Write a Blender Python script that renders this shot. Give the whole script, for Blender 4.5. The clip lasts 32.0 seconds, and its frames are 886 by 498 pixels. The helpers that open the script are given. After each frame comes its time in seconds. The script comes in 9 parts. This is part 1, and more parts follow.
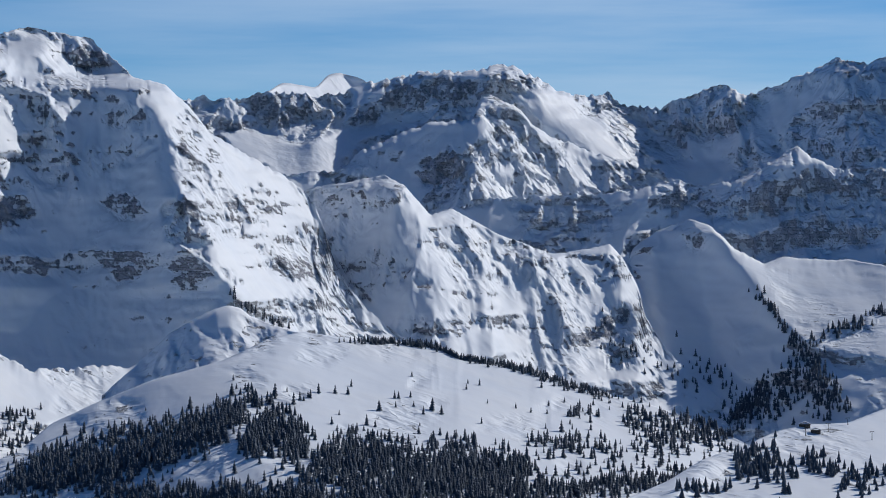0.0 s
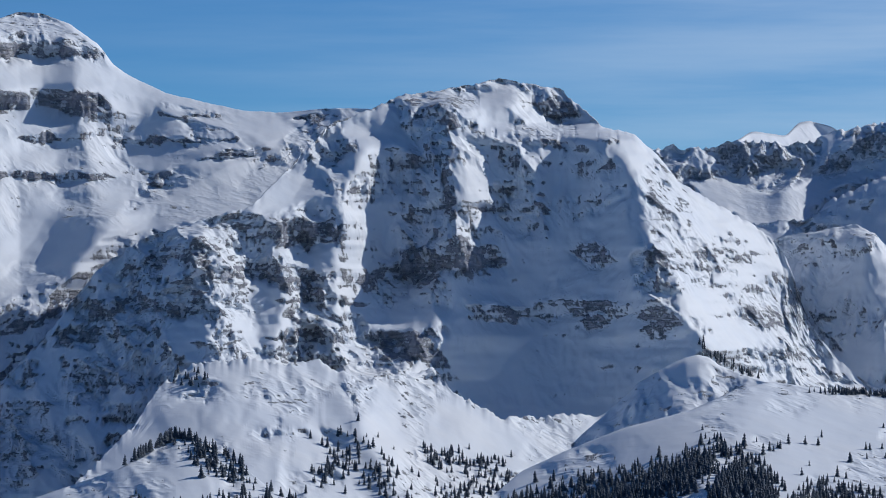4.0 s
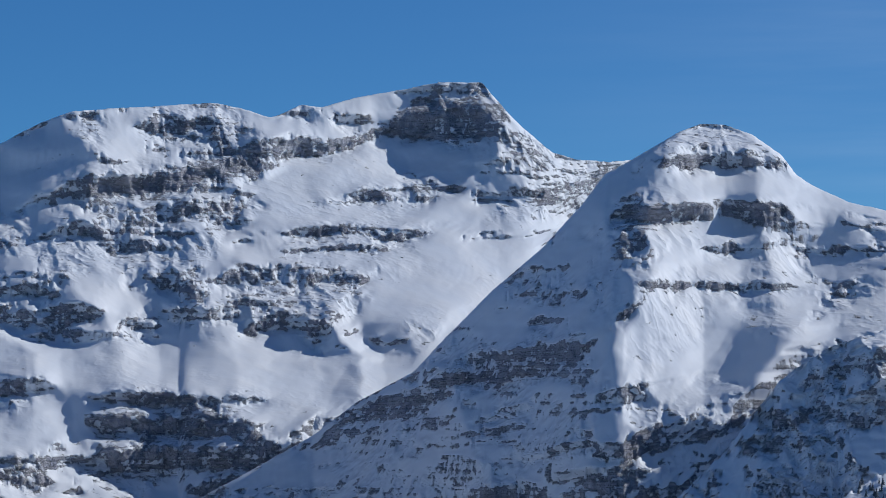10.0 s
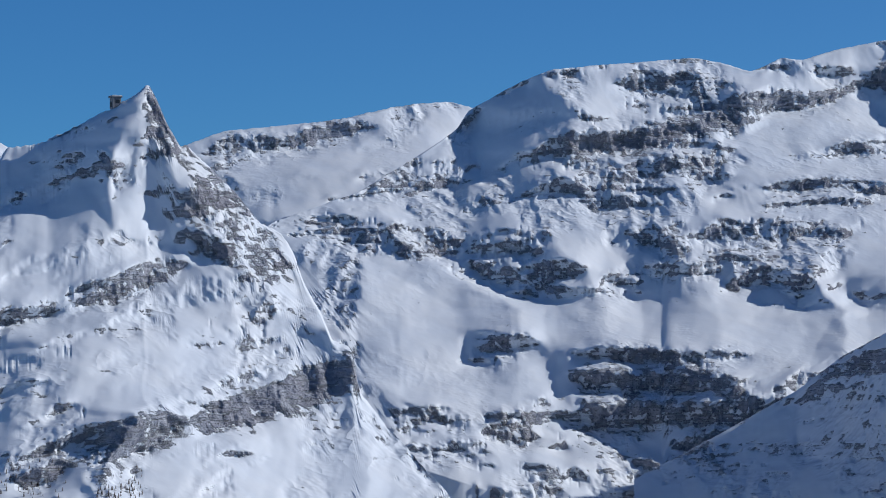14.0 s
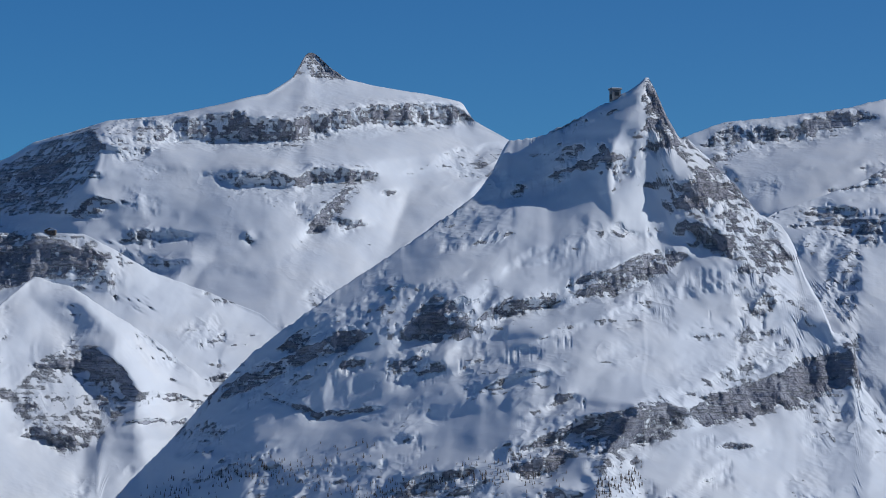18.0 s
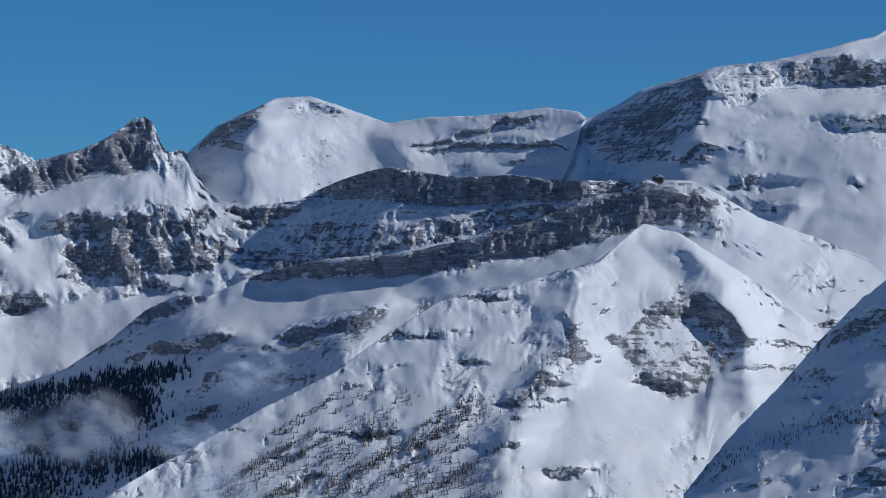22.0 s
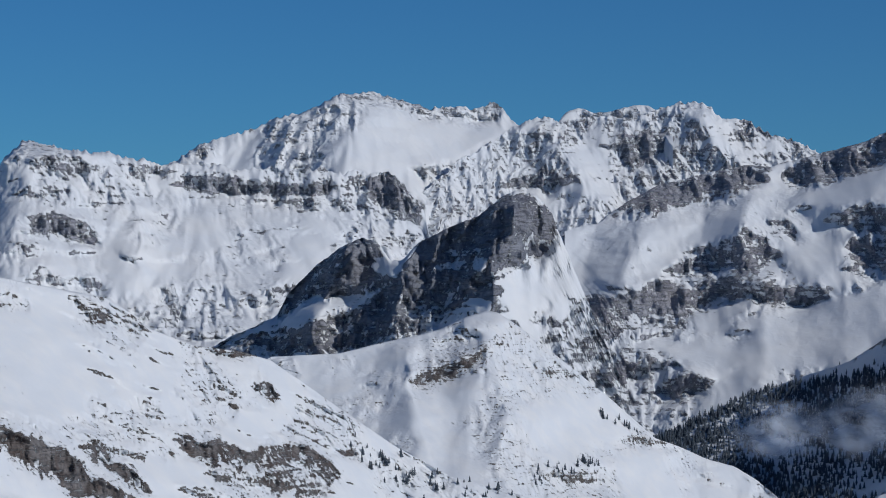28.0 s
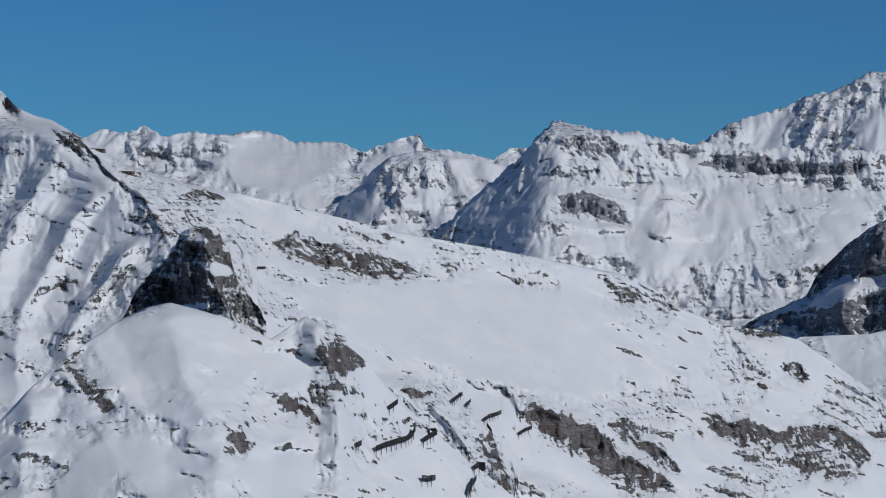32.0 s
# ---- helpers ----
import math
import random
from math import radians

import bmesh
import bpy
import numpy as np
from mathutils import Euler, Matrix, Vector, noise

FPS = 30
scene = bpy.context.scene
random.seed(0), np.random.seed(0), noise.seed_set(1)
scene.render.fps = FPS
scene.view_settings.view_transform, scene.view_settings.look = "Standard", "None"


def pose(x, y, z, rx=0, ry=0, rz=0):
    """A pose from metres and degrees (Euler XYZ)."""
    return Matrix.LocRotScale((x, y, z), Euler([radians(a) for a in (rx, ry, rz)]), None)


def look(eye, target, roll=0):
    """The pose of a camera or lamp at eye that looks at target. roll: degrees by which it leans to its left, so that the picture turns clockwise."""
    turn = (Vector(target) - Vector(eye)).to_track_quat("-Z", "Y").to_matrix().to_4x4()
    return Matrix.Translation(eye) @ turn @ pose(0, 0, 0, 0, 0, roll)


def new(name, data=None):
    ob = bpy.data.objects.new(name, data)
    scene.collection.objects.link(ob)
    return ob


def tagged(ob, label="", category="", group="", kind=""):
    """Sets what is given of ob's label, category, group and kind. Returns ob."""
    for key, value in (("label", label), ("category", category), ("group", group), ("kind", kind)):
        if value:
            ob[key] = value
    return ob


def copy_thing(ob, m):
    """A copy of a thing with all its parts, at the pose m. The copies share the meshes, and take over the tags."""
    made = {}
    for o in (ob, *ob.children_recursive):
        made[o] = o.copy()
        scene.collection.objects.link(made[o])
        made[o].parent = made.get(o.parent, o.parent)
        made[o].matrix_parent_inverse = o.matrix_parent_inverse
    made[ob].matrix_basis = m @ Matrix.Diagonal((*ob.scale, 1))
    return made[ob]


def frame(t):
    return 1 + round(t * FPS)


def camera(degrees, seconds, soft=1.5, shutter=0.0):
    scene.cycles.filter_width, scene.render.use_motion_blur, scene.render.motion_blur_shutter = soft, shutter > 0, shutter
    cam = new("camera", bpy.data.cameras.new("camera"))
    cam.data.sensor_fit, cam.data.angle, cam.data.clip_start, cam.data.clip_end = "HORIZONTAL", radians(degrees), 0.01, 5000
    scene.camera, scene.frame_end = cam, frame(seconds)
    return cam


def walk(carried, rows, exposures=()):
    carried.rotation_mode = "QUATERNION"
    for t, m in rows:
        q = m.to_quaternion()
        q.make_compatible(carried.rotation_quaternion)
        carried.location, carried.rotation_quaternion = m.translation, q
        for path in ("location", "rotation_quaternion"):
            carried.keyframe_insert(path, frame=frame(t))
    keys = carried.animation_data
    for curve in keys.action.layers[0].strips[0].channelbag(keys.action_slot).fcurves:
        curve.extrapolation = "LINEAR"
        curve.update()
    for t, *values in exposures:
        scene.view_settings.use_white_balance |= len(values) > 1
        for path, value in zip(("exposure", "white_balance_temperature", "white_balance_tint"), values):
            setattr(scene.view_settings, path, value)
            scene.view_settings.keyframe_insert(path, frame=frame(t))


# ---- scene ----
# ---------------------------------------------------------------- camera
# A tripod pan: the camera turns in place. Rows: seconds, heading, pitch, roll (degrees).
ROWS = [(0.0, -0.000, -0.305, -0.247), (0.5, -1.331, -0.002, -0.317), (1.0, -2.613, 0.199, -0.341), (1.5, -3.745, 0.276, -0.332), (2.0, -4.860, 0.299, -0.299), (2.5, -6.009, 0.322, -0.256), (4.5, -10.647, 1.045, -0.191), (5.0, -11.810, 1.455, -0.163), (5.5, -12.969, 1.834, -0.062), (6.0, -14.107, 2.181, -0.087), (6.5, -15.199, 2.515, -0.014), (7.0, -16.252, 2.848, -0.026), (7.5, -17.266, 3.070, 0.002), (8.0, -18.330, 3.120, 0.015), (8.5, -19.495, 3.114, 0.042), (9.0, -20.741, 3.085, 0.039), (9.5, -22.003, 3.041, 0.052), (10.0, -23.271, 2.972, 0.054), (10.5, -24.541, 2.896, 0.093), (11.0, -25.817, 2.816, 0.109), (11.5, -27.108, 2.772, 0.053), (12.0, -28.378, 2.833, -0.060), (12.5, -29.587, 3.106, -0.152), (13.0, -30.738, 3.270, -0.151), (13.5, -31.873, 2.772, -0.110), (14.0, -33.020, 2.077, -0.168), (14.5, -34.179, 1.718, -0.230), (16.5, -38.991, 1.924, 0.030), (17.0, -40.304, 1.943, 0.073), (17.5, -41.678, 1.938, 0.090), (18.0, -43.126, 1.913, 0.105), (18.5, -44.633, 1.870, 0.105), (19.0, -46.185, 1.798, 0.118), (19.5, -47.729, 1.690, 0.095), (20.0, -49.309, 1.527, 0.087), (20.5, -50.887, 1.336, 0.013), (21.0, -52.445, 1.152, -0.028), (21.5, -53.946, 0.973, -0.066), (22.0, -55.401, 0.820, -0.102), (22.5, -56.846, 0.696, -0.051), (23.0, -58.298, 0.594, -0.008), (23.5, -59.750, 0.542, 0.032), (24.0, -61.206, 0.539, 0.032), (24.5, -62.660, 0.556, 0.023), (25.0, -64.062, 0.568, 0.071), (25.5, -65.237, 0.575, 0.062), (27.5, -69.798, 0.648, 0.125), (28.0, -71.186, 0.669, 0.124), (28.5, -72.573, 0.684, 0.165), (29.0, -73.968, 0.706, 0.192), (29.5, -75.359, 0.724, 0.217), (30.0, -76.721, 0.733, 0.251), (30.5, -78.033, 0.658, 0.252), (31.0, -79.299, 0.412, 0.226), (31.5, -80.540, 0.205, 0.262), (32.0, -81.877, 0.214, 0.275)]
cam = camera(17.82, 32.0, soft=0.95)
walk(cam, [(t, pose(0, 0, 0, 0, 0, -h) @ pose(0, 0, 0, 90 + p, 0, 0) @ pose(0, 0, 0, 0, 0, r)) for t, h, p, r in ROWS],
     exposures=[(0, 0.25, 6450, 10), (6, 0.18, 6200, 10), (13, 0.3, 6200, 10), (19, 0.0, 6150, 10), (25, 0.03, 6200, 10), (28, -0.24, 6400, 10), (32, -0.38, 6500, 10)])

# ---------------------------------------------------------------- light
SUN_HEADING, SUN_HEIGHT = 45.0, 30.0
sun = new("sun", bpy.data.lights.new("sun", "SUN"))
sun.data.energy, sun.data.angle, sun.data.color = 2.6, radians(0.5), (1.0, 0.978, 0.945)
sa, se = radians(SUN_HEADING), radians(SUN_HEIGHT)
sun.matrix_world = look((900 * math.sin(sa) * math.cos(se), 900 * math.cos(sa) * math.cos(se), 900 * math.sin(se)), (0, 0, 0))
world = bpy.data.worlds.new("sky")
scene.world = world
world.use_nodes = True
wt = world.node_tree
sky = wt.nodes.new("ShaderNodeTexSky")
sky.sky_type, sky.sun_disc = "NISHITA", False
sky.sun_elevation, sky.sun_rotation = se, sa
sky.altitude, sky.air_density, sky.dust_density, sky.ozone_density = 3000, 1.0, 0.0, 4.0
bgd = wt.nodes["Background"]
bgd.inputs["Strength"].default_value = 0.131
# thin cirrus on the sunward side
wtc = wt.nodes.new("ShaderNodeTexCoord")
wmap = wt.nodes.new("ShaderNodeMapping")
wmap.inputs["Scale"].default_value = (2.2, 2.2, 26)
wmap.inputs["Rotation"].default_value = (0, radians(-2), 0)
wnz = wt.nodes.new("ShaderNodeTexNoise")
wnz.inputs["Scale"].default_value, wnz.inputs["Detail"].default_value, wnz.inputs["Roughness"].default_value = 2.0, 7, 0.55
wramp = wt.nodes.new("ShaderNodeMapRange")
wramp.interpolation_type = "SMOOTHSTEP"
wramp.inputs[1].default_value, wramp.inputs[2].default_value, wramp.inputs[3].default_value, wramp.inputs[4].default_value = 0.30, 0.85, 0, 0.62
wsep = wt.nodes.new("ShaderNodeSeparateXYZ")
wside = wt.nodes.new("ShaderNodeMapRange")
wside.interpolation_type = "SMOOTHSTEP"
wside.inputs[1].default_value, wside.inputs[2].default_value = -0.42, 0.12
wmul = wt.nodes.new("ShaderNodeMath")
wmul.operation = "MULTIPLY"
wmix = wt.nodes.new("ShaderNodeMix")
wmix.data_type = "RGBA"
wmix.inputs[7].default_value = (3.3, 4.1, 5.1, 1)
wt.links.new(wtc.outputs["Generated"], wmap.inputs[0])
wt.links.new(wmap.outputs[0], wnz.inputs["Vector"])
wt.links.new(wnz.outputs[0], wramp.inputs[0])
wt.links.new(wtc.outputs["Generated"], wsep.inputs[0])
wt.links.new(wsep.outputs[0], wside.inputs[0])
wlow = wt.nodes.new("ShaderNodeMapRange")
wlow.interpolation_type = "SMOOTHSTEP"
wlow.inputs[1].default_value, wlow.inputs[2].default_value, wlow.inputs[3].default_value, wlow.inputs[4].default_value = 0.10, 0.28, 1.0, 0.0
wthin = wt.nodes.new("ShaderNodeMath")
wthin.operation = "MULTIPLY"
wt.links.new(wsep.outputs[2], wlow.inputs[0])
wt.links.new(wramp.outputs[0], wmul.inputs[0])
wt.links.new(wside.outputs[0], wmul.inputs[1])
wt.links.new(wmul.outputs[0], wthin.inputs[0])
wt.links.new(wlow.outputs[0], wthin.inputs[1])
wt.links.new(wthin.outputs[0], wmix.inputs[0])
# the thin dry air of a high place: a deep blue, deeper away from the sun
wtint = wt.nodes.new("ShaderNodeMix")
wtint.data_type = "RGBA"
wtint.inputs[6].default_value, wtint.inputs[7].default_value = (0.140, 0.342, 0.492, 1), (0.225, 0.34, 0.44, 1)
wall = wt.nodes.new("ShaderNodeMapRange")
wall.inputs[1].default_value, wall.inputs[2].default_value = -1.0, 0.35
wprod = wt.nodes.new("ShaderNodeMix")
wprod.data_type, wprod.blend_type = "RGBA", "MULTIPLY"
wprod.inputs[0].default_value = 1.0
wt.links.new(wsep.outputs[0], wall.inputs[0])
wt.links.new(wall.outputs[0], wtint.inputs[0])
wt.links.new(sky.outputs[0], wprod.inputs[6])
wt.links.new(wtint.outputs[2], wprod.inputs[7])
wt.links.new(wprod.outputs[2], wmix.inputs[6])
wt.links.new(wmix.outputs[2], bgd.inputs[0])


# ---------------------------------------------------------------- materials
def nodes(name):
    m = bpy.data.materials.new(name)
    m.use_nodes = True
    t = m.node_tree
    return m, t, t.nodes["Principled BSDF"]


def noise_node(t, coord, scale, detail=5, rough=0.55, stretch=None):
    n = t.nodes.new("ShaderNodeTexNoise")
    n.inputs["Scale"].default_value, n.inputs["Detail"].default_value, n.inputs["Roughness"].default_value = scale, detail, rough
    if stretch:
        mp = t.nodes.new("ShaderNodeMapping")
        mp.inputs["Scale"].default_value = stretch
        t.links.new(coord, mp.inputs[0])
        coord = mp.outputs[0]
    t.links.new(coord, n.inputs["Vector"])
    return n.outputs[0]


def block_node(t, coord, scale, stretch):
    """Angular blocks, each with a value of its own."""
    n = t.nodes.new("ShaderNodeTexVoronoi")
    n.inputs["Scale"].default_value = scale
    mp = t.nodes.new("ShaderNodeMapping")
    mp.inputs["Scale"].default_value = stretch
    mp.inputs["Rotation"].default_value = (0.3, 0.5, 0.2)
    t.links.new(coord, mp.inputs[0])
    t.links.new(mp.outputs[0], n.inputs["Vector"])
    sp = t.nodes.new("ShaderNodeSeparateColor")
    t.links.new(n.outputs["Color"], sp.inputs[0])
    return sp.outputs[0]


def calc(t, op, a, b=0.0, c=0.0):
    n = t.nodes.new("ShaderNodeMath")
    n.operation = op
    for k, v in enumerate((a, b, c)):
        if isinstance(v, (int, float)):
            n.inputs[k].default_value = v
        else:
            t.links.new(v, n.inputs[k])
    return n.outputs[0]


def ranged(t, v, lo, hi, a=0.0, b=1.0, smooth=True):
    n = t.nodes.new("ShaderNodeMapRange")
    n.interpolation_type = "SMOOTHSTEP" if smooth else "LINEAR"
    t.links.new(v, n.inputs[0])
    for k, x in zip((1, 2, 3, 4), (lo, hi, a, b)):
        n.inputs[k].default_value = x
    return n.outputs[0]


def mixed(t, fac, a, b):
    n = t.nodes.new("ShaderNodeMix")
    n.data_type = "RGBA"
    for k, v in ((0, fac), (6, a), (7, b)):
        if isinstance(v, tuple):
            n.inputs[k].default_value = (*v, 1)
        elif isinstance(v, (int, float)):
            n.inputs[k].default_value = v
        else:
            t.links.new(v, n.inputs[k])
    return n.outputs[2]


def alpine(name, rock_a, rock_b, grain=1.0, dust=0.5, ribbing=16.0):
    """Snow over bedded rock. The attribute 'rock' says how bare a place is; grain sets the size of the detail."""
    m, t, b = nodes(name)
    co = t.nodes.new("ShaderNodeTexCoord").outputs["Object"]
    at = t.nodes.new("ShaderNodeAttribute")
    at.attribute_name = "rock"
    bare = at.outputs["Fac"]
    at = t.nodes.new("ShaderNodeAttribute")
    at.attribute_name = "wild"
    wildness = at.outputs["Fac"]
    fine = noise_node(t, co, 0.10 / grain, 7, 0.70)
    streak = noise_node(t, co, 0.075 / grain, 5, 0.62, (1, 1, 0.22))
    beds = noise_node(t, co, 0.07 / grain, 6, 0.62, (0.10, 0.10, 2.6))
    broad = noise_node(t, co, 0.012 / grain, 4)
    blocks = block_node(t, co, 0.075 / grain, (1, 1, 0.8))
    chips = block_node(t, co, 0.20 / grain, (0.7, 0.7, 1.3))
    wob = calc(t, "ADD", calc(t, "MULTIPLY", calc(t, "SUBTRACT", fine, 0.5), 2.0), calc(t, "MULTIPLY", calc(t, "SUBTRACT", streak, 0.5), 1.8))
    wob = calc(t, "ADD", wob, calc(t, "MULTIPLY", calc(t, "SUBTRACT", beds, 0.5), 2.0))
    wob = calc(t, "ADD", wob, calc(t, "MULTIPLY", calc(t, "SUBTRACT", blocks, 0.5), 0.42))
    wob = calc(t, "ADD", wob, calc(t, "MULTIPLY", calc(t, "SUBTRACT", chips, 0.5), 0.40))
    wob = calc(t, "MULTIPLY", wob, calc(t, "MULTIPLY_ADD", wildness, 0.75, 0.45))
    fac = ranged(t, calc(t, "ADD", bare, wob), 0.47, 0.66 + 0.3 * dust, 0.0, 0.95)
    # thin snow on the ledges between the beds, and a breath of it on the walls
    ledges = noise_node(t, co, 0.20 / grain, 5, 0.66, (0.16, 0.16, 1.6))
    breath = noise_node(t, co, 0.05 / grain, 5, 0.6, (1, 1, 0.5))
    fac = calc(t, "MULTIPLY", fac, ranged(t, ledges, 0.54, 0.66, 1.0, 0.15 + 0.6 * (1 - dust)))
    fac = calc(t, "MULTIPLY", fac, ranged(t, breath, 0.35, 0.65, 1.0, 0.62 + 0.3 * (1 - dust)))
    shade = ranged(t, calc(t, "ADD", calc(t, "MULTIPLY", streak, 0.55), calc(t, "MULTIPLY", beds, 0.45)), 0.36, 0.66)
    rock = mixed(t, shade, rock_a, rock_b)
    rock = mixed(t, ranged(t, broad, 0.4, 0.65, 0, 0.45), rock, tuple(0.5 * (p + q) * f for p, q, f in zip(rock_a, rock_b, (1.12, 1.0, 0.93))))
    snow = mixed(t, ranged(t, broad, 0.35, 0.7), (0.78, 0.82, 0.87), (0.84, 0.86, 0.88))
    t.links.new(mixed(t, fac, snow, rock), b.inputs["Base Color"])
    t.links.new(calc(t, "MULTIPLY_ADD", fac, 0.25, 0.6), b.inputs["Roughness"])
    b.inputs["Specular IOR Level"].default_value = 0.15
    soft = noise_node(t, co, 0.012 / grain, 3, 0.42)
    cut = calc(t, "ABSOLUTE", calc(t, "SUBTRACT", noise_node(t, co, 0.028 / grain, 7, 0.60, (1, 1, 0.42)), 0.5))
    h = calc(t, "ADD", calc(t, "MULTIPLY", soft, 3.0 * grain), calc(t, "MULTIPLY", calc(t, "MULTIPLY", fac, calc(t, "ADD", fine, calc(t, "ADD", calc(t, "MULTIPLY", beds, 1.2), calc(t, "ADD", calc(t, "MULTIPLY", streak, 1.6), calc(t, "MULTIPLY", blocks, 0.5))))), 4.0 * grain))
    near = calc(t, "MULTIPLY_ADD", ranged(t, bare, 0.12, 0.45), 0.9, 0.1)
    h = calc(t, "SUBTRACT", h, calc(t, "MULTIPLY", calc(t, "MULTIPLY", cut, calc(t, "MULTIPLY", wildness, near)), 14.0 * grain))
    keen = calc(t, "ABSOLUTE", calc(t, "SUBTRACT", noise_node(t, co, 0.024 / grain, 3, 0.5, (1, 1, 0.38)), 0.5))
    h = calc(t, "SUBTRACT", h, calc(t, "MULTIPLY", calc(t, "MULTIPLY", keen, wildness), ribbing * grain))
    bump = t.nodes.new("ShaderNodeBump")
    bump.inputs["Strength"].default_value, bump.inputs["Distance"].default_value = 1.0, 1.0
    t.links.new(h, bump.inputs["Height"])
    t.links.new(bump.outputs[0], b.inputs["Normal"])
    return m


def plain(name, col_a, col_b, scale, rough=0.8, metal=0.0):
    m, t, b = nodes(name)
    co = t.nodes.new("ShaderNodeTexCoord").outputs["Object"]
    t.links.new(mixed(t, ranged(t, noise_node(t, co, scale), 0.35, 0.65), col_a, col_b), b.inputs["Base Color"])
    b.inputs["Roughness"].default_value, b.inputs["Metallic"].default_value = rough, metal
    return m


# GREY, CLIFF and DARK: rock tones lifted towards blue in place of air haze
GREY = alpine("grey_limestone_and_snow", (0.225, 0.248, 0.320), (0.395, 0.405, 0.460))
CLIFF = alpine("bare_cliff_rock_and_snow", (0.190, 0.206, 0.266), (0.345, 0.347, 0.395), 1.0, 0.38)
SHALE = alpine("bare_brown_shale", (0.028, 0.021, 0.020), (0.12, 0.088, 0.076), 0.38, 0.3)
DARK = alpine("dark_slate_and_snow", (0.120, 0.138, 0.190), (0.245, 0.260, 0.312), 1.0, 0.3)
BROWN = alpine("brown_shale_and_snow", (0.026, 0.022, 0.020), (0.115, 0.090, 0.074), 0.24, 0.25)
# distant rock paled and blued: aerial haze painted into its colour
HAZY = alpine("hazed_far_rock_and_snow", (0.40, 0.44, 0.53), (0.52, 0.55, 0.61), 1.1, 0.6, 26.0)
# needles lighter and bluer than real ones, tinted to imitate haze
NEEDLES = plain("hazed_spruce_needles", (0.055, 0.078, 0.110), (0.092, 0.118, 0.148), 0.6, 0.9)
LARCH = plain("bare_larch_twigs", (0.075, 0.062, 0.058), (0.17, 0.14, 0.125), 0.5, 0.9)
BARK = plain("spruce_bark", (0.05, 0.035, 0.025), (0.12, 0.09, 0.07), 2.0, 0.95)
STEEL = plain("weathered_steel", (0.02, 0.02, 0.022), (0.06, 0.055, 0.05), 1.5, 0.6, 0.4)
TIMBER = plain("weathered_timber", (0.06, 0.045, 0.035), (0.16, 0.12, 0.09), 0.8)
CONCRETE = plain("grey_concrete", (0.16, 0.17, 0.18), (0.28, 0.28, 0.28), 0.2)
SNOW = plain("packed_snow", (0.82, 0.85, 0.89), (0.90, 0.91, 0.92), 0.03, 0.7)
# mostly hidden floor; its pale tone is raised to bounce fill light upwards
WOODED = plain("wooded_valley", (0.10, 0.115, 0.12), (0.76, 0.80, 0.85), 0.004, 0.9)
GLASS = plain("dark_window_glass", (0.02, 0.025, 0.03), (0.03, 0.035, 0.04), 0.5, 0.1)


# ---------------------------------------------------------------- noise and the shape of mountains
def gradient_noise(x, y, seed):
    xi, yi = np.floor(x).astype(np.int64), np.floor(y).astype(np.int64)
    xf, yf = x - xi, y - yi
    u, v = xf * xf * xf * (xf * (xf * 6 - 15) + 10), yf * yf * yf * (yf * (yf * 6 - 15) + 10)

    def corner(i, j):
        h = ((xi + i) * 374761393 + (yi + j) * 668265263 + seed * 1442695041) & 0xFFFFFFFF
        h = ((h ^ (h >> 13)) * 1274126177) & 0xFFFFFFFF
        a = (h ^ (h >> 16)) * (2 * math.pi / 4294967296.0)
        return np.cos(a) * (xf - i) + np.sin(a) * (yf - j)

    a, b, c, d = corner(0, 0), corner(1, 0), corner(0, 1), corner(1, 1)
    return (a + u * (b - a)) * (1 - v) + (c + u * (d - c)) * v


def fbm(x, y, seed, octaves=4, gain=0.5):
    s, k = 0, 1.0
    for o in range(octaves):
        s = s + k * gradient_noise(x * 2 ** o, y * 2 ** o, seed + o)
        k *= gain
    return s


def ridged(x, y, seed, octaves=3, gain=0.5):
    s, k, w = 0, 1.0, 1.0
    for o in range(octaves):
        r = (1 - np.abs(gradient_noise(x * 2 ** o, y * 2 ** o, seed + o)) * 1.9)
        s = s + k * w * r
        w = np.clip(r, 0.2, 1)
        k *= gain
    return s


def gullies(A, E, gx, gy, size, seed):
    """Ribs and gullies that run down the fall line (gx, gy): their height from -1 to 1 and the way each side of a rib falls."""
    a, e = A / size, E / (1.7 * size)
    ia, ie = np.floor(a).astype(np.int64), np.floor(e).astype(np.int64)
    c, s = 0.0, 0.0
    for i in (-1, 0, 1):
        for j in (-1, 0, 1):
            h = ((ia + i) * 374761393 + (ie + j) * 668265263 + seed * 1442695041) & 0xFFFFFFFF
            h = ((h ^ (h >> 13)) * 1274126177) & 0xFFFFFFFF
            u = a - ia - i - 0.5 - 0.7 * ((h & 0xFFFF) / 65536.0 - 0.5)
            v = e - ie - j - 0.5 - 0.7 * ((h >> 16) / 65536.0 - 0.5)
            w = np.exp(-2.4 * (u * u + v * v))
            p = 2 * math.pi * (v * 1.7 * gx - u * gy)
            c, s = c + w * np.cos(p), s + w * np.sin(p)
    m = np.sqrt(c * c + s * s) + 1e-6
    x = np.arctan2(np.abs(s), c) / math.pi
    m1 = np.minimum(1, 1.6 * m)
    return (1 - 2 * np.sin(0.5 * math.pi * x)) * m1, c / m * m1, s / m


def step(v, lo, hi):
    q = np.clip((v - lo) / (hi - lo), 0, 1)
    return q * q * (3 - 2 * q)


def box_rows(a, n):
    """Running mean down the columns."""
    n = max(1, int(n))
    p = np.pad(a, ((n, n), (0, 0)), mode="edge")
    c = np.cumsum(np.vstack([np.zeros((1, a.shape[1])), p]), 0)
    w = 2 * n + 1
    return (c[w:] - c[:-w]) / w


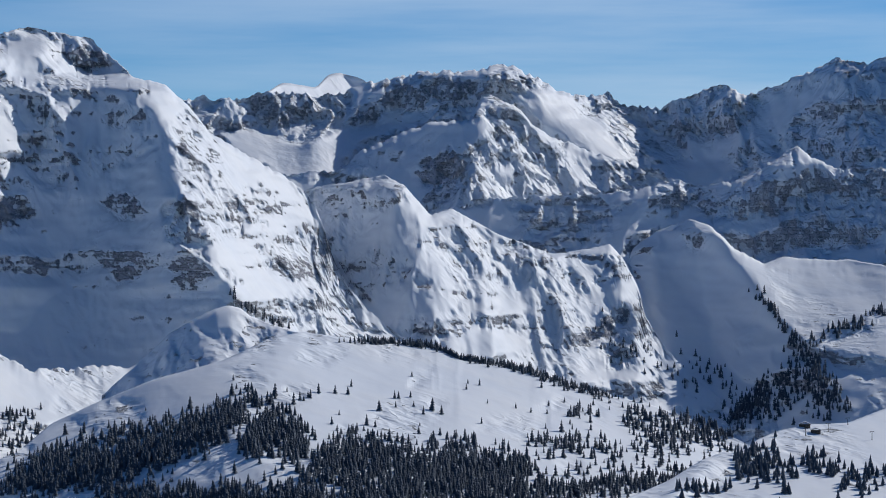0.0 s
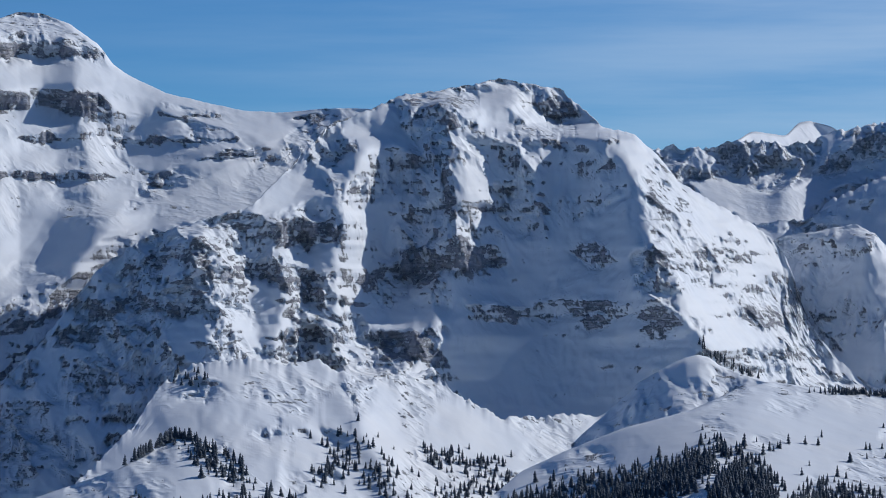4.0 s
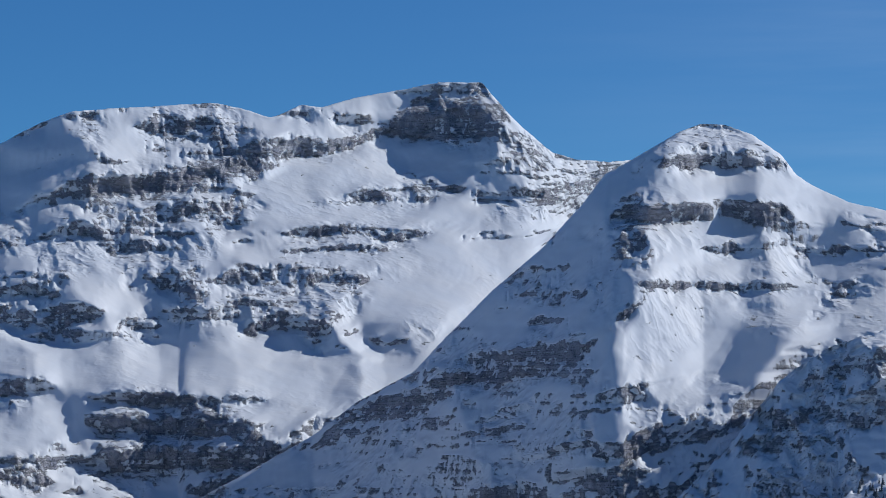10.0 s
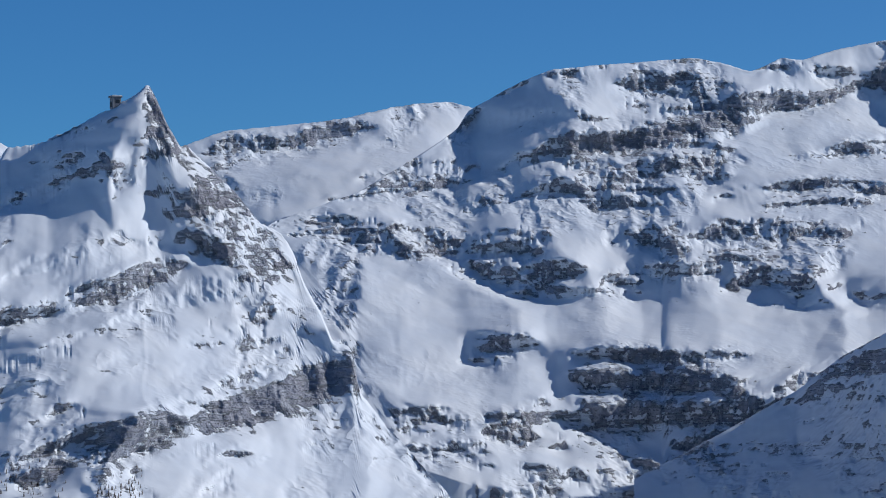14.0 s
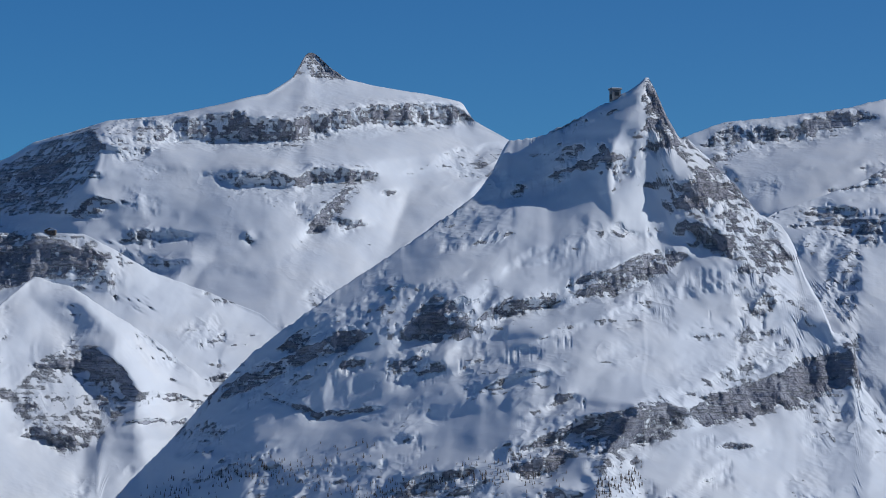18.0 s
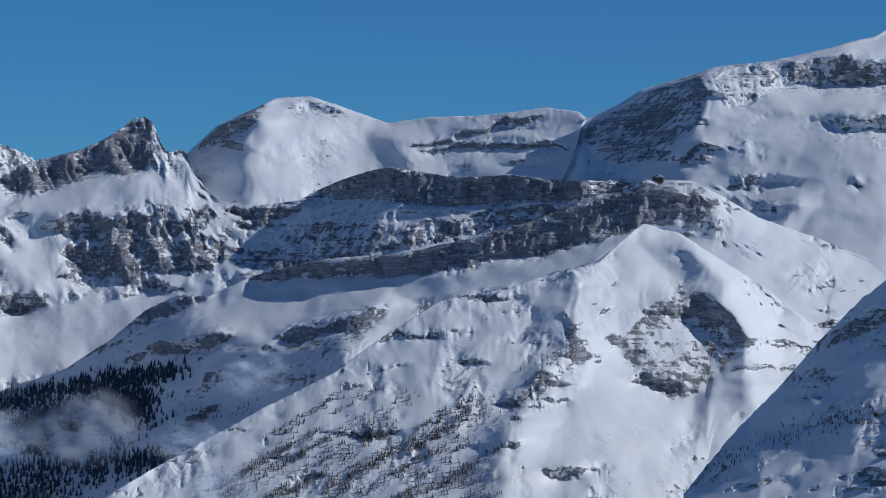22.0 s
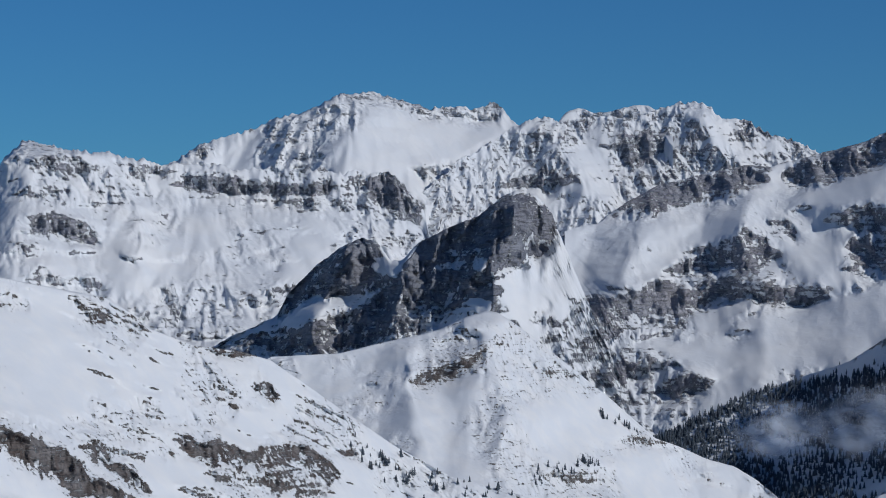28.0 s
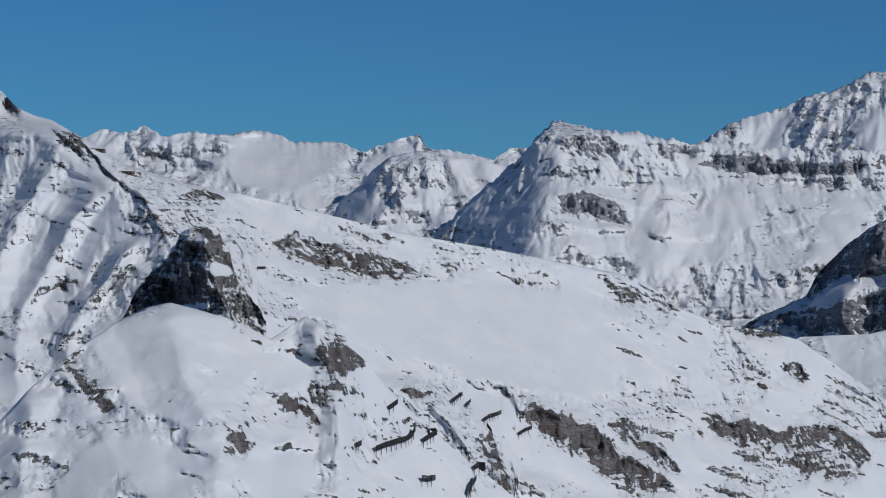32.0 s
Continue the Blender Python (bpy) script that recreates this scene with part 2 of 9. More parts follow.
def sheet(name, x, y, z, rock, wild, quads, material, parent, label=""):
    """One mesh part out of the cells of a grid."""
    used, inv = np.unique(quads, return_inverse=True)
    me = bpy.data.meshes.new(name)
    me.vertices.add(len(used))
    me.vertices.foreach_set("co", np.stack([x[used], y[used], z[used]], 1).astype(np.float32).ravel())
    me.loops.add(quads.size)
    me.loops.foreach_set("vertex_index", inv.astype(np.int32).ravel())
    n = len(quads)
    me.polygons.add(n)
    me.polygons.foreach_set("loop_start", np.arange(0, 4 * n, 4, dtype=np.int32))
    me.polygons.foreach_set("use_smooth", np.ones(n, dtype=bool))
    me.update()
    at = me.attributes.new("rock", "FLOAT", "POINT")
    at.data.foreach_set("value", rock[used].astype(np.float32))
    at = me.attributes.new("wild", "FLOAT", "POINT")
    at.data.foreach_set("value", wild[used].astype(np.float32))
    me.materials.append(material)
    ob = new(name, me)
    ob.parent = parent
    return tagged(ob, label) if label else ob


def blur(q, n):
    """A soft running mean along a line of values."""
    n = max(1, int(n))
    for turn in range(3):
        c = np.cumsum(np.pad(np.pad(q, (n, n), mode="edge"), (1, 0)))
        q = (c[2 * n + 1:] - c[:-2 * n - 1]) / (2 * n + 1)
    return q


def within(line, x, y):
    """Which points lie in an outline."""
    hit = np.zeros(x.shape, dtype=bool)
    for (x0, y0), (x1, y1) in zip(line, line[1:] + line[:1]):
        if y0 != y1:
            hit ^= ((y0 > y) != (y1 > y)) & (x < (x1 - x0) * (y - y0) / (y1 - y0) + x0)
    return hit.astype(float)


def soften(q, n):
    return box_rows(box_rows(box_rows(box_rows(q, n), n).T, n), n).T


def settled(across, down):
    """The height field whose steps across and down come nearest to those wanted."""
    nr, nc = across.shape
    ga, gd = across.copy(), down.copy()
    ga[:, 0], gd[0] = 0, 0
    div = np.hstack([ga[:, 1:], ga[:, :1] * 0]) - ga + np.vstack([gd[1:], gd[:1] * 0]) - gd
    both = np.block([[div, div[:, ::-1]], [div[::-1], div[::-1, ::-1]]])
    lam = (2 * np.cos(math.pi * np.arange(2 * nr) / nr) - 2)[:, None] + (2 * np.cos(math.pi * np.arange(2 * nc) / nc) - 2)[None, :]
    lam[0, 0] = 1
    q = np.fft.fft2(both) / lam
    q[0, 0] = 0
    q = np.fft.ifft2(q).real[:nr, :nc]
    return q - q[0].mean()


CELL = 0.0385      # degrees between neighbouring points of a mountain's grid
LAND = {}
HEADINGS = np.arange(-100, 20, 0.02)
SKYLINE = HEADINGS * 0 - 20.0     # height angle of all that stands nearer
DEPTH = HEADINGS * 0              # and its distance


def along(points, a, k=1):
    p = np.array([q[0] for q in points]), np.array([q[k] for q in points])
    return np.interp(a, *p)


def raise_mountain(key, name, label, ridge, foot, far, material, slope=40, toe=30, bands=(), spurs=(), zones=(), strata=0.5, period=0.34, tilt=0.0,
             ribs=1.0, rib=0.55, lean=0.0, rough=1.0, bare=0.30, jag=0.025, seed=1, cell=1.0, patches=(), cliff=None, whole=0.35, blend=1.3, ledge=1.0, crag=0.42, flute=0.4, firm=0.2, back=0.55, aspect=0.0, category="mountain"):
    """A mountain seen from the view point: its crest and foot (heading, height angle), its distance far, its rock bands (crest line of
    the band with half its height), its zones of another steepness, its patches (outline, turn towards the right, steepness or 0, bareness, calm) and its spurs (line from top to bottom, metres by which it stands out, half widths to either side)."""
    d = CELL * cell
    a = np.arange(ridge[0][0], ridge[-1][0] + d * 0.5, d)
    top = along(ridge, a)
    top = np.convolve(np.pad(top, 1, mode="edge"), (0.25, 0.5, 0.25), mode="valid")
    crest = jag * (fbm(a / 0.35, a * 0 + seed, seed + 50, 3, 0.6) + 0.6 * ridged(a / 0.16, a * 0 + seed, seed + 60, 2) - 0.6)
    ref = blur(top, blend / d)
    bot = np.minimum(along(foot, a) if isinstance(foot, list) else a * 0 + foot, top - 0.25)
    hidden = np.interp(a, HEADINGS, SKYLINE) - 0.45
    bot = np.minimum(np.maximum(bot, blur(hidden, 0.3 / d)), top - 0.25)
    rows = max(8, int(np.percentile(top - bot, 90) / d))
    v = np.linspace(0, 1, rows)[:, None]
    E = top - (top - bot) * v
    A = np.broadcast_to(a, E.shape)
    H = (top - bot)
    tall = float(np.percentile(H, 80))
    drop = top - E
    R = along(far, a) if isinstance(far, list) else a * 0 + far
    # beds of rock: steep bands with ledges between them
    warp = 0.10 * fbm(A / 1.3, E / 1.3, seed + 1, 3) + 0.035 * fbm(A / 0.25, E / 0.25, seed + 2, 3)
    comb = gradient_noise(A / 0.09 + 2 * warp, E / 0.30, seed + 6) + 0.7 * fbm(A / 0.12, E / 0.10, seed + 7, 3)
    S = (E - tilt * (A - a[0]) + 1.2 * warp) / period
    bed = gradient_noise(S, A * 0.35 + seed, seed + 3) + 0.65 * gradient_noise(S * 2.4, A * 0.9 + seed, seed + 4) + 0.4 * gradient_noise(S * 5.0, A * 2.0 + seed, seed + 19)
    patch = fbm(A / 1.6, E / 1.1, seed + 5, 4, 0.55)
    # patches: faces that turn to or from the light, smooth snow fields, bare places
    turning, lying, barer, calm = E * 0 + aspect, [], E * 0, E * 0
    pa, pe = A + 0.10 * fbm(A / 0.5, E / 0.5, seed + 81, 4, 0.6), E + 0.08 * fbm(A / 0.5, E / 0.5, seed + 82, 4, 0.6)
    for line, face, lie, more, smooth in patches:
        m = soften(within(line, pa, pe), 0.05 / d)
        turning = turning * (1 - m) + face * m
        lying.append((m, lie))
        barer = barer * (1 - m) + more * m
        calm = calm * (1 - m) + smooth * m
    solid = E * 0
    bend = 0.10 * fbm(A / 0.55, E * 0.2, seed + 17, 3)
    B = step(bed + 0.9 * patch + 0.35 * comb + (strata - 0.64), 0.05, 0.15) if strata > 0 else E * 0
    B = B * (1 - calm)
    which = np.zeros(E.shape, dtype=np.int32)
    for n, band in enumerate(bands):
        ba = np.array([q[0] for q in band])
        half = along(band, A, 2) * (0.95 + 2.0 * (1 - whole) * fbm(A / 0.4, E * 0.5, seed + 20 + n, 4, 0.6))
        taper = min(0.5, 0.4 * (ba[-1] - ba[0]))
        ends = step(A, ba[0] - 0.04, ba[0] + taper) * (1 - step(A, ba[-1] - taper, ba[-1] + 0.04))
        off = np.abs(E + 0.9 * warp + bend - along(band, A)) / np.maximum(half * ends, 1e-4)
        m = np.clip(1.25 - off, 0, 1) * ends
        below = 0.25 + 0.75 * step(along(band, A) - E, -0.05, 0.05)
        m = step(m + (0.75 - 0.35 * whole) * comb * below * np.clip(2 * m, 0, 1), 0.20, 0.42)
        which = np.where((m > 0.5) & (off < 1.3), n + 1, which)
        B, solid = np.maximum(B, 1.1 * m), np.maximum(solid, m)
    w = np.clip((ref - E) / tall, 0, 1)
    mean = np.radians(slope + (toe - slope) * w)
    cot = 1 / np.tan(mean)
    hard = np.minimum(B, 1)
    tanE = np.tan(np.radians(E))
    # a plane face of changing steepness, without the outline of the crest in it
    flat, turn = 1 / math.tan(radians(slope)), 1 / math.tan(radians(toe))
    fall = np.tan(np.radians(ref)) - tanE
    reach = np.tan(np.radians(ref)) - np.tan(np.radians(ref - tall))
    lg = flat * fall + 0.5 * (turn - flat) * np.clip(fall, 0, None) ** 2 / reach
    rho = R * np.exp(-lg)
    # shelves that lie back and walls that stand up
    lean_back = E * 0
    for zone, angle in zones:
        za = np.array([q[0] for q in zone])
        wide = min(0.6, 0.4 * (za[-1] - za[0]))
        ends = step(A, za[0] - wide * 0.5, za[0] + wide) * (1 - step(A, za[-1] - wide, za[-1] + wide * 0.5))
        off = np.abs(E + 0.8 * warp - along(zone, A)) / along(zone, A, 2)
        m = (1 - step(off, 0.6, 1.35)) * ends
        lean_back = lean_back * (1 - m) + m * (1 / math.tan(radians(angle)) - cot)
    if len(patches):
        for m, lie in lying:
            if lie:
                lean_back = lean_back * (1 - m) + m * (1 / math.tan(radians(lie)) - cot)
            else:
                lean_back = lean_back * (1 - 0.7 * m)
    # beds stand steep, the ledges between them lie back
    dt = np.diff(tanE, axis=0, prepend=tanE[:1])
    cut = cot * (1 - hard) * 1.5 + hard * 0.04
    dev = cut - box_rows(box_rows(cut, 0.4 / d), 0.3 / d)
    if len(zones) or len(patches) or aspect:
        rho = rho * np.exp(settled(turning * radians(d) + lean_back * np.diff(tanE, axis=1, prepend=tanE[:, :1]), lean_back * dt))
    relief = 1.4 * settled(dt * 0, dev * dt)
    relief = relief - box_rows(box_rows(relief, 0.6 / d), 0.4 / d)
    relief = (np.roll(relief, 1, 1) + 2 * relief + np.roll(relief, -1, 1)) / 4
    relief[:, 0], relief[:, -1] = relief[:, 1], relief[:, -2]
    metre = rho * math.pi / 180
    fade = step(drop, -0.02, 0.08)
    rho = rho + fade * R * relief * ledge
    E = E + crest * np.exp(-drop / 0.12)
    tanE = np.tan(np.radians(E))
    # spurs and hollows
    bulge = E * 0
    for line, out, wl, wr in spurs:
        p = sorted((q[1], q[0]) for q in line)
        le, la = np.array([q[0] for q in p]), np.array([q[1] for q in p])
        mid = np.interp(E, le, la) + 0.14 * fbm(E / 0.5, A * 0.4, seed + 71, 3)
        dx = A - mid
        w = np.where(dx < 0, wl, wr)
        q = np.clip(1 - np.abs(dx) / w, 0, 1)
        q = np.where(q > 0.85, q - (q - 0.85) ** 2 / 0.3, q) ** 1.25
        span = step(E, le[0] - 2.6, le[0] + 0.2) * (1 - step(E, le[-1] - 0.35, le[-1] + 0.05))
        bulge = bulge + out * q * span
    rug = (1 - 0.9 * calm) * step(crag + 1.2 * fbm(A / 1.5, E / 1.2, seed + 14, 3) + 0.7 * box_rows(hard, 0.15 / d), 0.30, 0.85) * 0.95 + 0.05
    rho = rho - fade * bulge
    # ribs and gullies down the fall line, smaller ones branching from the larger
    lg = soften(np.log(np.maximum(rho, 50)), 0.12 / d)
    p, q = np.gradient(lg, radians(d), axis=1), np.clip(np.gradient(lg, axis=0) / np.gradient(np.radians(E), axis=0), 0.3, 4)
    p = np.clip(p - 0.6 * lean + 0.35 * fbm(A / 0.9, E / 0.9, seed + 13, 3), -2, 2)
    fx, fy = p * q, -(1 + p * p)
    rel, rib_top = 0.0, 0.0
    for size, high, part_rug in ((1.9, 0.26, 0.55), (0.9, 0.15, 0.9), (0.42, 0.080, 1.0), (0.2, 0.034, 1.0)):
        size = max(size * rib, 3.2 * d)
        long = np.sqrt(fx * fx + fy * fy)
        fx, fy = fx / long, fy / long
        sharp, smooth, side = gullies(A, E, fx, fy, size, seed + int(900 * high))
        g = sharp * rug + 0.7 * smooth * (1 - rug)
        k = ribs * high * rib * (1 - part_rug + part_rug * rug) * (1 - 0.8 * calm)
        rel = rel + metre * k * g
        rib_top = rib_top + g * rug * high
        turn = 0.75 * side * np.clip(k / 0.05, 0, 1)
        fx, fy = fx - fy * turn, fy + fx * turn
    comb_zone = step(fbm(A / 0.9, E / 0.9, seed + 16, 2) + 0.25 - 0.12 * np.maximum(drop - 1.0, 0), -0.05, 0.35) * (1 - 0.6 * hard)
    g, smooth, side = gullies(A, E, fx, fy, max(0.16, 3.2 * d), seed + 15)
    r4 = fbm(A / 0.10, E / 0.10, seed + 11, 2)
    rel = rel + flute * metre * 0.008 * g * comb_zone * (1 - 0.8 * calm) + metre * 0.05 * (ridged(A / 0.15 + 1.5 * warp, E / 0.6, seed + 18, 3) - 0.9) * hard + rough * metre * (0.016 * r4 * 1.6 * hard + 0.10 * fbm(A / 1.1, E / 0.8, seed + 12, 3, 0.40))
    rho = rho - fade * rel
    # keep clear of what stands before it
    front = np.interp(a, HEADINGS, SKYLINE)
    row = np.clip(((top - front) / np.maximum(H, 0.01) * (rows - 1)).astype(int), 0, rows - 1)
    low = np.minimum.accumulate(rho[::-1], axis=0)[::-1]
    lack = np.where((front > -19) & (front < top), np.maximum(np.interp(a, HEADINGS, DEPTH) + 10 - rho[row, np.arange(len(a))], 0), 0)
    if lack.max() > 0:
        n = int(2.6 / d)
        most = np.pad(lack, n, mode="edge")
        most = np.max([most[k:k + len(a)] for k in range(0, 2 * n + 1, max(1, n // 30))], axis=0)
        rho = rho + blur(most, 2.0 / d) * 1.06
    rho = np.minimum(rho, 4985)
    th = np.radians(A)
    X, Y, Z = rho * np.sin(th), rho * np.cos(th), rho * tanE
    # how bare: the steep and the bedded places, and rubble round the cliffs
    halo = soften(solid, 0.16 / d) * (1 - solid)
    rug = np.maximum(rug, np.clip(2.2 * halo, 0, 0.9))
    gx = [np.gradient(q, axis=1) for q in (X, Y, Z)]
    gy = [np.gradient(q, axis=0) for q in (X, Y, Z)]
    nx, ny, nz = gx[1] * gy[2] - gx[2] * gy[1], gx[2] * gy[0] - gx[0] * gy[2], gx[0] * gy[1] - gx[1] * gy[0]
    up = np.abs(nz) / np.sqrt(nx * nx + ny * ny + nz * nz + 1e-9)
    steep = 1 - up
    rock = np.clip(0.38 * hard + firm * solid + 0.62 * step(steep, 0.44, 0.78) * (1 - 0.5 * calm) + bare - 0.32 + barer + 0.26 * halo + 0.2 * patch * rug + 0.5 * rib_top, 0, 1)
    # the far side falls away behind the crest
    nb = 10
    k = np.linspace(0, 1, nb + 1)[1:][:, None]
    deep = R * math.pi / 180 * H * 0.9
    bx = np.minimum(rho[0] + deep * k * 1.1, 4995 + 0 * k)
    bz = Z[0] - deep * k * back * (1 + 0.2 * fbm(A[:1] / 0.5, k * 4 + seed, seed + 30, 3))
    # the toe runs down to the valley
    tx = rho[-1] - 60 - 0 * k[:1]
    tz = Z[-1] - 150 + 0 * k[:1]
    full = lambda f, m, b: np.vstack([b[::-1], f, m])
    GX = full(X, tx * np.sin(th[:1]), bx * np.sin(th[:1]))
    GY = full(Y, tx * np.cos(th[:1]), bx * np.cos(th[:1]))
    GZ = full(Z, tz, bz)
    GR = full(rock, rock[-1:], np.repeat(rock[:1], nb, 0))
    GW = full(which, which[-1:] * 0, np.zeros((nb, len(a)), dtype=np.int32))
    nr, nc = GX.shape
    idx = np.arange(nr * nc).reshape(nr, nc)
    quads = np.stack([idx[:-1, :-1], idx[1:, :-1], idx[1:, 1:], idx[:-1, 1:]], -1)
    lab = np.zeros((nr - 1, nc - 1), dtype=np.int32)
    lab[:] = GW[:-1, :-1]
    base = new(name)
    tagged(base, label, category)
    GC = full(rug, rug[-1:], np.repeat(rug[:1], nb, 0))
    args = GX.ravel(), GY.ravel(), GZ.ravel(), GR.ravel(), GC.ravel()
    sheet("snow_slope", *args, quads[lab == 0], material, base)
    for n in range(len(bands)):
        cells = quads[lab == n + 1]
        if len(cells):
            sheet("rock_band", *args, cells, cliff or material, base, "bare grey rock cliff band")
    LAND[key] = (a, top + crest, bot, X, Y, Z, base)
    inside = (HEADINGS >= a[0]) & (HEADINGS <= a[-1])
    high = np.where(inside, np.interp(HEADINGS, a, top), -20)
    new_top = high > SKYLINE
    DEPTH[new_top] = np.interp(HEADINGS, a, rho[0])[new_top]
    SKYLINE[new_top] = high[new_top]
    return base


def spot(key, heading, height):
    """The place on a mountain's face at a heading and height angle."""
    a, top, bot, X, Y, Z, base = LAND[key]
    c = np.clip((heading - a[0]) / (a[1] - a[0]), 0, len(a) - 1.001)
    i, f = int(c), c - int(c)
    h0, h1 = top[i] * (1 - f) + top[i + 1] * f, bot[i] * (1 - f) + bot[i + 1] * f
    r = np.clip((h0 - height) / (h0 - h1), 0, 0.999) * (X.shape[0] - 1)
    j, g = int(r), r - int(r)
    return Vector([float((q[j, i] * (1 - f) + q[j, i + 1] * f) * (1 - g) + (q[j + 1, i] * (1 - f) + q[j + 1, i + 1] * f) * g) for q in (X, Y, Z)])


# ---------------------------------------------------------------- ground
def valley_floor():
    bm = bmesh.new()
    bmesh.ops.create_circle(bm, cap_ends=True, segments=96, radius=20000)
    me = bpy.data.meshes.new("ground")
    bm.to_mesh(me)
    bm.free()
    me.materials.append(WOODED)
    ob = new("ground", me)
    ob.location = (0, 0, -620)
    return tagged(ob, "wooded valley floor with snow clearings below the mountains", "ground", kind="structure")


valley_floor()

PLAN = {}


def mountain(key, *args, **more):
    PLAN[key] = (args, more)


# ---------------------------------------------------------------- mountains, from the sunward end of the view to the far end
mountain("combin", "mountain", "distant rounded white snow summit behind the range", [(-4.04, 2.58), (-3.58, 2.86), (-3.24, 3.08), (-2.89, 3.03), (-2.55, 2.97), (-2.32, 3.23), (-2.09, 3.28), (-1.63, 3.15), (-1.06, 2.69)], [(-4.04, 2.18), (-1.07, 2.17)], 4860, HAZY,
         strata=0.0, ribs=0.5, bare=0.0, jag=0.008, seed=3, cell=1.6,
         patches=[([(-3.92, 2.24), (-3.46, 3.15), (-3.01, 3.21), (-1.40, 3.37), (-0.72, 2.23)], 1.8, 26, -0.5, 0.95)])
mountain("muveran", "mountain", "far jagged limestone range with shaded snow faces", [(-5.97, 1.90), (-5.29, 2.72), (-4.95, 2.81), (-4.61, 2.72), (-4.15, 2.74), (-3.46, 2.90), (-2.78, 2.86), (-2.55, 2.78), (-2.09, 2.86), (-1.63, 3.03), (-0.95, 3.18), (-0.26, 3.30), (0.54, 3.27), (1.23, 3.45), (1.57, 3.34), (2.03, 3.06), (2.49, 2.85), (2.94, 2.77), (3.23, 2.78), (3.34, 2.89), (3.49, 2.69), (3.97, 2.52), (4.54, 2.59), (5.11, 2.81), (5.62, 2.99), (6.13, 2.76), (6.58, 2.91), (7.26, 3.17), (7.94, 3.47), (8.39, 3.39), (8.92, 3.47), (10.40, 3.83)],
         [(-5.98, 0.99), (-2.10, 0.98), (2.48, 0.38), (5.90, 0.59), (10.38, 0.12)], 4560, HAZY, slope=44, toe=34, strata=0.34, tilt=0.25, ribs=1.9, rib=0.4, bare=0.12, crag=0.75, cell=1, flute=0.9, blend=2.0, seed=5, jag=0.09,
         bands=[[(-4.15, 2.58, 0.160), (-3.47, 2.52, 0.229), (-2.78, 2.46, 0.252), (-2.21, 2.58, 0.183)], [(-2.10, 2.18, 0.069), (-1.64, 2.46, 0.206), (-0.26, 2.86, 0.229), (0.88, 3.02, 0.172), (1.23, 3.13, 0.092)], [(4.20, 1.97, 0.092), (5.33, 2.14, 0.183), (6.24, 2.24, 0.160)], [(6.81, 2.24, 0.092), (7.82, 2.40, 0.183), (9.28, 2.50, 0.183)]],
         spurs=[([(1.23, 3.45), (2.03, 2.56), (3.40, 1.52)], 150, 3.2, 1.6), ([(5.62, 2.99), (5.90, 2.19), (6.46, 1.27)], 45, 0.9, 0.8), ([(7.94, 3.47), (8.16, 2.39), (8.83, 1.26)], 60, 1.0, 1.2), ([(-0.95, 3.18), (-1.87, 2.46), (-2.56, 1.89)], 40, 0.7, 0.8)],
         zones=[([(-4.50, 1.90, 0.229), (-3.24, 1.72, 0.401), (-1.64, 1.95, 0.252), (-0.55, 2.21, 0.115)], 22), ([(4.42, 1.23, 0.160), (6.01, 1.28, 0.183)], 22)],
         patches=[([(-4.49, 2.01), (-3.81, 2.15), (-2.90, 1.78), (-2.10, 2.12), (-0.61, 2.29), (-1.64, 1.89), (-2.10, 1.43), (-1.87, 1.20), (-3.13, 1.15), (-3.93, 1.55)], 1.2, 22, -0.3, 0.95), ([(-2.10, 2.29), (-1.18, 2.92), (0.20, 3.31), (1.12, 3.31), (0.77, 2.68), (-0.26, 2.57), (-1.64, 2.12)], -0.7, 0, 0, 0.2), ([(1.23, 3.42), (2.26, 2.90), (3.97, 2.43), (4.08, 1.52), (3.40, 1.64), (2.03, 2.44), (1.34, 2.91)], 1.5, 44, 0, 0), ([(6.36, 2.87), (7.94, 3.42), (8.92, 3.40), (10.39, 3.61), (10.39, 1.24), (8.16, 1.26), (6.47, 1.96)], -0.3, 0, -0.05, 0.2), ([(4.19, 1.35), (5.90, 1.45), (5.90, 1.16), (4.76, 1.00)], 1, 20, -0.2, 0.9)])
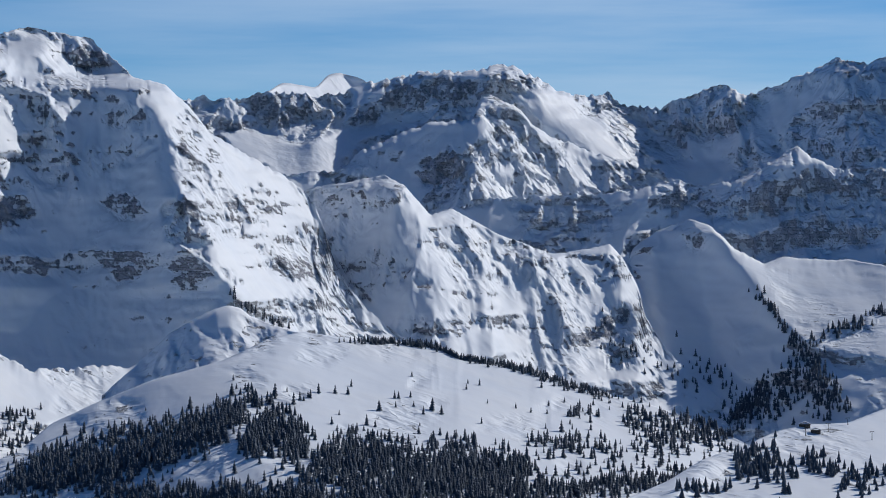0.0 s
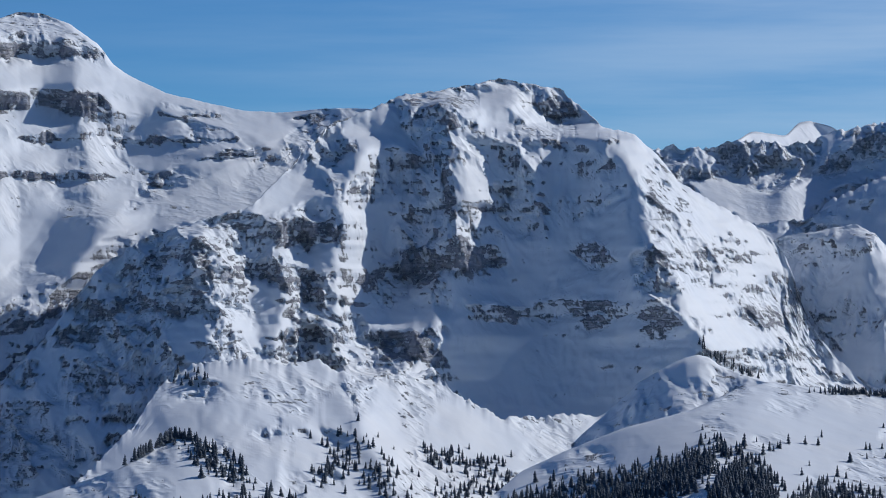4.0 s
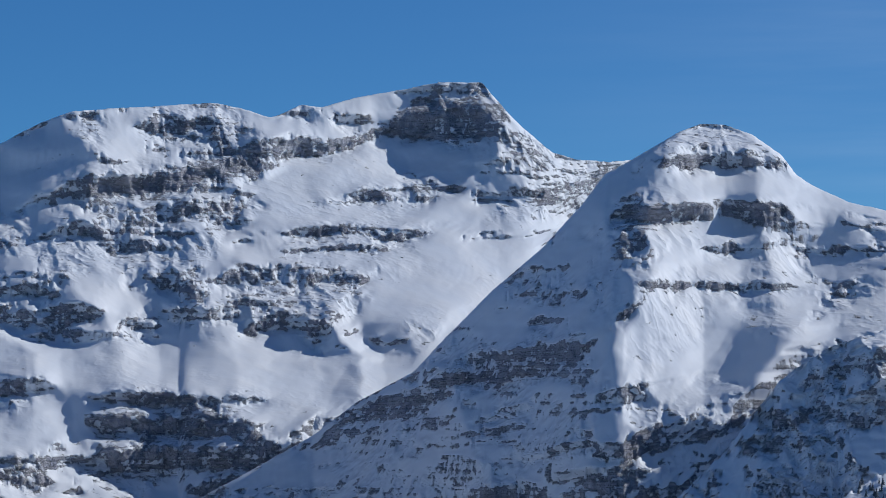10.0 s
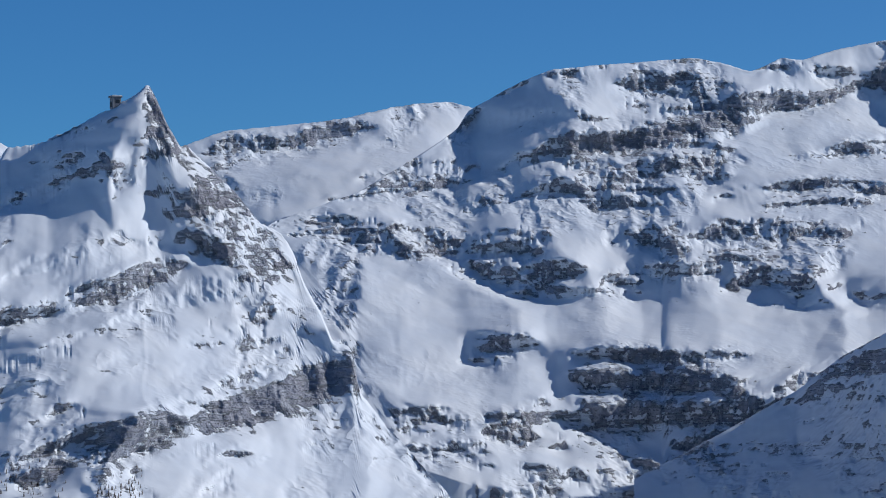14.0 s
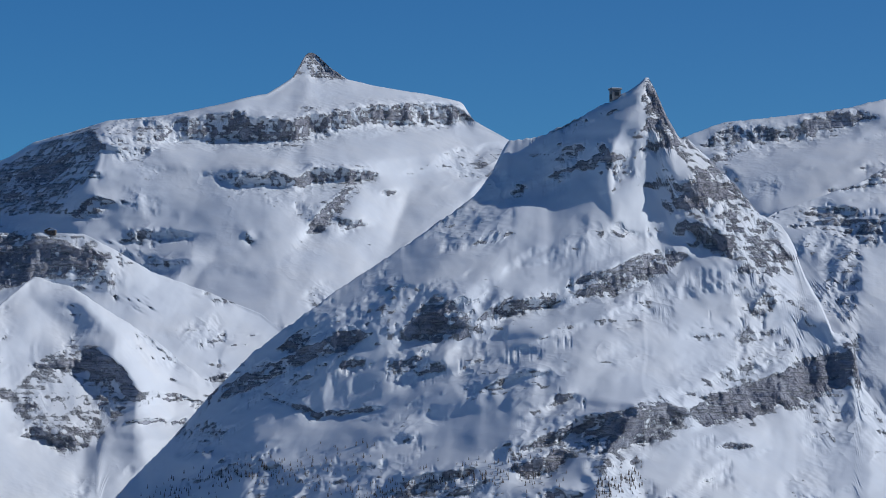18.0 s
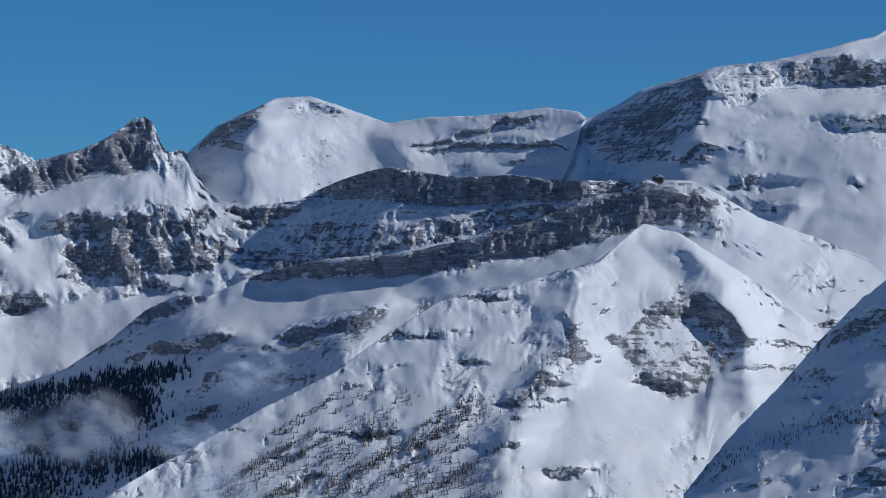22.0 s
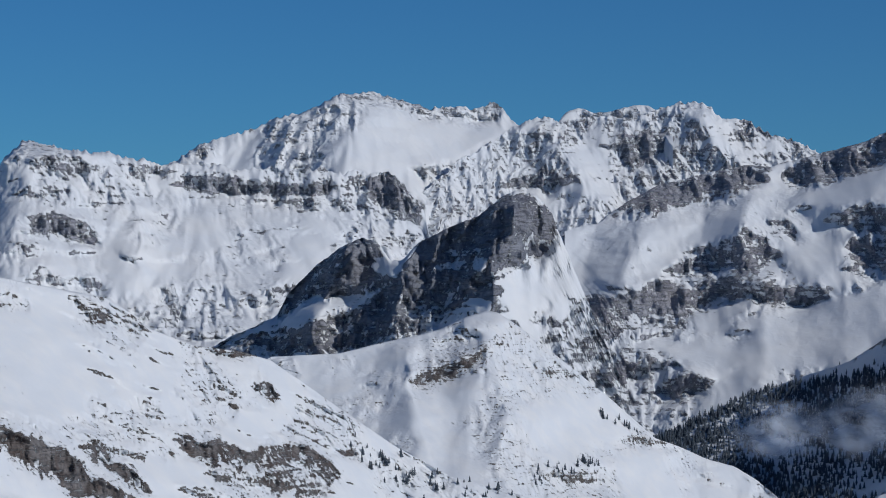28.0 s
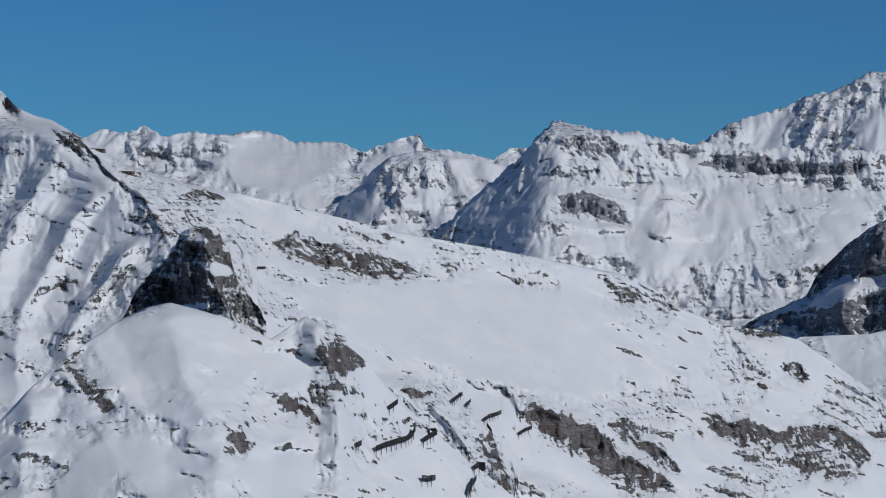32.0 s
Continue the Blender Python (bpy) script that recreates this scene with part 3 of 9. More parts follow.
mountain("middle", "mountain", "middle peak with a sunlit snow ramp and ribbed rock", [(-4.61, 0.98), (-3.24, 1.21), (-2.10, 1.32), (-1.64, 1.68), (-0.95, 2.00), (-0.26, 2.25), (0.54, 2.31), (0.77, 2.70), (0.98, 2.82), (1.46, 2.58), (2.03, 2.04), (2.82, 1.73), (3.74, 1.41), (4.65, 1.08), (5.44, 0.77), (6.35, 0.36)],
         [(-4.62, -0.04), (0.18, -0.18), (6.34, -0.77)], 4350, HAZY, slope=44, toe=30, strata=0.36, tilt=0.5, ribs=1.6, rib=0.35, lean=-0.4, bare=0.15, crag=0.7, flute=0.9, blend=2.2, seed=8, jag=0.07,
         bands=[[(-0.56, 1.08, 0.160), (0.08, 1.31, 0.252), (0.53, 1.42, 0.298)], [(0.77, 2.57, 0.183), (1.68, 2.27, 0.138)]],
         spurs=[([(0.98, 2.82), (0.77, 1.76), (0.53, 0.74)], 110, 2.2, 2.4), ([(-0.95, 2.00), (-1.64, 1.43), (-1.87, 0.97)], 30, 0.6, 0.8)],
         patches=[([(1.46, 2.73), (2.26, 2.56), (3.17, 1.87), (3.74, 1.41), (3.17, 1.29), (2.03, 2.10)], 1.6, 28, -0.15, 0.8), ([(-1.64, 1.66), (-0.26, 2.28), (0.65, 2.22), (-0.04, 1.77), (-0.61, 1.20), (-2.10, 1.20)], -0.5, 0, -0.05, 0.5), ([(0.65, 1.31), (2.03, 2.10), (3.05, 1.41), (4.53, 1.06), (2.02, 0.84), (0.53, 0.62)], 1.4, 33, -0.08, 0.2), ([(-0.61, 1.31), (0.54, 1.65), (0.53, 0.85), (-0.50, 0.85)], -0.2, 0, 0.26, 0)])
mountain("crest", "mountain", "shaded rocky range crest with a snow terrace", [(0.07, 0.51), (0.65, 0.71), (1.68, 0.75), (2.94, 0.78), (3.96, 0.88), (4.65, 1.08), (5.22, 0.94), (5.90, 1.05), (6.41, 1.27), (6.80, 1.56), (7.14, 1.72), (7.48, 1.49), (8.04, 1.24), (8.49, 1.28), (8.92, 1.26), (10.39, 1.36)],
         [(0.07, -0.98), (3.61, -1.22), (7.02, -1.69), (10.38, -2.14)], 4180, HAZY, slope=46, toe=32, strata=0.5, tilt=0.2, ribs=0.9, rib=0.4, lean=0.3, bare=0.18, crag=0.55, flute=0.7, jag=0.07, seed=11,
         bands=[[(2.59, 0.70, 0.057), (3.51, 0.58, 0.160), (4.08, 0.63, 0.069)], [(4.42, 0.72, 0.115), (5.90, 0.48, 0.298), (7.03, 0.93, 0.344), (8.15, 0.92, 0.229), (8.92, 0.92, 0.275), (10.39, 1.02, 0.275)], [(4.76, -0.20, 0.092), (6.46, -0.21, 0.183), (8.91, 0.01, 0.183)]],
         spurs=[([(7.14, 1.72), (6.24, 0.82), (5.44, -0.09), (4.98, -0.77)], 60, 0.9, 1.2), ([(4.65, 1.08), (3.85, 0.38), (3.50, -0.42)], 40, 0.7, 0.9)])
mountain("spur", "mountain", "lower spur with steep snow faces and a rock gully", [(-3.02, 0.81), (-2.56, 0.98), (-2.10, 1.03), (-1.18, 1.20), (-0.78, 0.99), (-0.27, 0.40), (0.19, 0.51), (0.53, 0.33), (0.99, 0.05), (1.67, -0.21), (2.24, -0.42), (2.93, -0.31), (3.39, -0.22), (3.67, -0.54), (3.96, -1.11), (4.09, -1.68), (4.52, -2.37), (5.20, -3.05), (5.88, -3.51)],
         [(-3.03, -1.65), (-0.97, -2.69), (1.32, -3.05), (3.60, -3.51), (5.88, -4.19)], [(-4, 3800), (4, 3780)], GREY, slope=46, toe=26, strata=0.25, ribs=1.0, rib=0.42, lean=0.35, bare=0.23, crag=0.5, flute=1.7, blend=2.5, seed=14,
         bands=[[(0.87, -0.01, 0.092), (0.94, -0.76, 0.115), (1.00, -1.67, 0.138), (1.09, -2.13, 0.160)], [(2.47, -2.36, 0.138), (3.15, -2.02, 0.183), (3.95, -1.45, 0.252)], [(-2.45, -0.63, 0.069), (-1.99, -0.69, 0.115), (-1.54, -0.63, 0.057)], [(2.24, -0.47, 0.057), (2.93, -0.51, 0.115), (3.44, -0.48, 0.080)]],
         spurs=[([(-1.07, 1.18), (-0.50, 0.17), (-0.16, -0.75), (0.06, -1.67)], 45, 1.6, 1.3), ([(0.19, 0.51), (0.76, -0.53), (0.98, -2.13)], 35, 0.6, 0.25), ([(1.67, -0.21), (2.47, -1.45), (2.58, -2.59)], 40, 0.8, 1.0), ([(3.39, -0.22), (3.73, -1.22), (3.95, -1.68)], 40, 1.0, 0.4)],
         zones=[([(2.47, -1.68, 0.688), (3.84, -2.14, 0.573)], 30), ([(-2.57, -2.34, 0.344), (-0.97, -2.47, 0.344)], 24)],
         patches=[([(-1.07, 1.09), (1.67, -0.19), (3.73, -0.31), (4.07, -1.68), (2.46, -2.59), (0.86, -2.13), (-0.28, -1.21)], 1.1, 33, -0.06, 0), ([(-2.56, 0.98), (-1.19, 1.14), (-0.73, 0.17), (-1.19, -0.29), (-2.34, -0.40), (-2.56, 0.40)], -0.3, 0, -0.05, 0.3), ([(-1.07, 1.09), (-0.27, 0.28), (0.07, -0.64), (-0.16, -1.21), (-0.96, -0.06)], 1.2, 36, -0.05, 0.1), ([(1.10, -0.07), (2.24, -0.42), (3.73, -0.31), (3.96, -1.00), (3.15, -1.68), (2.24, -2.48), (1.32, -2.13), (0.98, -0.99)], 0.8, 38, -0.04, 0.1), ([(-0.51, -1.21), (0.87, -0.76), (0.87, -1.67), (0.18, -1.90)], 1.2, 32, -0.08, 0.4), ([(2.47, -0.48), (3.50, -0.25), (3.73, -0.65), (2.47, -0.88)], -0.6, 0, 0, 0.4)])
mountain("horn", "mountain", "pyramid peak with a shaded snow face and dark trees", [(3.50, -1.22), (3.84, -0.31), (4.36, 0.05), (4.99, 0.28), (5.42, 0.14), (5.89, -0.32), (6.46, -0.62), (6.91, -0.49), (7.59, -0.55), (8.15, -0.55), (8.91, -0.67), (10.38, -0.67)],
         [(3.49, -4.19), (5.88, -4.41), (10.37, -5.06)], [(3, 3900), (9, 3880)], GREY, slope=44, toe=26, strata=0.3, ribs=0.7, rib=0.6, lean=0.2, bare=0.22, crag=0.35, firm=0.2, blend=1.6, seed=17,
         bands=[[(3.90, -0.42, 0.115), (4.30, -0.31, 0.183)], [(4.76, 0.03, 0.115), (5.10, -0.14, 0.229), (5.44, -0.09, 0.138)], [(7.47, -2.25, 0.092), (8.14, -2.03, 0.160), (8.91, -1.69, 0.160)]],
         spurs=[([(5.33, 0.23), (6.00, -0.66), (6.68, -1.69), (7.24, -2.71), (7.91, -3.50)], 55, 1.5, 2.2), ([(4.19, -0.08), (4.30, -1.00), (4.52, -2.03)], 40, 0.5, 0.9)],
         zones=[([(6.80, -0.89, 0.458), (8.91, -1.12, 0.573)], 22), ([(4.18, -2.71, 0.688), (5.88, -2.82, 0.688)], 24)],
         patches=[([(3.96, -0.77), (5.10, 0.14), (5.67, -0.09), (6.23, -1.00), (7.02, -2.03), (6.79, -2.37), (6.00, -2.03), (5.43, -1.74), (4.75, -1.80), (4.18, -1.45)], -0.9, 0, -0.1, 0.9), ([(5.55, -0.03), (6.46, -0.66), (7.92, -0.55), (8.91, -0.78), (8.91, -1.23), (7.92, -2.14), (7.24, -2.03), (6.34, -0.89)], 1.4, 28, -0.15, 0.8), ([(4.07, -1.34), (4.75, -1.85), (5.43, -1.80), (6.79, -2.60), (5.88, -3.28), (4.74, -3.28), (3.38, -2.59)], 1.2, 25, -0.12, 0.7)])
mountain("culan", "mountain", "massive limestone peak with banded cliffs and a shaded bowl", [(-20.20, -2.83), (-18.50, -2.03), (-17.36, -0.84), (-16.45, 0.34), (-15.53, 0.97), (-14.38, 1.32), (-13.35, 1.62), (-12.78, 2.19), (-12.09, 2.92), (-11.74, 3.27), (-11.17, 3.49), (-10.96, 3.55), (-10.39, 3.83), (-9.47, 3.95), (-8.73, 4.09), (-8.33, 4.18), (-7.87, 4.09), (-7.07, 3.94), (-6.50, 3.45), (-6.27, 3.20), (-5.58, 3.02), (-5.24, 2.71), (-4.67, 2.05), (-3.99, 1.64), (-3.07, 1.10), (-2.68, 0.75), (-2.45, 0.26), (-2.28, -0.37), (-2.00, -0.94), (-1.55, -1.51), (-0.92, -2.03), (-0.24, -2.43)],
         [(-20.19, -4.17), (-14.94, -4.15), (-14.39, -4.20), (-11.56, -4.20), (-8.13, -3.09), (-5.84, -2.99), (-4.12, -2.54), (-0.93, -2.88)], [(-20, 3000), (-14, 3150), (-10, 3350), (-6, 3450), (0, 3400)], GREY, slope=48, toe=40, strata=0.36, period=0.42, ribs=1.4, rib=0.5, bare=0.22, crag=0.6, jag=0.05, flute=1.0, blend=2.0, lean=-0.9, seed=20,
         bands=[[(-7.82, 3.57, 0.115), (-7.19, 3.54, 0.229), (-6.56, 3.48, 0.160)], [(-10.05, 3.43, 0.138), (-9.48, 3.32, 0.252), (-8.79, 3.20, 0.092)], [(-13.23, 1.10, 0.160), (-12.44, 0.99, 0.298), (-11.65, 1.16, 0.321)], [(-11.43, 0.01, 0.229), (-10.40, 0.18, 0.344), (-9.49, 0.46, 0.390), (-8.12, 0.51, 0.229)], [(-7.08, 0.66, 0.092), (-6.51, 0.59, 0.183), (-5.82, 0.50, 0.138)], [(-9.15, -0.68, 0.115), (-8.12, -0.63, 0.115), (-6.97, -0.49, 0.103), (-5.83, -0.41, 0.080)], [(-6.75, -0.81, 0.115), (-6.06, -0.75, 0.160)], [(-5.60, -0.87, 0.160), (-4.91, -0.76, 0.252), (-4.46, -0.70, 0.138)], [(-10.92, -1.19, 0.229), (-10.18, -1.25, 0.298), (-9.55, -1.14, 0.183)], [(-9.59, 2.52, 0.344), (-9.25, 1.61, 0.458), (-9.14, 0.92, 0.413)], [(-5.59, 1.71, 0.138), (-5.25, 1.48, 0.321), (-4.90, 1.24, 0.183)], [(-3.83, -0.54, 0.092), (-3.08, -0.65, 0.160), (-2.45, -0.60, 0.138)], [(-16.22, 0.13, 0.229), (-15.07, 0.59, 0.275), (-13.93, 0.82, 0.160)], [(-17.13, -0.66, 0.160), (-15.76, -0.32, 0.229), (-14.39, -0.56, 0.206)], [(-14.39, 0.13, 0.138), (-12.78, 0.36, 0.138), (-11.64, -0.33, 0.138)]],
         spurs=[([(-6.44, 3.25), (-5.82, 2.05), (-5.25, 0.79), (-4.68, -0.36), (-4.17, -1.28)], 170, 3.2, 2.4), ([(-9.36, 3.89), (-9.25, 1.95), (-9.37, 0.23), (-9.61, -1.02), (-10.52, -1.93)], 110, 1.6, 2.0), ([(-10.96, 3.09), (-11.53, 1.61), (-11.65, -0.10), (-11.54, -1.47), (-11.21, -2.50)], 60, 1.0, 1.0), ([(-8.10, 4.12), (-7.65, 2.40), (-7.42, 1.60)], 35, 0.7, 0.9), ([(-14.38, 1.28), (-14.16, -0.10), (-13.93, -1.58)], 55, 1.2, 0.8), ([(-12.78, 1.61), (-12.67, -0.09), (-12.90, -1.46)], 40, 0.8, 0.6)],
         patches=[([(-6.49, 3.47), (-5.46, 3.06), (-4.78, 2.26), (-4.10, 1.57), (-3.18, 1.10), (-2.50, 0.41), (-2.39, -0.39), (-3.54, -0.73), (-4.11, -1.41), (-4.68, -0.84), (-5.48, -0.03), (-5.13, 0.54), (-4.79, 1.00), (-5.13, 1.92), (-5.81, 2.61)], 1.1, 40, -0.03, 0.05), ([(-9.14, 0.79), (-7.42, 1.01), (-6.05, 1.58), (-5.36, 1.92), (-5.02, 1.23), (-5.71, 0.54), (-5.60, -0.14), (-4.68, -0.61), (-4.11, -1.18), (-5.84, -2.55), (-6.53, -3.11), (-8.36, -3.10), (-9.49, -1.49), (-9.25, -0.12)], -0.9, 0, -0.15, 0.7), ([(-6.95, 3.18), (-5.81, 2.72), (-5.36, 1.92), (-6.50, 1.46), (-7.31, 1.01), (-7.77, 0.90), (-7.07, 2.04), (-6.96, 2.61)], -0.7, 0, -0.05, 0.4), ([(-9.46, 3.98), (-7.86, 4.10), (-6.95, 3.64), (-7.07, 2.61), (-7.42, 1.58), (-8.11, 0.90), (-9.14, 0.79), (-9.24, 1.93), (-9.69, 3.07)], 0.8, 44, -0.03, 0), ([(-10.49, 3.19), (-9.58, 2.96), (-9.14, 0.79), (-9.02, 0.22), (-10.05, -0.12), (-10.39, 0.57), (-9.82, 1.36), (-10.38, 2.28)], -0.5, 0, 0.20, 0), ([(-11.63, 1.60), (-10.61, 1.82), (-10.27, 0.79), (-10.96, 0.45), (-11.41, 0.57)], 1.4, 32, -0.15, 0.8), ([(-10.51, -0.23), (-9.82, -0.24), (-9.48, -0.81), (-10.05, -1.03), (-10.85, -0.86)], 1.2, 30, -0.15, 0.7), ([(-13.77, 0.24), (-12.54, 0.46), (-11.64, -0.34), (-11.75, -1.02), (-13.11, -1.24), (-13.78, -1.12)], 0.8, 40, 0, 0.1), ([(-14.49, 1.07), (-12.44, 1.41), (-11.87, 1.29), (-11.32, 0.15), (-10.88, -1.65), (-14.50, -1.67), (-15.41, -0.99), (-14.60, 0.15)], 0.9, 42, 0.07, 0), ([(-11.53, 1.29), (-10.41, 1.06), (-10.20, -0.52), (-10.87, -0.98), (-11.32, 0.15)], 1.0, 38, -0.1, 0.4), ([(-13.57, 2.66), (-10.73, 3.56), (-9.40, 3.55), (-9.42, 1.28), (-11.31, 0.84), (-12.44, 1.41)], 0.8, 42, -0.05, 0)])
mountain("dome", "mountain", "rounded snow dome summit above terraced cliffs", [(-29.17, -2.59), (-27.38, -1.64), (-25.92, -0.82), (-25.01, -0.13), (-23.87, 0.48), (-23.30, 1.09), (-22.28, 2.12), (-21.25, 3.00), (-20.44, 3.88), (-19.98, 4.49), (-19.52, 4.73), (-19.06, 4.99), (-18.49, 5.33), (-18.03, 5.49), (-17.57, 5.47), (-17.00, 5.26), (-16.43, 4.86), (-16.14, 4.46), (-15.80, 4.23), (-15.06, 3.88), (-14.27, 3.70), (-13.48, 3.53), (-12.69, 3.50), (-11.86, 3.58), (-11.05, 3.58), (-10.25, 3.44)],
         [(-26.24, -3.28), (-20.55, -3.41), (-11.87, -3.25), (-10.27, -0.79)], [(-32, 3300), (-24, 3400), (-18, 3600), (-10, 3600)], GREY, slope=40, toe=42, strata=0.34, period=0.4, ribs=0.5, rib=0.7, bare=0.26, crag=0.55, flute=0.35, firm=0.18, blend=2.6, cliff=CLIFF, aspect=0.1, tilt=0.1, seed=24, jag=0.012,
         bands=[[(-19.12, 4.70, 0.092), (-18.61, 4.70, 0.183), (-17.80, 4.70, 0.138), (-17.00, 4.69, 0.115), (-16.14, 4.63, 0.160)], [(-20.04, 3.58, 0.103), (-19.64, 3.67, 0.160), (-19.18, 3.74, 0.195), (-18.49, 3.71, 0.138), (-17.80, 3.72, 0.172)], [(-17.58, 3.78, 0.138), (-16.89, 3.69, 0.206), (-16.15, 3.72, 0.138)], [(-19.87, 3.21, 0.115), (-19.41, 3.10, 0.206), (-18.95, 3.21, 0.138)], [(-18.21, 2.98, 0.057), (-17.69, 2.92, 0.103), (-17.01, 2.96, 0.069)], [(-19.64, 2.35, 0.057), (-18.27, 2.18, 0.103), (-16.89, 2.18, 0.103), (-15.87, 2.15, 0.069)], [(-15.07, 3.43, 0.057), (-13.82, 3.51, 0.080)], [(-16.15, 2.92, 0.046), (-14.95, 2.97, 0.138), (-13.71, 2.91, 0.069)], [(-23.19, 0.69, 0.115), (-21.70, 0.81, 0.160), (-20.10, 1.04, 0.092)], [(-23.76, 0.23, 0.138), (-22.39, 0.35, 0.160), (-20.56, 0.69, 0.115)], [(-19.87, 1.49, 0.115), (-19.18, 1.95, 0.138)], [(-20.33, -1.25, 0.160), (-19.18, -0.91, 0.183), (-17.70, -0.45, 0.115)], [(-25.69, -0.57, 0.160), (-23.99, -0.11, 0.160), (-22.84, 0.12, 0.115)], [(-23.02, 0.26, 0.160), (-21.90, 0.48, 0.183), (-20.20, 0.82, 0.115)], [(-23.01, -2.11, 0.229), (-21.66, -2.24, 0.298), (-19.63, -2.25, 0.206), (-17.81, -1.92, 0.298)], [(-20.43, -1.28, 0.115), (-18.50, -0.95, 0.138), (-16.67, -0.21, 0.115)], [(-12.66, 3.39, 0.046), (-11.74, 3.45, 0.080)], [(-14.61, 2.54, 0.057), (-13.12, 2.65, 0.092)]],
         spurs=[([(-18.26, 5.38), (-19.07, 3.67), (-19.53, 2.18), (-19.98, 1.04), (-20.21, -1.02)], 90, 4.4, 3.6), ([(-15.98, 1.72), (-16.78, 0.58), (-17.59, -0.33)], 40, 1.2, 0.9), ([(-17.00, 5.21), (-16.78, 3.55), (-16.55, 2.41)], 30, 0.7, 1.2), ([(-23.30, 0.80), (-22.84, -0.57), (-22.27, -1.93)], 30, 0.8, 0.8)],
         zones=[([(-18.49, 4.13, 0.344), (-15.97, 4.12, 0.286), (-13.14, 3.19, 0.286)], 24), ([(-19.87, 1.32, 0.401), (-18.27, 1.49, 0.458), (-15.76, 1.38, 0.401)], 24), ([(-19.07, 0.52, 0.344), (-17.13, 0.46, 0.344)], 26), ([(-15.99, 2.65, 0.229), (-13.23, 2.65, 0.286)], 26), ([(-15.76, 1.51, 0.286), (-13.92, 1.85, 0.286), (-12.09, 1.84, 0.172)], 26)],
         patches=[([(-19.30, 4.85), (-19.98, 4.39), (-20.44, 3.59), (-21.13, 3.01), (-22.27, 2.21), (-23.51, 0.84), (-24.98, 0.04), (-25.88, -0.75), (-25.76, -1.91), (-20.43, -1.92), (-19.98, 0.84), (-19.29, 1.76), (-19.41, 2.44), (-19.87, 3.01), (-19.98, 3.59), (-19.30, 4.05), (-18.84, 4.51), (-18.38, 5.19)], -1.0, 0, -0.08, 0.5), ([(-19.07, 4.16), (-17.80, 4.51), (-16.31, 4.45), (-15.39, 3.81), (-15.17, 3.36), (-16.08, 3.01), (-16.31, 2.67), (-15.40, 2.15), (-15.86, 1.76), (-15.86, 1.30), (-17.00, 1.18), (-17.46, 1.30), (-19.06, 0.84), (-19.86, 0.84), (-19.29, 1.76), (-19.06, 2.21), (-19.07, 3.59)], 0.8, 34, -0.08, 0.5), ([(-15.85, 3.13), (-14.71, 3.01), (-13.80, 2.78), (-14.71, 2.44), (-15.40, 2.21), (-15.97, 2.56)], -0.9, 0, -0.1, 0.7), ([(-15.16, 3.58), (-12.77, 3.46), (-12.54, 3.12), (-12.89, 2.78), (-13.45, 3.12), (-14.71, 3.35)], 0.7, 24, -0.15, 0.9), ([(-19.29, 0.61), (-17.46, 1.07), (-16.31, 1.30), (-15.17, 1.75), (-13.57, 2.55), (-13.11, 2.43), (-14.37, 1.75), (-16.43, 0.84), (-17.35, 0.38), (-17.57, -0.07), (-18.37, -0.30), (-19.06, -0.07)], 0.6, 27, -0.15, 0.8), ([(-19.98, 0.73), (-19.29, -0.30), (-18.15, -0.30), (-16.32, 0.73), (-14.71, 1.30), (-13.80, 1.07), (-15.18, -0.53), (-15.41, -1.92), (-20.43, -1.92)], -0.4, 0, 0.06, 0.2), ([(-22.72, 0.84), (-20.21, 1.07), (-20.43, 0.27), (-22.72, 0.15), (-24.98, -0.53), (-25.21, -0.08)], -0.7, 0, 0.14, 0)])
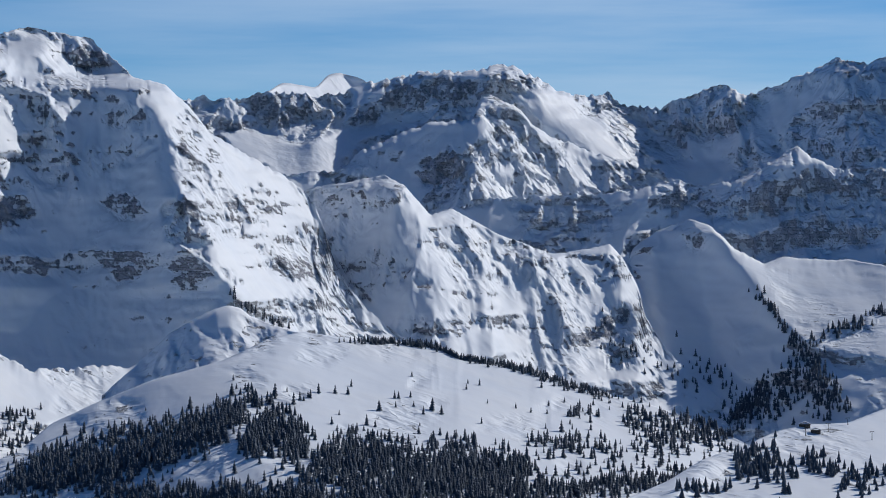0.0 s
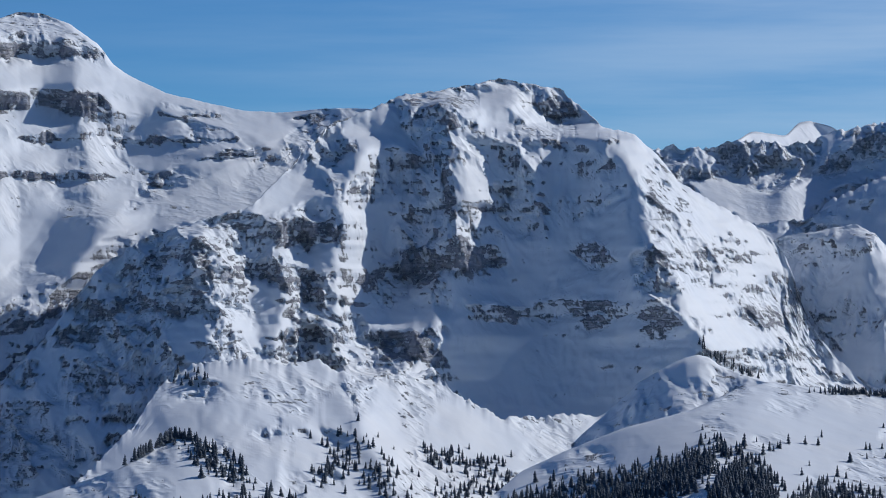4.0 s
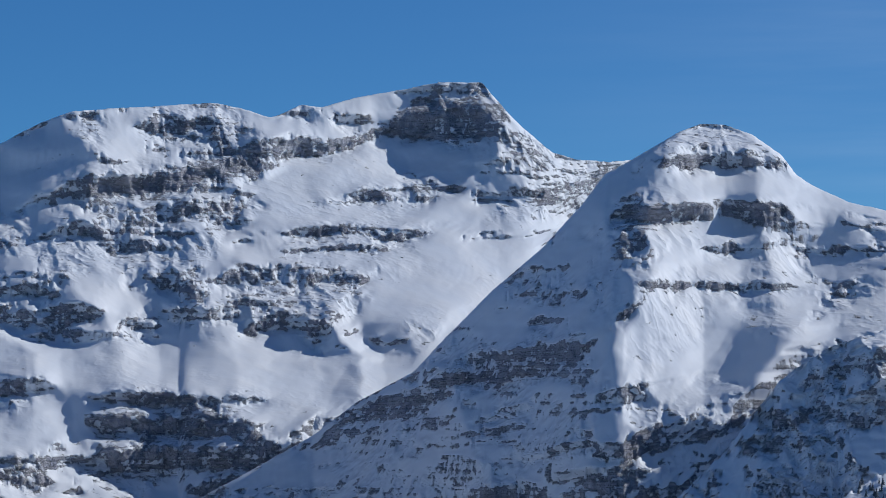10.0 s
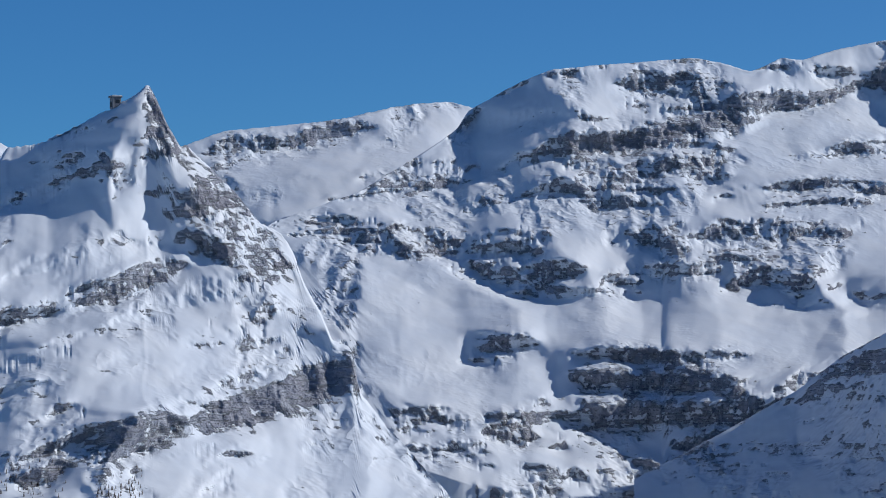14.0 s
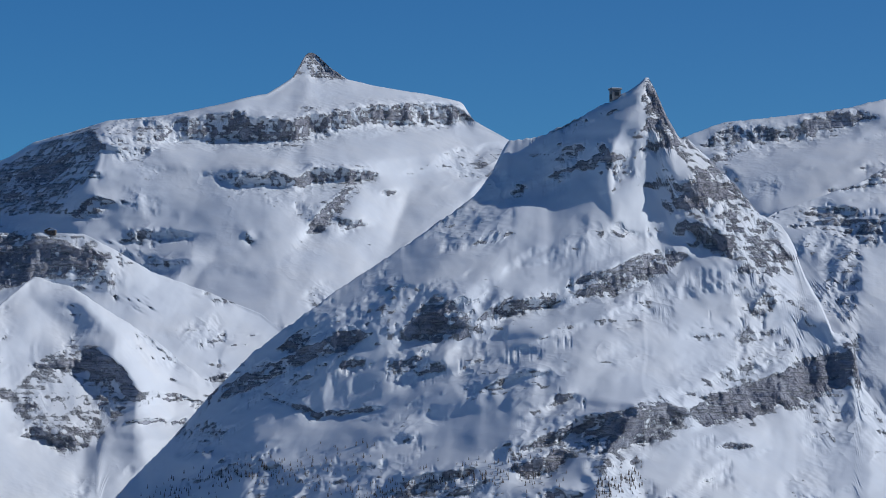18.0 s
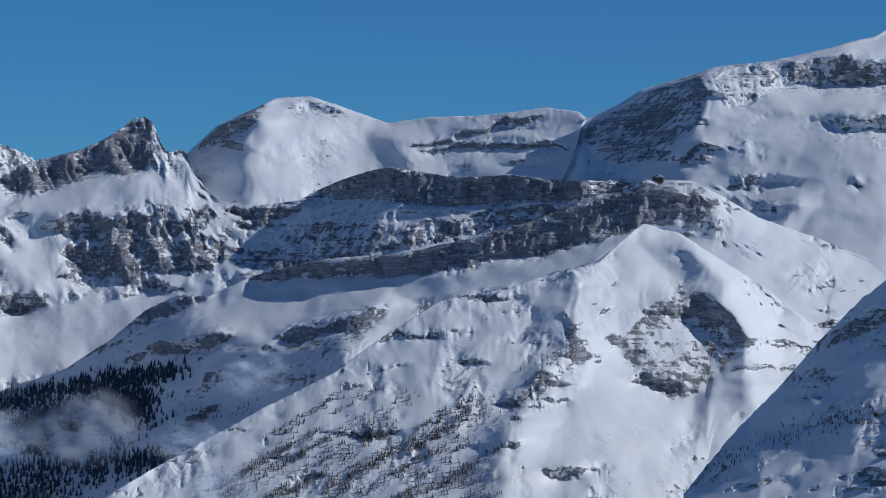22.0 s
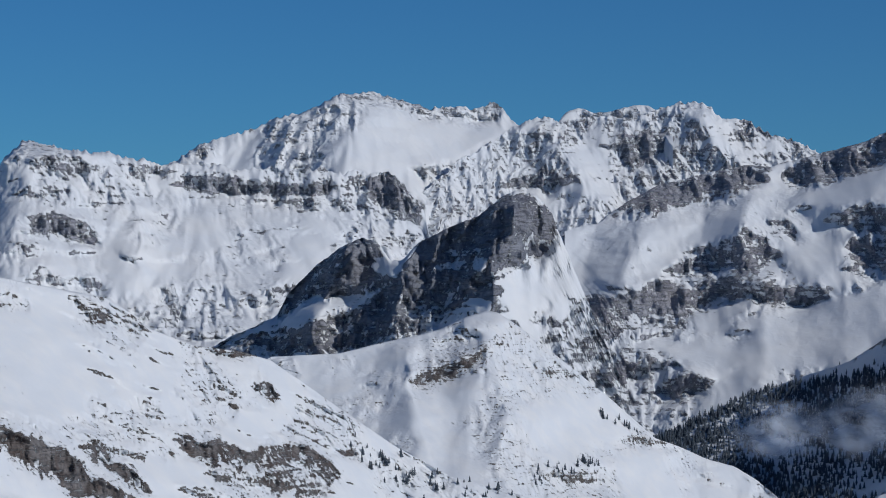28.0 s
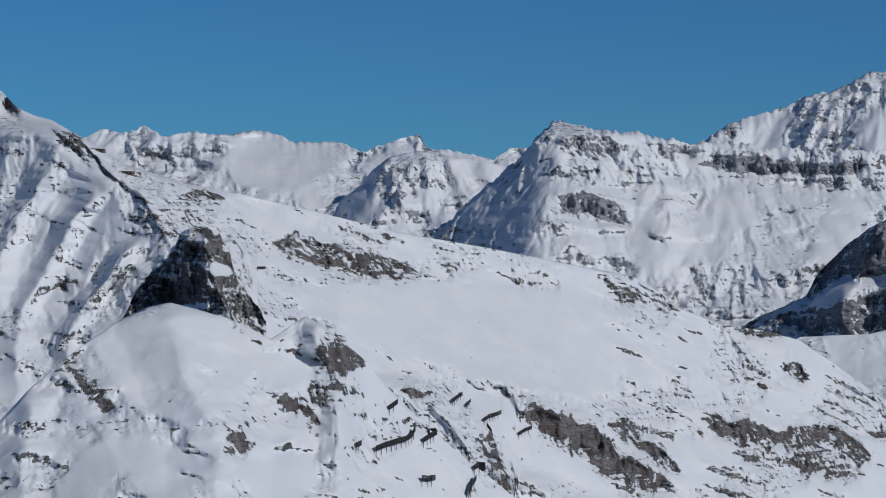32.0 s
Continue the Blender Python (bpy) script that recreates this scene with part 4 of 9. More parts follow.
mountain("summit", "mountain", "long flat-topped summit with a dark cliff and snow terraces", [(-37.61, 1.85), (-36.41, 2.65), (-34.74, 3.23), (-33.40, 4.04), (-32.73, 4.50), (-32.50, 4.87), (-31.82, 5.25), (-31.37, 5.48), (-30.80, 5.70), (-29.89, 5.78), (-29.09, 5.83), (-27.94, 5.91), (-27.36, 5.80), (-26.79, 5.62), (-26.56, 5.69), (-26.16, 5.89), (-25.75, 5.83), (-25.06, 6.03), (-24.14, 6.19), (-23.34, 6.35), (-22.48, 6.34), (-22.31, 6.14), (-21.96, 5.74), (-21.62, 5.40), (-21.05, 4.93), (-20.60, 4.79), (-19.91, 4.73), (-19.34, 4.78), (-18.22, 4.07), (-16.99, 2.36)],
         [(-37.58, -1.06), (-34.69, -1.97), (-31.31, -3.11), (-24.48, -3.11), (-17.01, -1.26)], [(-41, 3930), (-35, 4060), (-29, 4290), (-16, 4440)], GREY, slope=33, toe=30, strata=0.5, period=0.4, tilt=0.02, ribs=0.55, rib=0.5, lean=-0.3, bare=0.28, crag=0.45, flute=0.7, whole=0.5, firm=0.18, blend=2.5, cliff=CLIFF, aspect=0.35, seed=28, jag=0.014,
         bands=[[(-24.72, 5.32, 0.115), (-24.03, 5.40, 0.206), (-23.00, 5.52, 0.298), (-22.19, 5.51, 0.252), (-21.85, 5.46, 0.092)], [(-31.36, 4.06, 0.115), (-30.22, 4.20, 0.229), (-28.85, 4.30, 0.206), (-27.70, 4.60, 0.252), (-26.84, 4.83, 0.344)], [(-26.79, 4.86, 0.160), (-25.87, 4.91, 0.138), (-24.72, 5.18, 0.092)], [(-29.65, 3.73, 0.115), (-28.62, 3.73, 0.160), (-27.47, 3.85, 0.206), (-26.90, 4.14, 0.092)], [(-29.66, 5.38, 0.092), (-28.97, 5.39, 0.206), (-27.48, 5.51, 0.138)], [(-31.36, 3.26, 0.080), (-30.22, 3.29, 0.092), (-29.30, 3.27, 0.080), (-28.16, 3.22, 0.069)], [(-26.78, 3.34, 0.069), (-25.63, 3.38, 0.103), (-24.49, 3.26, 0.115), (-23.34, 3.29, 0.069)], [(-25.41, 4.03, 0.092), (-24.72, 4.03, 0.160), (-24.03, 4.03, 0.092)], [(-24.03, 4.32, 0.069), (-23.34, 4.23, 0.138), (-22.65, 4.22, 0.092)], [(-22.08, 4.09, 0.069), (-21.40, 4.08, 0.138), (-20.71, 4.14, 0.057)], [(-26.78, 2.94, 0.115), (-25.63, 3.00, 0.092), (-24.14, 2.94, 0.103)], [(-27.93, 2.48, 0.069), (-26.32, 2.42, 0.138)], [(-25.86, 2.37, 0.115), (-25.06, 2.26, 0.229), (-24.60, 2.26, 0.138)], [(-29.53, 2.36, 0.115), (-28.38, 2.13, 0.252), (-27.92, 1.68, 0.183)], [(-27.46, 1.22, 0.160), (-26.78, 1.45, 0.138), (-25.29, 1.34, 0.160)], [(-30.65, -0.04, 0.069), (-29.51, -0.04, 0.138), (-28.37, -0.04, 0.115)], [(-27.92, -0.04, 0.092), (-26.66, -0.09, 0.092)], [(-30.54, -0.61, 0.252), (-29.28, -0.67, 0.275), (-27.91, -0.55, 0.275), (-26.77, -0.95, 0.160)], [(-30.42, -1.18, 0.138), (-28.83, -1.30, 0.206), (-26.77, -1.29, 0.206), (-25.86, -1.06, 0.138)], [(-34.74, 2.32, 0.229), (-33.84, 2.22, 0.275), (-32.48, 2.11, 0.183)], [(-34.74, 3.23, 0.115), (-33.62, 3.30, 0.160), (-32.27, 3.54, 0.115)], [(-32.71, 1.88, 0.160), (-31.34, 1.43, 0.183), (-29.98, 1.67, 0.183)], [(-32.47, 0.07, 0.160), (-31.00, 0.18, 0.115)], [(-32.45, -1.63, 0.229), (-30.98, -1.75, 0.275)]],
         spurs=[([(-28.38, 2.48), (-27.92, 1.45), (-27.46, 0.76)], 18, 1.3, 0.8), ([(-31.12, 2.58), (-30.21, 1.67), (-29.75, 0.98)], 18, 1.0, 0.8), ([(-22.31, 6.26), (-21.74, 4.88), (-21.51, 4.08)], 35, 1.0, 0.9), ([(-26.79, 5.57), (-27.02, 4.66), (-28.39, 4.08)], 35, 1.6, 0.9), ([(-25.17, 2.37), (-25.63, 1.45), (-24.94, 0.77)], 30, 0.8, 0.5), ([(-34.52, 3.00), (-33.38, 1.88), (-31.57, 0.86)], 30, 1.2, 0.6)],
         zones=[([(-26.79, 4.43, 0.229), (-24.49, 4.78, 0.344), (-21.05, 4.48, 0.286)], 27), ([(-27.93, 2.94, 0.172), (-23.34, 2.71, 0.206)], 28), ([(-23.57, 3.57, 0.286), (-20.83, 3.85, 0.286)], 24), ([(-36.39, 0.96, 0.688), (-34.72, 1.19, 0.573), (-33.04, 0.86, 0.573), (-31.34, 0.41, 0.401), (-27.92, 0.53, 0.344), (-24.71, 0.37, 0.344)], 24), ([(-24.14, 1.80, 0.458), (-22.43, 2.37, 0.458)], 24), ([(-32.50, 4.73, 0.344), (-31.82, 4.40, 0.573), (-30.91, 3.95, 0.458)], 55)],
         patches=[([(-26.79, 4.54), (-24.83, 5.12), (-24.14, 4.43), (-25.41, 4.09), (-26.78, 3.97), (-27.47, 3.97)], 0.6, 30, -0.15, 0.8), ([(-24.26, 5.00), (-22.31, 5.23), (-22.08, 4.89), (-22.88, 4.32), (-23.80, 4.43)], -1.7, 0, -0.1, 0.6), ([(-26.78, 3.86), (-25.29, 3.86), (-23.34, 3.86), (-22.42, 3.51), (-21.28, 3.28), (-23.34, 3.29), (-24.95, 3.46), (-26.78, 3.40), (-27.93, 2.94)], 0.4, 28, -0.1, 0.7), ([(-24.49, 2.94), (-21.05, 3.28), (-21.28, 2.94), (-22.66, 1.46), (-23.80, 0.43), (-24.94, -0.03), (-25.63, -0.38), (-26.55, 0.53), (-25.17, 1.00), (-24.72, 1.68)], 0.5, 26, -0.15, 0.85), ([(-34.73, 1.98), (-33.27, 1.77), (-31.68, 0.98), (-29.75, 1.10), (-27.92, 0.99), (-27.69, 0.53), (-25.63, 0.77), (-25.40, -0.15), (-26.54, -0.84), (-27.92, -0.04), (-30.43, -0.04), (-30.76, -0.84), (-32.46, -1.30), (-34.71, -0.62)], 0.4, 25, -0.12, 0.85), ([(-32.16, 4.96), (-31.03, 5.54), (-30.00, 4.53), (-30.45, 4.18), (-31.36, 4.06), (-32.15, 3.59), (-32.50, 4.39)], -1.6, 0, -0.1, 0.7), ([(-30.54, -0.16), (-28.15, 0.07), (-26.08, -0.95), (-25.74, -1.29), (-26.77, -2.23), (-30.41, -2.23), (-30.76, -0.95)], -0.2, 0, 0.27, 0), ([(-32.93, 1.88), (-32.48, 2.11), (-31.00, 1.55), (-31.45, 0.98), (-31.91, 1.09)], -1.1, 0, 0.05, 0.1), ([(-29.64, 2.13), (-28.38, 2.36), (-27.92, 1.45), (-28.61, 1.10), (-29.75, 1.56)], 0.2, 0, 0.1, 0)])
mountain("shoulder", "mountain", "lower snow-topped shoulder with a rocky rim", [(-39.66, 3.49), (-38.77, 3.84), (-38.09, 4.24), (-37.42, 4.47), (-36.28, 4.58), (-35.14, 4.70), (-34.57, 4.83), (-33.77, 5.00), (-32.85, 5.06), (-32.39, 4.93), (-31.70, 4.54), (-30.78, 3.51)],
         [(-39.65, 1.91), (-30.79, 1.91)], [(-40, 4380), (-30, 4560)], GREY, slope=38, toe=26, strata=0.25, ribs=0.5, rib=0.35, bare=0.24, cell=1.25, seed=31,
         bands=[[(-38.09, 4.01, 0.092), (-37.19, 4.13, 0.206), (-36.28, 4.25, 0.183), (-34.91, 4.48, 0.160), (-34.22, 4.60, 0.092)], [(-37.98, 3.62, 0.069), (-36.85, 3.91, 0.092)]])
mountain("glacierhorn", "mountain", "snow plateau peak with a small pyramid top and a cliff rim", [(-53.19, 1.78), (-52.80, 2.58), (-52.56, 3.42), (-51.84, 3.73), (-51.39, 4.02), (-50.59, 4.25), (-49.91, 4.47), (-48.76, 4.59), (-47.73, 4.80), (-47.16, 4.95), (-46.75, 5.04), (-46.75, 5.01), (-46.41, 5.22), (-46.18, 5.38), (-46.01, 5.68), (-45.92, 5.84), (-45.84, 5.89), (-45.71, 5.85), (-45.57, 5.72), (-45.41, 5.56), (-45.23, 5.45), (-45.07, 5.34), (-44.40, 5.19), (-43.25, 5.01), (-42.74, 4.88), (-42.51, 4.52), (-41.82, 4.14), (-40.97, 3.52), (-40.29, 2.50)],
         [(-53.18, 0.42), (-50.57, -0.60), (-47.82, -2.31), (-44.85, -0.02), (-40.29, 0.44)], [(-52, 4400), (-38, 4500)], GREY, slope=32, toe=30, strata=0.2, ribs=0.4, rib=0.6, lean=0.4, bare=0.12, crag=0.28, flute=0.35, firm=0.06, whole=0.8, blend=2.5, cliff=CLIFF, aspect=0.45, seed=34, jag=0.008,
         bands=[[(-50.13, 4.17, 0.138), (-49.45, 4.22, 0.275), (-48.30, 4.32, 0.275), (-47.15, 4.30, 0.275), (-46.47, 4.28, 0.298), (-45.43, 4.42, 0.206), (-44.51, 4.59, 0.229), (-43.37, 4.63, 0.252), (-42.51, 4.67, 0.206)], [(-47.61, 3.20, 0.057), (-46.69, 3.24, 0.138), (-45.32, 3.41, 0.160), (-44.28, 3.41, 0.138)], [(-50.02, 4.08, 0.138), (-49.67, 3.74, 0.183), (-48.76, 3.92, 0.092)], [(-50.75, 2.48, 0.160), (-50.13, 2.71, 0.183), (-49.67, 2.83, 0.115)], [(-47.15, 2.21, 0.103), (-46.98, 2.09, 0.103)], [(-46.00, 2.27, 0.092), (-45.66, 2.44, 0.138), (-45.20, 2.96, 0.206), (-44.86, 3.30, 0.160)], [(-49.78, 1.34, 0.057), (-48.75, 1.57, 0.103), (-48.12, 1.80, 0.103)], [(-50.34, 0.48, 0.092), (-49.66, 0.43, 0.138), (-49.20, 0.48, 0.092)], [(-48.74, -0.03, 0.160), (-48.06, 0.09, 0.138), (-47.37, 0.32, 0.092)], [(-51.95, 3.16, 0.115), (-51.04, 3.50, 0.206), (-50.36, 3.85, 0.160)]],
         spurs=[([(-49.85, 4.47), (-50.07, 3.40), (-50.58, 2.25), (-50.92, 1.34)], 75, 2.4, 2.2), ([(-45.80, 5.88), (-45.80, 5.50), (-45.89, 5.30)], 6, 0.35, 0.35), ([(-48.18, 2.15), (-48.29, 1.69), (-48.75, 1.12)], 25, 0.9, 0.5)],
         zones=[([(-48.76, 3.80, 0.252), (-45.43, 3.89, 0.286), (-42.34, 4.24, 0.172)], 17), ([(-49.66, 1.34, 0.573), (-46.00, 1.58, 1.031)], 28)],
         patches=[([(-49.82, 4.51), (-46.84, 5.09), (-45.92, 5.42), (-45.12, 5.31), (-43.41, 5.07), (-42.84, 4.89), (-45.12, 4.74), (-46.26, 4.46), (-47.29, 4.69), (-47.98, 4.52)], 0.3, 22, -0.2, 0.95), ([(-48.56, 3.94), (-45.69, 4.11), (-42.50, 4.38), (-41.71, 4.15), (-43.98, 3.71), (-46.84, 3.49), (-47.98, 3.49)], 0.3, 19, -0.15, 0.95), ([(-52.34, 3.36), (-50.97, 4.17), (-50.05, 4.40), (-50.10, 3.60), (-50.39, 3.14), (-50.96, 2.57), (-52.34, 2.56), (-52.57, 3.25)], -0.95, 0, 0.72, 0), ([(-49.82, 3.26), (-48.21, 3.49), (-46.83, 2.80), (-45.12, 2.23), (-43.64, 2.79), (-42.51, 3.13), (-45.69, 1.20), (-46.83, 0.17), (-47.98, -0.29), (-49.58, 0.62), (-50.27, 1.42), (-48.21, 2.00), (-48.44, 2.69)], 0.45, 30, -0.12, 0.85), ([(-46.72, 5.08), (-45.86, 5.88), (-45.06, 5.33), (-46.15, 5.37)], 0.3, 55, 0.50, 0)])
mountain("skull", "mountain", "ribbed snow and rock slope below the cliff", [(-63.12, -4.69), (-61.35, -3.65), (-60.23, -3.04), (-59.10, -2.42), (-57.63, -1.69), (-56.61, -0.95), (-55.47, -0.23), (-54.10, 0.02), (-53.18, 0.34), (-52.26, 0.57), (-51.37, 1.33), (-50.58, 1.11), (-49.89, 0.65), (-48.97, 0.08), (-47.83, -0.83), (-46.45, -1.85), (-45.31, -2.88)],
         [(-63.12, -5.24), (-59.10, -5.30), (-47.13, -4.58)], [(-62, 3400), (-53, 3600), (-44, 3700)], GREY, slope=34, toe=28, strata=0.2, ribs=0.5, rib=0.45, lean=0.5, bare=0.26, crag=0.38, flute=0.8, blend=2.5, cliff=CLIFF, seed=37,
         bands=[[(-53.06, -0.49, 0.229), (-52.78, -1.06, 0.458), (-52.49, -1.40, 0.229)], [(-54.06, -2.30, 0.160), (-53.50, -2.08, 0.229), (-53.06, -1.63, 0.160)], [(-55.09, -0.15, 0.069), (-54.42, -0.15, 0.103), (-53.63, -0.10, 0.069)]],
         spurs=[([(-52.68, 1.10), (-52.73, -0.04), (-52.83, -1.17), (-54.17, -3.09)], 28, 0.8, 0.9), ([(-50.58, 1.11), (-49.77, 0.20), (-49.20, -0.94)], 45, 1.0, 0.7)],
         patches=[([(-52.55, -1.44), (-51.87, -1.67), (-51.18, -2.35), (-50.26, -2.12), (-50.38, -2.92), (-51.86, -3.51), (-53.91, -3.51), (-53.69, -2.47), (-52.78, -2.35)], 0.7, 27, -0.15, 0.9), ([(-52.44, -0.30), (-50.96, -0.07), (-50.04, -0.30), (-49.12, -0.98), (-49.24, -1.44), (-50.26, -1.90), (-50.95, -2.24), (-51.52, -1.67), (-52.10, -1.21)], -0.2, 0, 0.27, 0), ([(-51.19, 1.08), (-50.38, 0.39), (-50.73, -0.07), (-51.87, 0.16), (-52.56, -0.18), (-52.33, 0.39)], 0.6, 30, -0.1, 0.8), ([(-50.26, -2.01), (-48.21, -1.89), (-47.98, -2.58), (-50.38, -2.92)], -0.9, 26, -0.1, 0.9), ([(-49.58, 0.16), (-48.55, -0.29), (-48.78, -0.98), (-49.12, -1.32), (-49.81, -0.30)], 0.7, 32, -0.1, 0.6)])
mountain("stationpeak", "mountain", "rocky horn with a cable car station and long snow ramps", [(-50.55, -4.13), (-49.53, -2.88), (-48.62, -1.97), (-47.83, -1.06), (-46.91, -0.14), (-45.20, 1.12), (-43.71, 2.10), (-42.45, 3.01), (-42.11, 3.53), (-41.82, 4.10), (-41.20, 4.19), (-40.40, 4.55), (-39.72, 4.93), (-39.32, 5.13), (-38.98, 5.39), (-38.81, 5.10), (-38.64, 4.70), (-38.36, 4.17), (-38.23, 4.20), (-37.66, 3.65), (-37.20, 3.20), (-36.74, 2.62), (-36.29, 2.39), (-36.06, 2.05), (-35.83, 1.36), (-35.49, 0.79), (-35.26, 0.22), (-34.86, 0.08), (-34.72, -0.81), (-34.35, -1.29), (-33.56, -2.17), (-32.77, -3.07)],
         [(-48.73, -4.70), (-43.71, -4.69), (-37.66, -4.45), (-32.78, -4.54)], [(-49, 2535), (-41, 2760), (-36, 2830)], GREY, slope=40, toe=22, strata=0.42, period=0.5, tilt=0.35, ribs=0.4, rib=0.6, lean=1.0, bare=0.22, crag=0.4, flute=0.4, firm=0.2, whole=0.6, blend=4.0, cliff=CLIFF, aspect=-0.15, seed=41, jag=0.04,
         bands=[[(-39.10, 5.25, 0.115), (-38.81, 4.91, 0.252), (-38.41, 4.28, 0.160)], [(-38.58, 2.74, 0.160), (-37.89, 2.97, 0.298), (-37.20, 3.08, 0.252), (-36.74, 2.51, 0.160)], [(-38.35, 2.39, 0.138), (-37.43, 2.05, 0.252), (-36.63, 1.94, 0.458), (-35.94, 1.71, 0.344)], [(-44.18, 0.16, 0.115), (-43.21, 0.44, 0.390), (-42.64, 0.39, 0.206)], [(-45.70, -0.07, 0.160), (-45.08, 0.10, 0.229), (-44.52, 0.10, 0.138)], [(-46.55, -0.13, 0.160), (-45.65, 0.21, 0.206)], [(-42.53, 0.44, 0.138), (-41.55, 0.73, 0.183), (-40.64, 0.85, 0.138)], [(-40.53, 0.96, 0.160), (-39.72, 1.19, 0.183), (-38.81, 1.48, 0.138), (-38.12, 1.82, 0.092)], [(-39.95, -1.73, 0.252), (-39.03, -1.56, 0.344), (-38.12, -1.33, 0.275)], [(-38.12, -1.50, 0.252), (-36.52, -1.10, 0.321), (-35.38, -0.69, 0.344), (-34.75, -0.35, 0.390)], [(-38.12, -1.10, 0.092), (-37.09, -0.93, 0.115), (-35.83, -0.47, 0.138), (-35.03, -0.12, 0.115)], [(-42.46, -0.93, 0.057), (-41.55, -0.70, 0.103), (-40.87, -0.53, 0.080)], [(-41.78, -2.64, 0.206), (-41.09, -2.47, 0.275), (-40.41, -2.18, 0.183)], [(-37.55, -2.16, 0.057), (-36.75, -2.01, 0.069)], [(-42.70, 1.82, 0.069), (-42.36, 2.04, 0.092), (-41.56, 2.28, 0.069)], [(-41.79, 2.96, 0.138), (-41.39, 3.19, 0.115)], [(-40.07, 4.11, 0.206), (-39.73, 3.65, 0.183), (-39.50, 3.20, 0.160)], [(-44.19, 3.52, 0.046), (-42.93, 3.70, 0.115), (-41.79, 4.05, 0.115)], [(-34.75, -1.38, 0.092), (-34.35, -1.38, 0.115)], [(-33.56, -2.51, 0.092), (-32.32, -2.22, 0.160)], [(-44.63, 1.12, 0.034), (-43.95, 1.15, 0.046)], [(-46.99, -0.92, 0.046), (-45.64, -1.49, 0.057), (-44.17, -1.32, 0.057)], [(-38.35, 0.05, 0.034), (-37.20, 0.22, 0.057)]],
         spurs=[([(-39.95, 4.83), (-41.43, 2.95), (-43.71, 1.13), (-45.65, -0.48), (-47.14, -2.31)], 20, 1.6, 4.0), ([(-38.98, 5.39), (-38.46, 4.00), (-37.66, 2.39), (-36.63, 1.25), (-35.37, 0.33)], 45, 2.0, 1.4), ([(-39.73, 4.23), (-39.73, 3.08), (-39.50, 2.16)], 15, 1.4, 0.7), ([(-34.81, 0.10), (-34.81, -0.92), (-34.58, -1.72)], 16, 0.9, 0.5), ([(-39.95, -1.04), (-39.03, -1.27), (-39.95, -2.52)], 30, 1.0, 0.8), ([(-41.78, 0.56), (-40.87, 0.10), (-41.55, -1.04)], 20, 1.4, 1.4)],
         patches=[([(-41.84, 4.13), (-39.78, 5.05), (-39.21, 5.16), (-39.66, 4.25), (-39.78, 3.56), (-39.66, 2.41), (-40.58, 1.84), (-42.41, 0.81), (-43.10, 0.58), (-44.69, 0.34), (-46.96, -0.46), (-47.75, -0.34), (-46.06, 0.57), (-44.24, 1.83), (-43.33, 2.29), (-41.50, 3.56)], -0.75, 0, -0.06, 0.4), ([(-39.55, 4.25), (-38.98, 4.36), (-38.40, 3.67), (-38.63, 2.64), (-38.40, 2.19), (-39.20, 2.30), (-39.66, 2.76), (-39.78, 3.56)], 0.6, 40, 0.0, 0.1), ([(-38.98, 5.39), (-38.29, 4.25), (-37.26, 3.33), (-36.11, 2.30), (-35.89, 1.38), (-36.80, 1.38), (-37.71, 1.84), (-38.63, 2.64), (-38.40, 3.10), (-37.83, 3.22), (-38.52, 3.90), (-38.98, 4.70)], 0.4, 0, 0.55, 0), ([(-40.35, 2.18), (-38.29, 2.07), (-37.71, 1.61), (-39.55, 1.04), (-40.58, 0.81), (-41.27, 1.04)], 0.0, 30, -0.12, 0.7), ([(-42.86, -0.34), (-40.12, 0.47), (-38.40, 0.93), (-37.60, 0.58), (-37.14, -0.10), (-37.83, -0.90), (-39.43, -1.25), (-40.12, -1.02), (-41.26, -0.91), (-42.41, -0.91)], -0.25, 29, -0.12, 0.7), ([(-43.55, -1.02), (-40.57, -1.02), (-40.12, -1.25), (-41.03, -2.05), (-42.86, -2.62), (-45.81, -2.84), (-46.95, -2.16), (-44.69, -1.37)], -0.25, 26, -0.08, 0.4), ([(-37.83, -1.70), (-34.75, -0.90), (-34.53, -1.69), (-33.29, -2.70), (-34.42, -3.07), (-38.97, -3.09), (-38.74, -2.39)], 0.1, 29, -0.12, 0.7), ([(-44.01, 0.23), (-43.33, 1.03), (-42.52, 0.58), (-42.64, 0.12), (-43.09, -0.11)], -0.1, 62, 0.55, 0), ([(-37.83, -0.90), (-34.98, 0.01), (-34.42, -1.69), (-33.29, -2.82), (-34.42, -3.07), (-38.97, -3.09), (-39.43, -1.71)], -0.3, 0, -0.06, 0.5), ([(-49.20, -0.91), (-47.18, -0.46), (-45.49, -0.34), (-43.32, -0.91), (-44.69, -1.37), (-46.95, -2.16), (-48.52, -2.83), (-49.19, -3.07)], -1.5, 0, 0, 0.2), ([(-41.95, -2.16), (-39.89, -1.48), (-38.06, -1.25), (-34.87, -0.10), (-34.70, -0.78), (-37.83, -1.70), (-38.97, -2.05), (-39.89, -2.73), (-41.72, -2.73)], -0.4, 58, 0.45, 0)])
